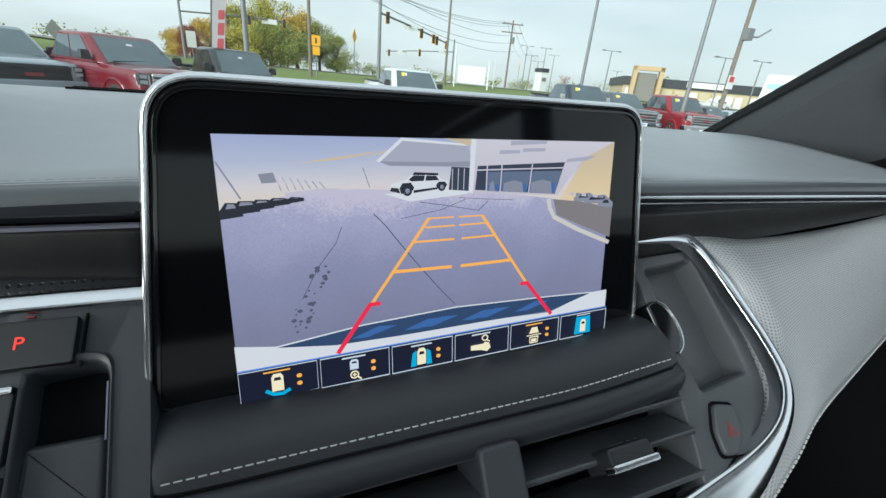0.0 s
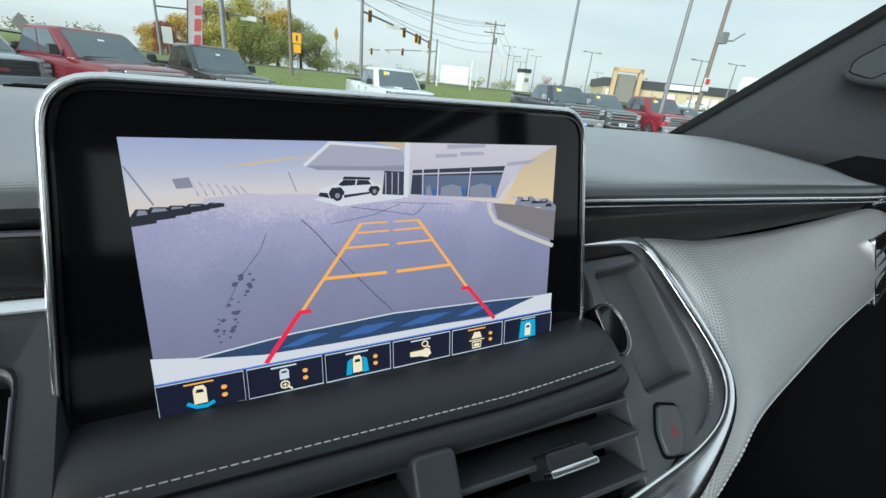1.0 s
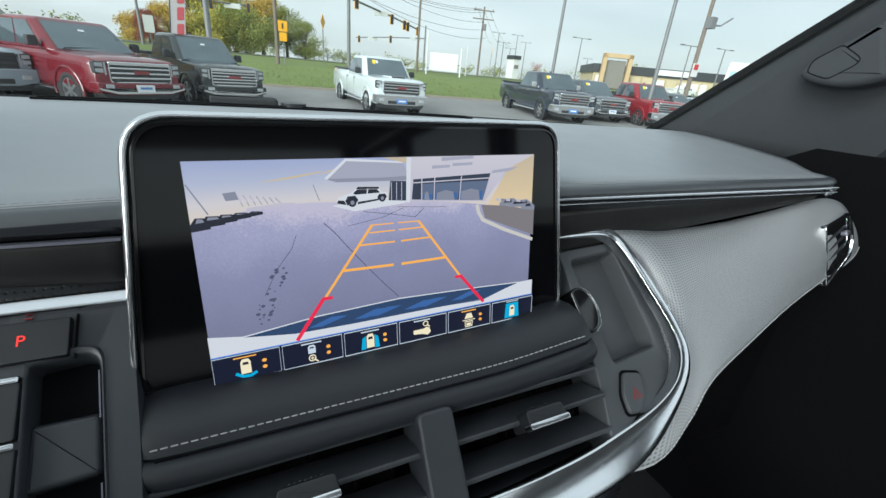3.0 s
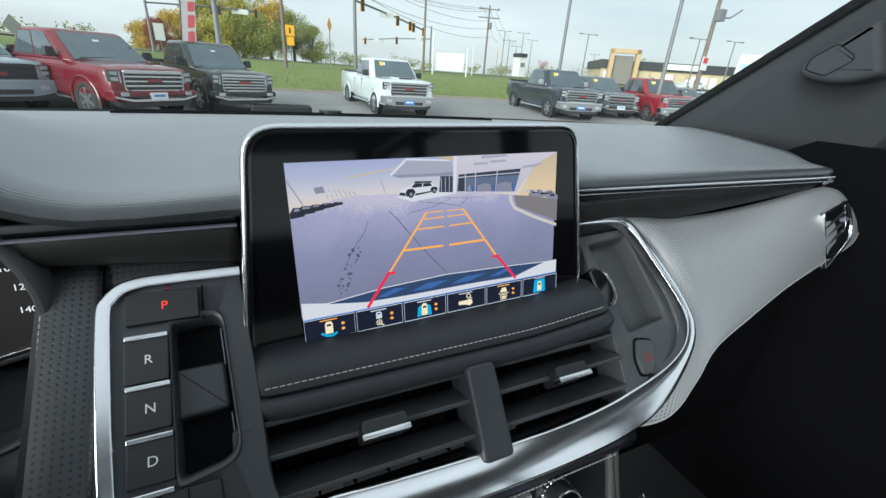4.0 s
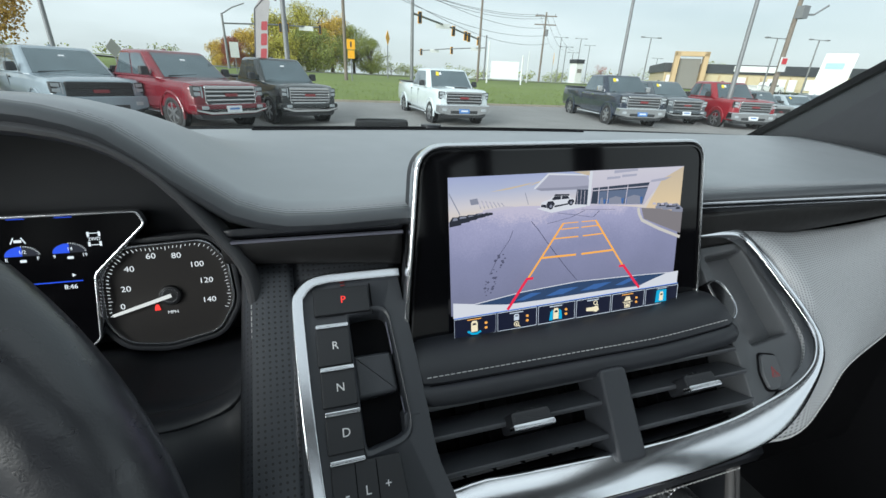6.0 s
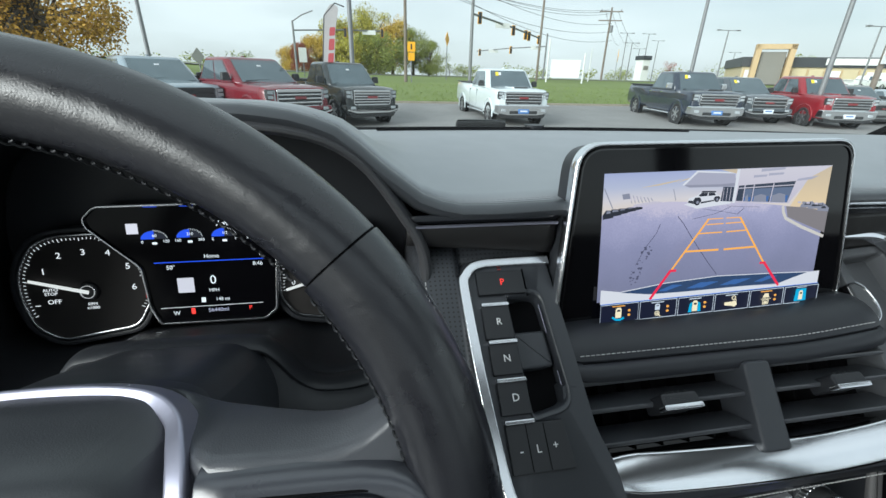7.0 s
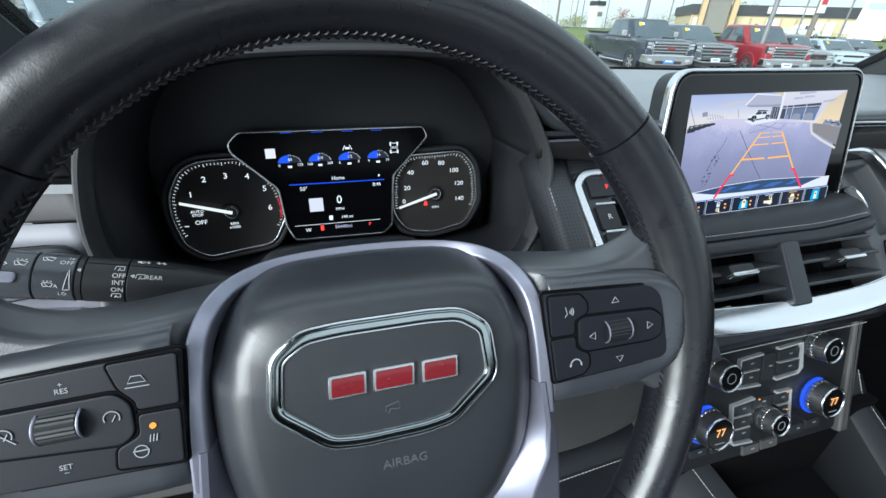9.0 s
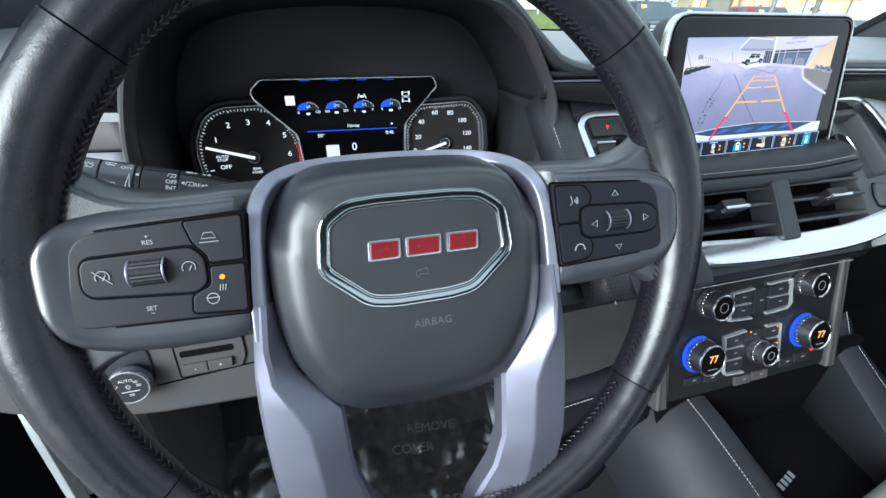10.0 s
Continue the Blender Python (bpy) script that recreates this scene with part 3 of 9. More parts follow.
# side walls in near-black: their shade is in the colour, against the sun
for sx, nm, lab in ((1, "wall_right", "door panel and window posts, blackened for shade"), (-1, "wall_left", "side panel blackened for shade, with the open driver's doorway")):
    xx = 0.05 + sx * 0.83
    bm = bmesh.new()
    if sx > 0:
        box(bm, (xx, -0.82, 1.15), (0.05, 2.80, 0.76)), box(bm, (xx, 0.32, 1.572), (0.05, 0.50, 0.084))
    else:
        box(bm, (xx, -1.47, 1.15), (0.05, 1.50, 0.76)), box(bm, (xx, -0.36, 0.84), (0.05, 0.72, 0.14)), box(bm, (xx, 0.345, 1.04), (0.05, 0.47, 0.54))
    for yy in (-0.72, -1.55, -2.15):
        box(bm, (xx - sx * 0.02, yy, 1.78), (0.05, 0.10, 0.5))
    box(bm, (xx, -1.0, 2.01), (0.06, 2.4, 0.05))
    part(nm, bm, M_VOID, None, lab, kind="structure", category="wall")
part("floor", box(bmesh.new(), (0.05, -0.7, 0.78), (1.7, 3.0, 0.03)), M_CARPET, None, "black carpeted cabin floor", kind="structure", category="floor")
# door mirror seen past the passenger's pillar
mir = thing("door_mirror", pose(1.02, 0.36, 1.575, 0, 0, -20), "black door mirror with a thin bright frame", "mirror")
part("shell", solid(rnd([(-0.07, -0.05), (0.10, -0.06), (0.10, 0.07), (-0.06, 0.06)], 0.02), -0.05, 0.05, 0.02, 3), M_DARK, mir).matrix_basis = pose(0, 0, 0, 90, 0, 0)
part("mount", sweep([(-0.16, 0.06, -0.02), (-0.06, 0.03, -0.02)], ell(0.02, 0.012, 10)), M_DARK, mir)

# ---- infotainment screen ----
DU, DV = Vector((0.9995, 0.027, 0.0135)), Vector((-0.018, 0.1774, 0.984))
DW = DU.cross(DV).normalized()
DM = Matrix((DU.normalized(), DV.normalized(), DW)).transposed().to_4x4()
DM.translation = (0.089, 0.192, 1.5625)
screen = thing("infotainment_screen", DM, "large touchscreen showing a rear camera view, in a satin metal frame", "touchscreen")
SO = rnd([(-0.150, -0.066), (0.1475, -0.066), (0.1345, 0.0845), (-0.1335, 0.0855)], [0.012, 0.012, 0.020, 0.022], 8)
part("housing", solid(inset(SO, 0.001), -0.026, -0.004, 0.0), M_DARK, screen)
part("bezel_glass", solid(inset(SO, 0.004), -0.006, 0.0, 0.0008), M_BEZEL, screen, "gloss black cover glass")
part("metal_frame", sweep([(x, y, -0.003) for x, y in inset(SO, 0.0012)], rnd([(-0.0019, -0.006), (0.0020, -0.006), (0.0020, 0.002), (0.0, 0.0040), (-0.0019, 0.003)], 0.0012, 3), True), M_CHROME, screen, "polished metal frame")
part("inner_edge", sweep([(x, y, 0.0004) for x, y in inset(SO, 0.0052)], rect(0, 0, 0.0012, 0.0016), True), M_PIANO, screen)

# the picture on the screen, in thin lit layers
def lit(name, c, p=1.0):
    return glow(name, c, p)


L_SKY = bpy.data.materials.new("screen_sky")
L_SKY.use_nodes = True


def graded(m, ramp, strength, noise_amt=0.0, nscale=60.0, axis=1, lo=-0.06, hi=0.06, patch=0.0):
    n, l = m.node_tree.nodes, m.node_tree.links
    b = n["Principled BSDF"]
    b.inputs["Base Color"].default_value, b.inputs["Roughness"].default_value = (0.01, 0.01, 0.01, 1), 0.3
    b.inputs["Specular IOR Level"].default_value = 0.2
    tc, sp, mr, cr = n.new("ShaderNodeTexCoord"), n.new("ShaderNodeSeparateXYZ"), n.new("ShaderNodeMapRange"), n.new("ShaderNodeValToRGB")
    mr.inputs["From Min"].default_value, mr.inputs["From Max"].default_value = lo, hi
    l.new(tc.outputs["Object"], sp.inputs[0])
    l.new(sp.outputs[axis], mr.inputs["Value"])
    src = mr.outputs["Result"]
    if noise_amt:
        nz, ad = n.new("ShaderNodeTexNoise"), n.new("ShaderNodeMath")
        nz.inputs["Scale"].default_value, nz.inputs["Detail"].default_value = nscale, 8.0
        l.new(tc.outputs["Object"], nz.inputs["Vector"])
        ad.operation = "MULTIPLY_ADD"
        ad.inputs[1].default_value = noise_amt
        l.new(nz.outputs["Fac"], ad.inputs[0])
        l.new(src, ad.inputs[2])
        src = ad.outputs[0]
    if patch:
        nz2, ad2 = n.new("ShaderNodeTexNoise"), n.new("ShaderNodeMath")
        nz2.inputs["Scale"].default_value, nz2.inputs["Detail"].default_value = 26.0, 5.0
        l.new(tc.outputs["Object"], nz2.inputs["Vector"])
        ad2.operation = "MULTIPLY_ADD"
        ad2.inputs[1].default_value = patch
        sh = n.new("ShaderNodeMath")
        sh.operation = "SUBTRACT"
        sh.inputs[1].default_value = patch * 0.5
        l.new(nz2.outputs["Fac"], ad2.inputs[0]), l.new(src, ad2.inputs[2])
        l.new(ad2.outputs[0], sh.inputs[0])
        src = sh.outputs[0]
    l.new(src, cr.inputs["Fac"])
    el = cr.color_ramp.elements
    while len(el) < len(ramp):
        el.new(0.5)
    for e, (p, c) in zip(el, ramp):
        e.position, e.color = p, (*c, 1)
    l.new(cr.outputs["Color"], b.inputs["Emission Color"])
    b.inputs["Emission Strength"].default_value = strength
    return m


L_SKY = graded(L_SKY, [(0.0, (0.80, 0.66, 0.58)), (0.25, (0.74, 0.66, 0.68)), (0.6, (0.52, 0.53, 0.68)), (1.0, (0.40, 0.43, 0.66))], 0.80, 0.16, 30, 1, 0.034, 0.066)
L_ROAD = bpy.data.materials.new("screen_asphalt")
L_ROAD.use_nodes = True
L_ROAD = graded(L_ROAD, [(0.0, (0.13, 0.135, 0.20)), (0.35, (0.19, 0.19, 0.29)), (0.7, (0.25, 0.245, 0.38)), (0.92, (0.36, 0.34, 0.50)), (1.0, (0.52, 0.46, 0.58))], 0.95, 0.22, 950, 1, -0.064, 0.046, patch=0.30)
L_WARM = bpy.data.materials.new("screen_evening_sky")
L_WARM.use_nodes = True
L_WARM = graded(L_WARM, [(0.0, (0.82, 0.62, 0.50)), (0.35, (0.78, 0.58, 0.36)), (1.0, (0.60, 0.47, 0.34))], 0.85, 0.2, 40, 1, 0.02, 0.066)
L_PALE = bpy.data.materials.new("screen_pale_wall")
L_PALE.use_nodes = True
L_PALE = graded(L_PALE, [(0.0, (0.52, 0.47, 0.58)), (0.5, (0.60, 0.53, 0.62)), (1.0, (0.66, 0.60, 0.66))], 0.85, 0.12, 60, 1, 0.02, 0.066)
L_CANOPY = lit("screen_canopy", (0.42, 0.40, 0.50), 0.85)
L_CANOPY2 = lit("screen_canopy_soffit", (0.30, 0.29, 0.37), 0.85)
L_GLASSY = lit("screen_glazing", (0.035, 0.045, 0.075), 0.9)
L_GLASSY2 = lit("screen_glazing_pale", (0.12, 0.15, 0.24), 0.9)
L_DARKC = lit("screen_dark", (0.02, 0.022, 0.035), 0.9)
L_WHITEC = lit("screen_white", (0.70, 0.68, 0.73), 0.9)
L_KERB = lit("screen_kerb", (0.62, 0.56, 0.52), 0.9)
L_SOIL = lit("screen_planting", (0.22, 0.19, 0.20), 0.9)
L_YEL = lit("screen_amber_line", (0.95, 0.42, 0.08), 0.95)
L_REDL = lit("screen_red_line", (0.80, 0.02, 0.07), 0.95)
L_BUMP = lit("screen_bumper", (0.03, 0.06, 0.14), 0.9)
L_BUMP2 = lit("screen_bumper_shine", (0.05, 0.13, 0.36), 0.9)
L_NAVY = lit("screen_button_fill", (0.006, 0.008, 0.025), 1.0)
L_LINE = lit("screen_button_line", (0.70, 0.75, 0.85), 0.8)
L_BLUEL = lit("screen_blue_line", (0.10, 0.25, 0.80), 0.9)
L_CYAN = lit("screen_cyan", (0.02, 0.36, 0.62), 1.0)
L_CREAM = lit("screen_cream", (0.85, 0.72, 0.50), 1.0)
L_CRACK = lit("screen_crack", (0.09, 0.09, 0.15), 0.9)
L_GREYC = lit("screen_grey", (0.25, 0.25, 0.32), 0.9)

K = 0.001
def mm(*pts):
    return [(x * K, y * K) for x, y in pts]


LAY = [0.0004]
def lay():
    LAY[0] += 0.00004
    return LAY[0]


def pic(name, pts, mtl):
    return flat(name, mm(*pts), lay(), mtl, screen, 0.0003)


def line(name, pts, wd, mtl, closed=False):
    return stroke(name, mm(*pts), wd * K, lay(), mtl, screen, 0.0003, closed)


W2, H2 = 111.2, 61.8
pic("picture_sky", [(-W2, 20), (W2, 20), (W2, H2), (-W2, H2)], L_SKY)
pic("picture_evening_sky", [(70, 24), (W2, 20), (W2, H2), (88, 52)], L_WARM)
for pts in ([(-78, 49.6), (-62, 50.8), (-46, 53.4), (-40, 55.2), (-58, 52.6)], [(-46, 52.2), (-30, 56), (-26, 57.6), (-38, 55)]):
    pic("picture_cloud", pts, L_WARM)
horizon = [(-111.2, 29.0), (-92, 33.5), (-74, 36.6), (-50, 37.2), (-32, 36.2), (9, 33.8), (40, 31.5), (62, 28.8), (85, 25), (111.2, 21)]
pic("picture_asphalt", [(-111.2, -45), (111.2, -45)] + horizon[::-1], L_ROAD)
line("picture_lamp_post", [(-110.7, 50.3), (-102.4, 34.2)], 0.7, L_GREYC)
line("picture_lamp_post", [(-47.9, 47.3), (-44.9, 37.9)], 0.4, L_GREYC)
pic("picture_sign_board", [(-94.6, 44.9), (-88.4, 45.6), (-86.9, 41.2), (-93.4, 40.8)], L_GREYC)
for i in range(7):
    line("picture_flag_pole", [(-88 + 3.2 * i, 44 - 0.5 * i), (-85.5 + 3.2 * i, 37.4 + 0.1 * i)], 0.35, L_GREYC)
    pic("picture_flag", [(-88 + 3.2 * i, 44.4 - 0.5 * i), (-86.6 + 3.2 * i, 43 - 0.5 * i), (-85.6 + 3.2 * i, 38.8), (-86.8 + 3.2 * i, 40)], L_PALE)
pic("picture_far_cars", [(-84, 34.6), (-60, 36.6), (-58, 37.6), (-66, 38.2), (-84, 36.4)], L_PALE)
for i, (x0, x1, y0, y1) in enumerate([(-84, -76, 31.4, 34.6), (-92, -82, 30.2, 34.4), (-99, -89, 28.8, 34), (-106, -95, 27.4, 33.6), (-111.2, -102, 25.6, 33.0)]):
    pic("picture_car", [(x0, y0), (x1, y0 + 1.1), (x1, (y0 + y1) / 2 + 1.0), (x1 - 2.5, y1 - 0.3), (x0 + 2.5, y1 - 0.1), (x0, (y0 + y1) / 2)], L_DARKC)
    pic("picture_car_glass", [(x0 + 2.5, (y0 + y1) / 2 + 0.8), (x1 - 2.6, (y0 + y1) / 2 + 1.2), (x1 - 3.2, y1 - 0.8), (x0 + 3.4, y1 - 0.6)], L_GREYC)
# forecourt roof and showroom
pic("picture_far_kerb", [(-38, 34.4), (-24.6, 30.2), (8, 33.0), (9, 34.6), (-10, 36.4)], L_WHITEC)
pic("picture_showroom", [(9.4, 61.8), (110, 61.8), (94, 55), (86, 51.5), (68.5, 30.4), (11.1, 33.4)], L_PALE)
pic("picture_glazing", [(12.8, 35.0), (66.5, 31.2), (72.6, 49.6), (14.2, 47.8)], L_GLASSY)
for x0, x1, xt0, xt1 in ((20, 27.5, 20.8, 28.6), (28.8, 46, 30, 48.8), (47.2, 66, 50, 70.5)):
    pic("picture_window", [(x0, 34.8 - (x0 - 12) * 0.06), (x1, 34.6 - (x1 - 12) * 0.06), (xt1, 44.6), (xt0, 44.6)], L_GLASSY2)
    pic("picture_window_shine", [(x0 + 0.6, 35.2 - (x0 - 12) * 0.06), (x1 - 0.6, 35.0 - (x1 - 12) * 0.06), (x1, 37.6), (x0 + 0.6, 37.4)], L_BUMP2)
    pic("picture_window_reflection", [(x0 + 1.5, 35 - (x0 - 12) * 0.06), (x1 - 2, 34.8 - (x1 - 12) * 0.06), (x1 - 3, 38.4), ((x0 + x1) / 2, 39.8), (x0 + 2, 38.2)], L_GREYC)
line("picture_mullion", [(14.0, 45.6), (71.2, 46.4)], 0.7, L_PALE)
for x in (19.6, 28.4, 47.5):
    line("picture_mullion", [(x, 34.2 - (x - 12) * 0.055), (x + (x - 12) * 0.05, 48.6)], 0.6, L_PALE)
pic("picture_entrance", [(-3, 35.6), (9.5, 34.6), (10, 47), (-1.5, 47.5)], L_GLASSY)
for x in (-1.2, 2.2, 5.6):
    line("picture_mullion", [(x, 35.4), (x + 0.3, 46.6)], 0.4, L_PALE)
pic("picture_canopy", [(-41.2, 50.4), (-28.8, 61.4), (6.8, 58.7), (11.5, 50.4), (-8, 47.6)], L_CANOPY)
pic("picture_canopy_soffit", [(-41.2, 50.4), (-34.8, 48.2), (11.5, 47.4), (11.5, 50.4), (-6, 49.8)], L_CANOPY2)
pic("picture_canopy_edge", [(-41.6, 50.6), (-28.8, 61.7), (6.8, 59.3), (7.2, 58.2), (-28.2, 60.2), (-40, 49.9)], L_WHITEC)
pic("picture_upper_wall", [(-6, 61.8), (12, 61.8), (12, 57.8), (7, 58.6)], L_WARM)
pic("picture_column", [(8.6, 33.6), (11.2, 33.4), (12.6, 61.8), (9.6, 61.8)], L_WHITEC)
pic("picture_eave", [(72.6, 49.6), (88, 50.6), (96, 53.6), (74, 51.6)], L_CANOPY)
# sign on the wall, as plain bars
for x0, x1, y in ((27, 40, 55.2), (42, 57, 56.4)):
    pic("picture_sign_bar", [(x0, y - 1.1), (x1, y - 0.6), (x1 + 0.4, y + 1.1), (x0 + 0.3, y + 0.9)], L_CANOPY)
pic("picture_sign_bar", [(34, 58.8), (58, 60.0), (58, 61.7), (34, 61.2)], L_CANOPY)
# pickup on the forecourt
pic("picture_pickup", [(-35.5, 35.4), (-34.5, 39.2), (-28, 41), (-26.5, 41.4), (-23.5, 44.0), (-9.5, 43.6), (-7.5, 41.0), (-4, 40.6), (-3.6, 36.6), (-24, 33.6)], L_WHITEC)
pic("picture_pickup_glass", [(-25.5, 41.2), (-22.8, 43.4), (-10.5, 43.0), (-8.8, 40.8), (-24, 40.4)], L_DARKC)
for cx, cy, r in ((-26.2, 35.6, 2.5), (-7.4, 37.2, 2.1)):
    pic("picture_tyre", [(cx + r * math.cos(a * math.pi / 7), cy + r * math.sin(a * math.pi / 7)) for a in range(14)], L_DARKC)
    pic("picture_rim", [(cx + r * 0.5 * math.cos(a * math.pi / 5), cy + r * 0.5 * math.sin(a * math.pi / 5)) for a in range(10)], L_GREYC)
pic("picture_pickup_fender", [(-30.4, 37.0), (-28.8, 39.6), (-24.4, 39.8), (-22.6, 37.4), (-23.2, 36.0), (-29.4, 34.2)], L_DARKC)
pic("picture_pickup_fender", [(-10.6, 38.2), (-9.2, 40.0), (-5.6, 40.0), (-4.4, 38.4), (-5.2, 37.0), (-9.8, 36.4)], L_DARKC)
for cx, cy, r in ((-26.2, 35.8, 2.3), (-7.4, 37.4, 1.9)):
    pic("picture_rim", [(cx + r * 0.55 * math.cos(a * math.pi / 5), cy + r * 0.55 * math.sin(a * math.pi / 5)) for a in range(10)], L_GREYC)
pic("picture_pickup_front", [(-35.4, 35.8), (-34.6, 37.6), (-31.0, 37.2), (-30.0, 34.6)], L_DARKC)
pic("picture_pickup_roof", [(-23.6, 43.6), (-9.4, 43.2), (-9.6, 44.4), (-22.4, 45.0)], L_DARKC)
line("picture_pickup_pillar", [(-17.0, 40.6), (-16.4, 43.6)], 0.6, L_WHITEC)
pic("picture_pickup_sill", [(-23, 34.6), (-10, 36.2), (-10, 37.2), (-23, 36)], L_DARKC)
# planting island and its kerb
pic("picture_planting", [(64.6, 28.2), (86, 26), (111.2, 21), (111.2, 2), (90, 10), (68, 18.5)], L_SOIL)
line("picture_kerb", [(61, 28.4), (62.5, 23), (66, 17.4), (85, 8.6), (111, -1.5)], 2.6, L_KERB)
for x0, x1, y in ((80, 96, 28.6), (88, 108, 27.0), (99, 111.2, 24.6)):
    pic("picture_car", [(x0, y - 2), (x1, y - 3.4), (x1, y), (x1 - 4, y + 2.6), (x0 + 4, y + 2.2), (x0, y)], L_GREYC)
    pic("picture_car_glass", [(x0 + 3.4, y - 0.2), (x1 - 3, y - 0.4), (x1 - 4.6, y + 1.8), (x0 + 4.6, y + 1.6)], L_DARKC)
for i in range(6):
    pic("picture_car", [(76 + 4.6 * i, 30.4 - 0.5 * i), (79.8 + 4.6 * i, 30 - 0.5 * i), (79.4 + 4.6 * i, 31.8 - 0.5 * i), (76.6 + 4.6 * i, 32 - 0.5 * i)], L_GREYC if i % 2 else L_PALE)
# cracks and stains in the paving
for pts, wd in (([(-44, 25), (-38, 18.6), (-30, 8), (-20, -4.5), (-10, -16.5), (0.7, -28.3)], 0.5), ([(-60, 19.5), (-63, 12), (-72, 0.7), (-80, -14)], 0.3), ([(-20, 30), (-2, 27), (14, 24), (20, 29)], 0.3), ([(-30, 22), (-8, 25.5), (6, 30.5)], 0.25), ([(2, 31.5), (20, 30), (36, 29)], 0.25)):
    line("picture_crack", pts, wd, L_CRACK)
rr = random.Random(5)
for i in range(30):
    t = rr.random()
    x, y = -70 - 14 * t + rr.uniform(-4, 4), 2 - 32 * t + rr.uniform(-2, 2)
    a = rr.uniform(0.5, 1.5)
    pic("picture_damp_mark", [(x - a, y - 0.2), (x, y - 0.8 * a), (x + a, y - 0.1), (x + 0.4 * a, y + 0.6 * a), (x - 0.5 * a, y + 0.4 * a)], L_CRACK)
# bumper in the lower part of the view
pic("picture_body_colour", [(-111.2, -32.6), (-94.5, -35.5), (-66, -39.5), (-33, -40.6), (20, -40.8), (66, -42.6), (96.4, -33.7), (111.2, -33.5), (111.2, -45), (-111.2, -45)], L_WHITEC)
pic("picture_bumper", [(-94.5, -36), (-51.6, -31.6), (0.7, -29.6), (64, -32), (98, -33.8), (66, -41.5), (20, -41.0), (-33, -40.8), (-66, -40)], L_BUMP)
for a in (-58, -30, -22, 4, 12, 40):
    pic("picture_bumper_shine", [(a, -38), (a + 14, -34 + abs(a) * 0.01), (a + 24, -34.4), (a + 8, -38.6)], L_BUMP2)
line("picture_bumper_edge", [(-96, -36), (-51.6, -31.4), (0.7, -29.4), (64, -31.8), (98, -33.6)], 0.6, L_WHITEC)
# guide lines
for pts in ([(-46.7, -20.2), (-15.6, 21.6)], [(46.1, -20.0), (15.6, 21.4)], [(-15.8, 21.5), (-1.5, 21.5)], [(1.5, 21.5), (15.8, 21.4)]):
    line("guide_line", pts, 1.5 if pts[0][1] < 0 else 0.7, L_YEL)
for pts, wd in (([(-35.7, -5), (-2.6, -5.6)], 1.6), ([(2.9, -5.7), (35.5, -5.5)], 1.6), ([(-23.8, 9.7), (-1.2, 9.6)], 1.0), ([(3.2, 9.6), (23.2, 9.9)], 1.0), ([(-17.5, 16.9), (-1.1, 17)], 0.8), ([(1.6, 17), (19.5, 17.2)], 0.8)):
    line("guide_line", pts, wd, L_YEL)
for pts in ([(-65.3, -44.4), (-48.2, -21)], [(66.1, -43.4), (47.0, -20.8)]):
    line("stop_line", pts, 2.2, L_REDL)
for pts in ([(-48.8, -20.8), (-42.6, -20.8)], [(48, -20.7), (42.2, -20.7)]):
    line("stop_line", pts, 2.0, L_REDL)
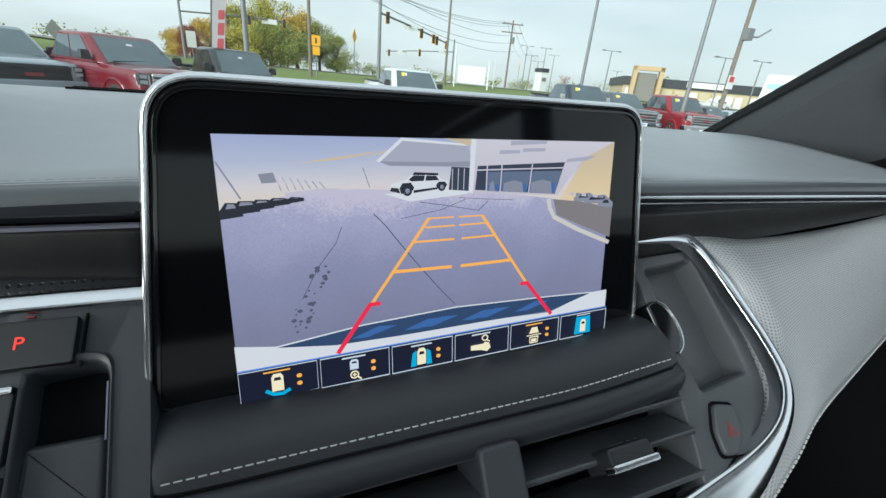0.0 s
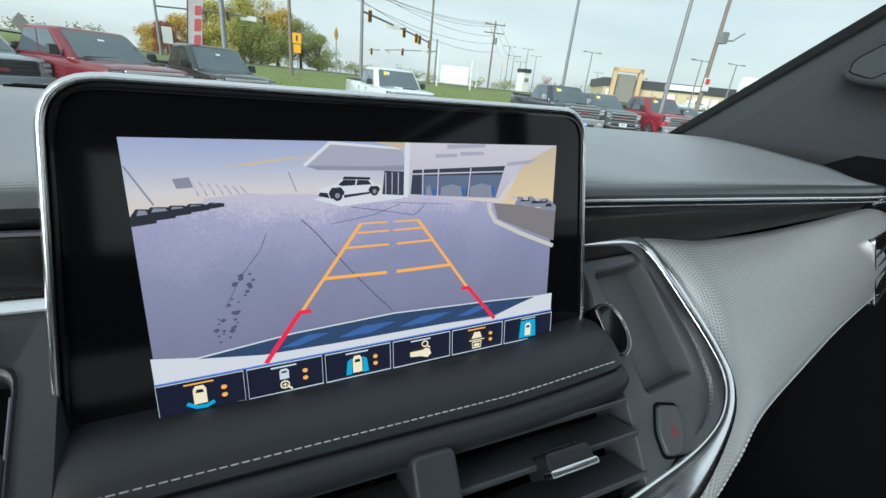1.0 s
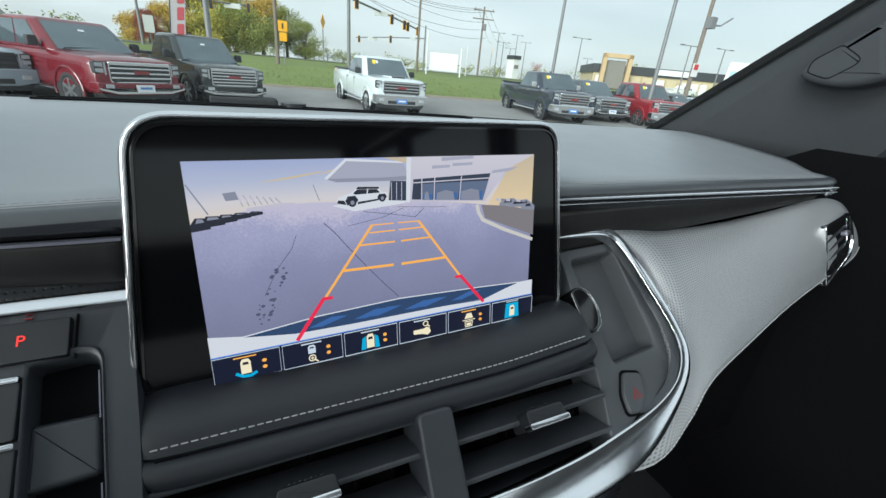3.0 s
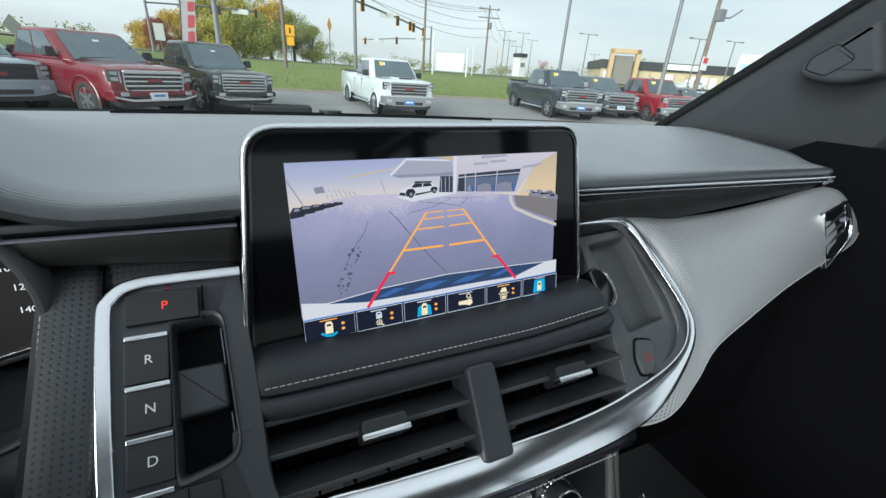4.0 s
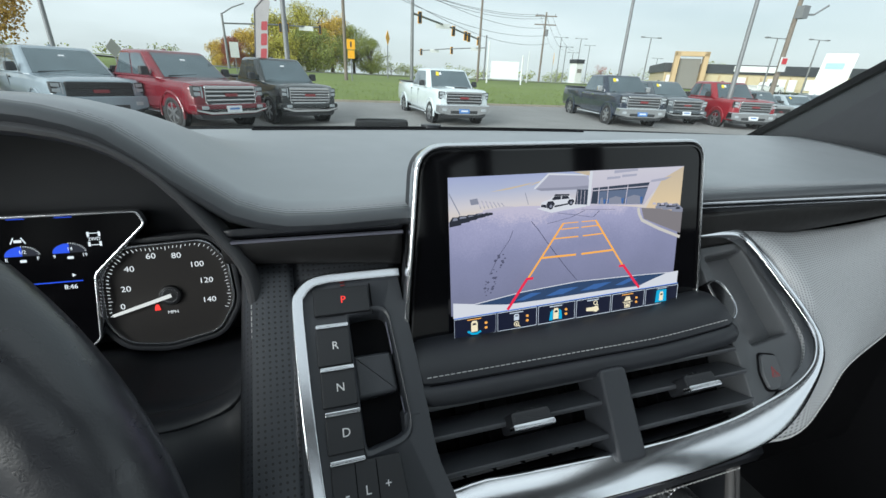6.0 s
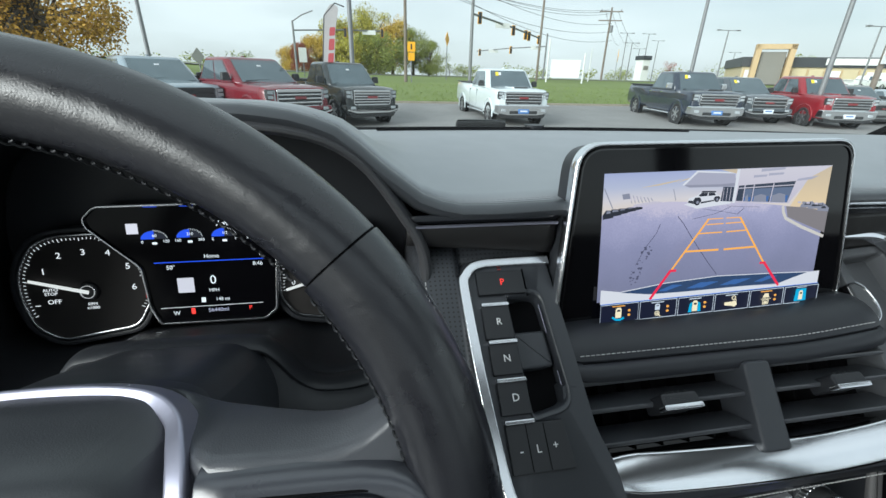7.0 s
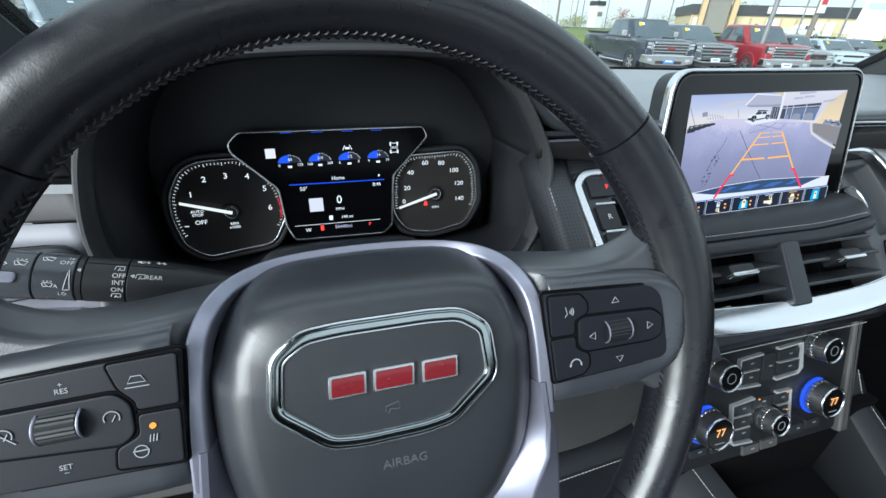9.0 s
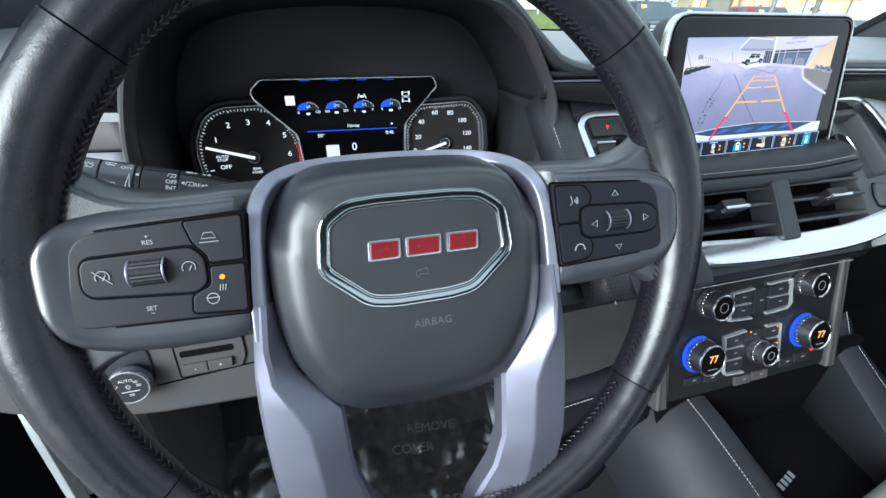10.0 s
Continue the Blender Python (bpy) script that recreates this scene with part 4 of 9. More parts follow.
# soft keys along the bottom
pic("key_bar", [(-W2, -45.2), (W2, -45.2), (W2, -61.8), (-W2, -61.8)], L_NAVY)
line("key_bar_line", [(-W2, -45.0), (W2, -45.0)], 0.5, L_BLUEL)
KX = [-111.0, -74.2, -37.4, -0.6, 36.2, 73.0]
for i, x in enumerate(KX):
    wk = 35.2 if i < 5 else 37.0
    line("key_outline", [(x, -45.8), (x + wk, -45.8), (x + wk, -61.4), (x, -61.4)], 0.45, L_LINE, True)
    cx = x + wk / 2
    if i < 5:
        line("key_mark", [(cx - 7, -47.6), (cx + 5, -47.6)], 0.7, L_YEL if i in (0, 4) else L_LINE)
    if i in (0, 1, 2, 4):
        for j, y in enumerate((-52.0, -56.0)):
            pic("key_dot", [(cx + 9 + 1.3 * math.cos(a * math.pi / 5), y + 1.1 * math.sin(a * math.pi / 5)) for a in range(10)], L_YEL)
    def car_icon(cx, cy, w, h, mtl):
        pic("car_symbol", [(cx - w * 0.5, cy - h * 0.5), (cx + w * 0.5, cy - h * 0.5), (cx + w * 0.5, cy + h * 0.3), (cx + w * 0.3, cy + h * 0.5), (cx - w * 0.3, cy + h * 0.5), (cx - w * 0.5, cy + h * 0.3)], mtl)
        pic("car_symbol_glass", [(cx - w * 0.32, cy + h * 0.12), (cx + w * 0.32, cy + h * 0.12), (cx + w * 0.24, cy + h * 0.30), (cx - w * 0.24, cy + h * 0.30)], L_NAVY)
    if i == 0:
        line("view_arc", [(cx - 6.5, -57), (cx - 3, -59.4), (cx + 1, -59.8), (cx + 4.5, -58.2)], 1.7, L_CYAN)
        car_icon(cx - 1, -53.4, 5.4, 9, L_CREAM)
    elif i == 1:
        car_icon(cx - 1, -51.6, 4.4, 5.4, L_LINE)
        line("lens_symbol", [(cx - 1 + 2.0 * math.cos(a * math.pi / 6), -57.4 + 1.9 * math.sin(a * math.pi / 6)) for a in range(12)], 0.6, L_CREAM, True)
        line("lens_symbol", [(cx + 0.6, -58.8), (cx + 2.4, -60.4)], 0.8, L_CREAM)
        line("lens_symbol", [(cx - 2, -57.4), (cx, -57.4)], 0.5, L_CREAM)
        line("lens_symbol", [(cx - 1, -58.4), (cx - 1, -56.4)], 0.5, L_CREAM)
    elif i == 2:
        for s in (-1, 1):
            pic("view_beam", [(cx - 1 + s * 3.0, -50.5), (cx - 1 + s * 5.2, -52), (cx - 1 + s * 6.2, -59.6), (cx - 1 + s * 3.0, -59.6)], L_CYAN)
        car_icon(cx - 1, -54.2, 5.0, 9.6, L_CREAM)
    elif i == 3:
        line("lens_symbol", [(cx + 1.6 + 1.8 * math.cos(a * math.pi / 6), -50.4 + 1.7 * math.sin(a * math.pi / 6)) for a in range(12)], 0.6, L_CREAM, True)
        line("lens_symbol", [(cx + 3, -51.8), (cx + 4.6, -53.2)], 0.8, L_CREAM)
        pic("hitch_symbol", [(cx - 7.5, -54), (cx + 0.5, -54), (cx + 2, -53), (cx + 4.4, -54), (cx + 5.4, -57), (cx + 3, -59), (cx - 1, -57.6), (cx - 7.5, -56.8)], L_CREAM)
    elif i == 4:
        pic("trailer_symbol", [(cx - 4.4, -53.4), (cx + 2.6, -53.4), (cx + 1.2, -49.6), (cx - 2.6, -49.6)], L_CREAM)
        line("trailer_symbol", [(cx - 6, -54.6), (cx + 4.4, -54.6)], 0.5, L_CREAM)
        line("trailer_symbol", [(cx - 3.6, -59.6), (cx + 1.8, -59.6), (cx + 2.2, -55.8), (cx - 4, -55.8)], 0.7, L_CREAM, True)
        pic("trailer_symbol", [(cx - 2.8, -58.8), (cx + 1, -58.8), (cx + 1, -57.0), (cx - 2.8, -57.0)], L_CREAM)
    else:
        pic("view_field", [(cx - 7, -60), (cx + 6, -60), (cx + 5, -48.4), (cx - 6, -48.4)], L_CYAN)
        car_icon(cx - 0.5, -54.4, 4.4, 8.6, L_CREAM)
        line("key_mark", [(cx - 6, -47.0), (cx + 5, -47.0)], 0.5, L_LINE)

# ---- padded roll under the screen ----
roll = thing("screen_bolster", None, "black leather roll with light stitching under the screen", "dash bolster")
BX = [-0.0555, -0.054, -0.048, -0.035] + [-0.02 + 0.225 * i / 16 for i in range(17)] + [0.220, 0.232, 0.238, 0.240]
rows = []
prof = [(0.196, 1.492), (0.190, 1.4990), (0.178, 1.5020), (0.166, 1.5010), (0.156, 1.4978), (0.149, 1.4932), (0.1455, 1.4896), (0.1438, 1.4872), (0.1440, 1.4858), (0.1478, 1.4846), (0.1436, 1.4842), (0.1405, 1.4846), (0.1368, 1.4832), (0.1338, 1.4795), (0.1335, 1.4750), (0.137, 1.4715), (0.150, 1.471), (0.19, 1.480)]
cy, cz = 0.165, 1.488
for (y, z) in prof:
    row = []
    for i, x in enumerate(BX):
        e = min(i, len(BX) - 1 - i)
        s = (0.55, 0.86, 0.955, 0.99)[e] if e < 4 else 1.0
        row.append((x, cy + (y - cy) * s, cz + (z - cz) * s + 0.008 * ease((x - 0.14) / 0.12)))
    rows.append(row)
thicken(part("cover", grid(rows), M_BOLSTER, roll), 0.003, 1.0)
part("stitching", stitches([(x, 0.1462, 1.4906 + 0.008 * ease((x - 0.14) / 0.12)) for x in BX[2:-2]], 0.0044, 0.0031, 0.00036, (0, -0.6, 0.8), 0.0004), M_THREAD, roll, "light grey thread")
part("seam", tube([(x, 0.1434, 1.4852 + 0.008 * ease((x - 0.14) / 0.12)) for x in BX[2:-2]], 0.0006, 6), M_VOID, roll)

# ---- gear selector panel ----
SM = frame_m((0, 0.113, 1.462), (0, 0.767, 0.642))
gear = thing("gear_selector", SM, "push-button gear selector in a black panel with a bright metal frame", "gear selector")
GP = rnd([(-0.1395, -0.075), (-0.040, -0.075), (-0.043, -0.034), (-0.0505, -0.010), (-0.0530, 0.055), (-0.058, 0.132), (-0.136, 0.132)], [0.01, 0.004, 0.004, 0.01, 0.01, 0.004, 0.016])
PK = rnd([(-0.0990, 0.0965), (-0.0965, 0.0065), (-0.0720, 0.0110), (-0.0665, 0.0180), (-0.0710, 0.0940), (-0.0760, 0.0985)], [0.002, 0.003, 0.006, 0.006, 0.006, 0.006])


def around(outline, c, n=96):
    """The outline met by n rays from c, so that two outlines can be skinned together."""
    out = []
    for i in range(n):
        a = 2 * math.pi * i / n
        d, best = Vector((math.cos(a), math.sin(a))), 0.0
        for j in range(len(outline)):
            p, q = Vector(outline[j - 1]) - Vector(c), Vector(outline[j]) - Vector(c)
            e = q - p
            den = d.x * e.y - d.y * e.x
            if abs(den) > 1e-12:
                t, u = (p.x * e.y - p.y * e.x) / den, (p.x * d.y - p.y * d.x) / den
                if t > best and -1e-6 <= u <= 1 + 1e-6:
                    best = t
        out.append((c[0] + d.x * best, c[1] + d.y * best))
    return out


def toward(o, c, k):
    return [(c[0] + (x - c[0]) * k, c[1] + (y - c[1]) * k) for x, y in o]


pc = (-0.0835, 0.053)
go, po = around(GP, pc, 144), around(PK, pc, 144)
bm = bmesh.new()
stack(bm, [[(x, y, -0.022) for x, y in go], [(x, y, -0.003) for x, y in go], [(x, y, 0.0) for x, y in toward(go, pc, 0.975)], [(x, y, 0.0) for x, y in toward(po, pc, 1.13)], [(x, y, 0.0018) for x, y in toward(po, pc, 1.09)], [(x, y, 0.0014) for x, y in toward(po, pc, 1.04)], [(x, y, -0.0008) for x, y in po], [(x, y, -0.0150) for x, y in toward(po, pc, 0.97)]], False, False)
part("base_panel", bm, M_PLASTIC, gear, "satin black panel with a carved finger recess", angle=50)
part("metal_frame", sweep([(x, y, 0.002) for x, y in [(-0.0575, 0.1275), (-0.09, 0.1275)] + [tuple(p)[:2] for p in smooth_path([(-0.112, 0.1272, 0), (-0.1235, 0.1245, 0), (-0.131, 0.117, 0), (-0.1335, 0.106, 0), (-0.1315, 0.05, 0), (-0.1285, 0.0, 0), (-0.124, -0.04, 0), (-0.116, -0.062, 0), (-0.100, -0.072, 0)], 5)]], rnd([(-0.0052, -0.006), (0.0052, -0.006), (0.0040, 0.0025), (-0.0040, 0.0025)], 0.0016, 3)), M_CHROME, gear, "bright metal frame")
# recess floor coloured near-black for the shade at the bottom
part("pocket", solid(inset(PK, -0.002), -0.0170, -0.0140), M_VOID, gear, "floor of the finger recess, shade in its black colour")
part("recess_block", solid(rnd([(-0.0990, 0.0385), (-0.0695, 0.0400), (-0.0710, 0.0690), (-0.0990, 0.0690)], 0.003), -0.0150, -0.0050, 0.003, 3), M_PLASTIC, gear, "satin raised middle of the recess")
part("recess_line", sweep([(-0.0722, 0.090, -0.0030), (-0.0708, 0.066, -0.0030)], ell(0.0004, 0.0004, 5)), M_SILVER, gear)
part("recess_line", sweep([(-0.0692, 0.036, -0.0030), (-0.0682, 0.020, -0.0030)], ell(0.0004, 0.0004, 5)), M_SILVER, gear)


def key(nm, x0, x1, y0, y1, ch, mtl, lip=True, sz=0.0076):
    k = part(nm, solid(rnd([(x0, y0), (x1, y0), (x1, y1), (x0, y1)], 0.0012, 2), -0.002, 0.0042, 0.0010), M_BTN, gear)
    if lip:
        part("metal_edge", solid(rect((x0 + x1) / 2, y1 + 0.0008, x1 - x0, 0.0032, 0.0008), -0.001, 0.0062, 0.0010), M_CHROME, k, "bright metal edge")
    text("marking", ch, sz, (x0 + x1) / 2 + 0.001, (y0 + y1) / 2, 0.0044, mtl, k)
    return k


key("park_key", -0.1225, -0.0830, 0.0985, 0.1190, "P", G_RED, False)
part("indicator_lamp", solid(rect(-0.101, 0.1215, 0.003, 0.0005), 0.0, 0.0012), M_HAZ, gear)
part("split_line", solid(rect(-0.0812, 0.109, 0.0008, 0.024), 0.0, 0.0012), M_VOID, gear)
key("reverse_key", -0.1225, -0.1000, 0.0625, 0.0890, "R", M_WHITE)
key("neutral_key", -0.1215, -0.0990, 0.0355, 0.0590, "N", M_WHITE)
key("drive_key", -0.1205, -0.0980, 0.0075, 0.0305, "D", M_WHITE)
k = part("low_key", solid(rnd([(-0.1195, -0.030), (-0.074, -0.030), (-0.0765, 0.0015), (-0.1195, 0.0015)], 0.0014, 2), -0.002, 0.0036, 0.001), M_BTN, gear)
part("metal_edge", solid(rect(-0.109, 0.0028, 0.022, 0.0030, 0.0008), -0.001, 0.0060, 0.001), M_CHROME, k)
text("marking", "L", 0.0075, -0.0985, -0.0155, 0.0038, M_WHITE, k)
text("marking", "+", 0.0075, -0.0860, -0.0145, 0.0038, M_WHITE, k)
text("marking", "-", 0.0090, -0.1110, -0.0155, 0.0038, M_WHITE, k)
for x in (-0.105, -0.0920):
    part("split_line", solid(rect(x, -0.014, 0.0006, 0.030), 0.0, 0.0038), M_VOID, k)
bm = grid([[(-0.174 + 0.0055 * i, 0.134 - 0.026 * j, 0.0015 - 0.0006 * (i - 4) ** 2 * 0.4 - (0.022, 0.005, 0, 0, 0, 0, 0, 0)[i]) for i in range(8)] for j in range(-1, 9)], uv=True)
thicken(part("perforated_panel", bm, M_PERF, gear, "black perforated leather panel"), 0.004, 1.0)
bm = grid([[(-0.140 + 0.0105 * i, 0.162 - 0.007 * j, -0.0035 - 0.003 * ((j - 2) / 3) ** 2) for i in range(9)] for j in range(6)], uv=True)
thicken(part("upper_panel", bm, M_PERF, gear, "black perforated leather above the frame"), 0.002)
part("panel_stitching", stitches([(-0.1642 + 0.0005 * j, 0.130 - 0.026 * j, 0.0002) for j in range(9)], 0.0044, 0.0030, 0.0005, (0, 0, 1), 0.0002), M_THREAD, gear, "light grey thread")

# ---- centre air vents ----
VM = frame_m((0.09, 0.1145, 1.4535), (0, 0.589, 0.808))
vents = thing("center_air_vents", VM, "pair of black centre air vents with chrome-tipped tabs", "air vent")
# duct and vanes near-black, the shade behind the blades put into their colour
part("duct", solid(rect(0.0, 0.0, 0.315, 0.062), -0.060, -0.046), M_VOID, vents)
part("divider", solid(rnd([(-0.003, -0.036), (0.022, -0.036), (0.020, 0.033), (-0.004, 0.033)], 0.005), -0.03, 0.004, 0.002), M_PLASTIC, vents, "black plastic centre post", angle=20)
for x0, x1 in ((-0.150, -0.003), (0.021, 0.150)):
    cx, w = (x0 + x1) / 2, x1 - x0
    for y, ww in ((-0.0165, 0.0), (0.0080, 0.0), (0.0275, -0.004)):
        part("slat", solid(rnd([(-w / 2, -0.0021), (w / 2, -0.0021), (w / 2, 0.0021), (-w / 2, 0.0021)], 0.0012, 2), -0.026, 0.0010, 0.0014), M_BLADE, vents, "black blade").matrix_basis = pose(cx, y, ww - 0.003, 14, 0, 0)
    for k in range(6):
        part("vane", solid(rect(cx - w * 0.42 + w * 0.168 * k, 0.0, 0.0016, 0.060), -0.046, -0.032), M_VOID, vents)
    part("lower_ledge", solid(rect(cx, -0.0345, w, 0.010, 0.001), -0.03, -0.0015, 0.001), M_PLASTIC, vents)
    tx = cx + (0.006 if x0 < 0 else -0.0)
    tab = part("tab", solid(rnd([(-0.0165, -0.004), (0.0165, -0.004), (0.0155, 0.008), (-0.0155, 0.008)], 0.003), -0.012, 0.011, 0.0025), M_BTN, vents, "black ribbed tab")
    tab.matrix_basis = pose(tx, 0.0060, 0.0, -20, 0, 0)
    part("chrome_tip", solid(rect(0, -0.0028, 0.033, 0.0042, 0.0015), 0.004, 0.0125, 0.0012), M_CHROME, tab, "chrome tip")
    for i in range(4):
        for j in range(7):
            if (i + j) % 2 == 0:
                part("rib", solid(rect(-0.0085 + 0.0028 * j, 0.0, 0.0012, 0.0012), 0, 0.0004), M_DARK, tab).matrix_basis = pose(0, 0.0085, 0.008 - 0.003 * i, -90, 0, 0)
part("left_cheek", solid(rnd([(-0.162, -0.034), (-0.146, -0.034), (-0.147, 0.03), (-0.160, 0.03)], 0.003), -0.05, 0.001, 0.002), M_PLASTIC, vents)
# bright strip that runs under the vents and round the storage recess
CH = smooth_path([(-0.047, 0.0955, 1.4240), (0.02, 0.0925, 1.4195), (0.10, 0.0900, 1.4180), (0.18, 0.0900, 1.4195), (0.235, 0.0925, 1.4260), (0.278, 0.099, 1.4385), (0.312, 0.1100, 1.4560), (0.330, 0.1250, 1.4720), (0.335, 0.1450, 1.4880), (0.331, 0.175, 1.5120), (0.325, 0.2000, 1.5330), (0.318, 0.2150, 1.5445), (0.303, 0.221, 1.5500), (0.270, 0.2225, 1.5510), (0.24, 0.2225, 1.5510)], 6)
rings, kk = [], len(CH)
for i, p in enumerate(CH):
    t = (CH[min(i + 1, kk - 1)] - CH[max(i - 1, 0)]).normalized()
    w = Vector((0, -0.70, 0.714))
    s = t.cross(w).normalized()
    u = i / (kk - 1)
    hw = 0.0145 * (1 - ease((u - 0.28) / 0.16)) + 0.0058 * ease((u - 0.28) / 0.16)
    hw *= 0.7 + 0.3 * ease(u / 0.04)
    w2 = s.cross(t).normalized() * -1
    if w2.dot(w) < 0:
        w2 = -w2
    rings.append([p + s * hw * a + w2 * b for a, b in ((-1, -0.008), (-1.0, 0.000), (-0.95, 0.0018), (-0.84, 0.0026), (-0.3, 0.0032), (0.3, 0.0030), (0.84, 0.0018), (0.95, 0.0010), (1.0, -0.001), (1, -0.008))])
bm = bmesh.new()
stack(bm, rings)
part("chrome_sweep", bm, M_POLISH, dash, "broad polished metal sweep under the vents", angle=50)

# ---- storage recess with hazard switch ----
AM = frame_m((0, 0.119, 1.445), (0, 0.767, 0.642))
alc = thing("storage_recess", AM, "grey plastic storage recess beside the screen", "dash recess")
AO = rnd([(0.2440, -0.0285), (0.282, -0.0150), (0.3240, 0.0130), (0.3335, 0.0360), (0.3370, 0.085), (0.3330, 0.1390), (0.256, 0.1350), (0.2540, 0.100), (0.2475, 0.042), (0.2385, -0.006), (0.2320, -0.0240)], [0.004, 0.012, 0.012, 0.015, 0.02, 0.010, 0.004, 0.02, 0.03, 0.01, 0.004])
HO = rnd([(0.2668, 0.0305), (0.3195, 0.0360), (0.3205, 0.1290), (0.2665, 0.1245)], [0.004, 0.005, 0.004, 0.004])
cc = (0.2930, 0.080)
ao, ho = around(AO, cc), around(HO, cc)
def spread(o, k):
    return [(cc[0] + (x - cc[0]) * k, cc[1] + (y - cc[1]) * k) for x, y in o]


bm = bmesh.new()
stack(bm, [[(x, y, -0.030) for x, y in ao], [(x, y, 0.0005) for x, y in ao], [(x, y, 0.0026) for x, y in spread(ao, 0.985)], [(x, y, 0.0032) for x, y in spread(ao, 0.965)], [(x, y, 0.0032) for x, y in spread(ho, 1.07)], [(x, y, 0.0024) for x, y in spread(ho, 1.03)], [(x, y, 0.0002) for x, y in ho], [(x, y, -0.0165) for x, y in spread(ho, 0.98)]], False, False)
part("plate", bm, M_ALC, alc, "dark grey plastic surround", angle=24)
part("liner", solid(inset(HO, -0.004), -0.0200, -0.0155, 0.0), M_ALC, alc, "grey floor of the recess")
tabk = part("card_tab", solid(rnd([(0.2500, 0.0600), (0.2590, 0.0570), (0.2685, 0.0640), (0.2725, 0.0770), (0.2690, 0.0930), (0.2590, 0.1000), (0.2500, 0.0960)], [0.002, 0.006, 0.008, 0.010, 0.008, 0.006, 0.002], 4), -0.014, 0.0055, 0.0025, 3), M_PIANO, alc, "gloss black half-round tab")
part("metal_edge", sweep([tuple(p) for p in smooth_path([(0.2605, 0.0580, 0.0045), (0.2687, 0.0645, 0.0045), (0.2723, 0.0770, 0.0045), (0.2691, 0.0925, 0.0045), (0.2615, 0.0985, 0.0045)], 4)], ell(0.0008, 0.0010, 6)), M_CHROME, tabk)
HZ = rnd([(0.2580, -0.0085), (0.2690, -0.0100), (0.2815, 0.0020), (0.2850, 0.0180), (0.2680, 0.0220), (0.2590, 0.0060)], 0.004)
part("hazard_seat", solid([((x - 0.270) * 1.18 + 0.270, (y - 0.004) * 1.13 + 0.004) for x, y in HZ], 0.002, 0.0040, 0.0004), M_VOID, alc)
hz = part("hazard_button", solid(HZ, 0.002, 0.0072, 0.0016, 3), M_ALC, alc, "dark grey hazard warning button")
for s, wd in ((1.0, 0.0006), (0.5, 0.0005)):
    part("triangle", sweep([(0.2715 + s * 0.0052 * math.cos(a), 0.0035 + s * 0.0056 * math.sin(a), 0.0073) for a in (math.pi / 2, math.pi * 7 / 6, math.pi * 11 / 6)], rect(0, 0, wd * 1.5, 0.0002), True), M_HAZ, hz, "faded red warning triangle", smooth=False)

# ---- instrument binnacle ----
RIM = smooth_path([(-0.164, 0.212, 1.556), (-0.180, 0.212, 1.590), (-0.214, 0.212, 1.635), (-0.262, 0.212, 1.654), (-0.355, 0.212, 1.657), (-0.450, 0.212, 1.650), (-0.508, 0.212, 1.632), (-0.534, 0.212, 1.603), (-0.550, 0.212, 1.562), (-0.558, 0.212, 1.515), (-0.552, 0.212, 1.474), (-0.536, 0.212, 1.449), (-0.503, 0.212, 1.437), (-0.472, 0.212, 1.437), (-0.455, 0.212, 1.450), (-0.436, 0.212, 1.477), (-0.418, 0.212, 1.484), (-0.364, 0.212, 1.486), (-0.310, 0.212, 1.484), (-0.292, 0.212, 1.477), (-0.273, 0.212, 1.450), (-0.256, 0.212, 1.437), (-0.225, 0.212, 1.436), (-0.190, 0.212, 1.448), (-0.172, 0.212, 1.476), (-0.164, 0.212, 1.518)], 4, True)
bin_ = thing("instrument_binnacle", None, "deep matt black instrument binnacle with a soft rim", "dashboard hood")
low0, low1 = [min(range(len(RIM)), key=lambda i: (RIM[i] - V(*c)).length) for c in ((-0.552, 0.212, 1.474), (-0.172, 0.212, 1.476))]
part("rim", sweep(RIM[low1:] + RIM[:low0 + 1], ell(0.0050, 0.012, 14), False, (0, -1, 0)), M_HOOD, bin_, "grey soft-touch rim")
part("lower_rim", sweep(RIM[low0:low1 + 1], ell(0.0048, 0.0115, 14), False, (0, -1, 0)), M_DARK, bin_, "charcoal lower edge")
rows = []
for t, y in ((0, 0.212), (0.25, 0.240), (0.6, 0.29), (1.0, 0.348)):
    rw = []
    for p in RIM:
        kx, kz = 1 - 0.015 * t, 1 - 0.10 * t
        z = p.z if p.z > 1.5 else p.z + (1.430 - p.z) * t
        rw.append((-0.364 + (p.x + 0.364) * kx, y, 1.505 + (z - 1.505) * (kz if p.z > 1.5 else 1.0)))
    rows.append(rw + rw[:1])
thicken(part("well", grid(rows), M_DARK, bin_, "matt black inner walls"), 0.002)
part("back_plate", solid([(p[0], p[2]) for p in rows[-1][:-1]], 0.0, 0.006), M_DARK, bin_).matrix_basis = pose(0, 0.352, 0, 90, 0, 0)
rows = []
LIPX, LIPZ = [-0.565, -0.552, -0.536, -0.503, -0.472, -0.455, -0.436, -0.418, -0.310, -0.292, -0.273, -0.256, -0.225, -0.190, -0.172, -0.155], [1.480, 1.470, 1.447, 1.435, 1.435, 1.448, 1.475, 1.482, 1.482, 1.475, 1.448, 1.435, 1.434, 1.446, 1.474, 1.490]
for f, y, z in ((1.0, 0.216, 0), (0.93, 0.204, 1.440), (0.5, 0.192, 1.425), (0.2, 0.170, 1.402), (0.0, 0.155, 1.370), (0.0, 0.152, 1.335), (0.0, 0.175, 1.325)):
    rows.append([(x, y, interp(x, LIPX, LIPZ) * f + z * (1 - f)) for x in [-0.565 + 0.41 * i / 60 for i in range(61)]])
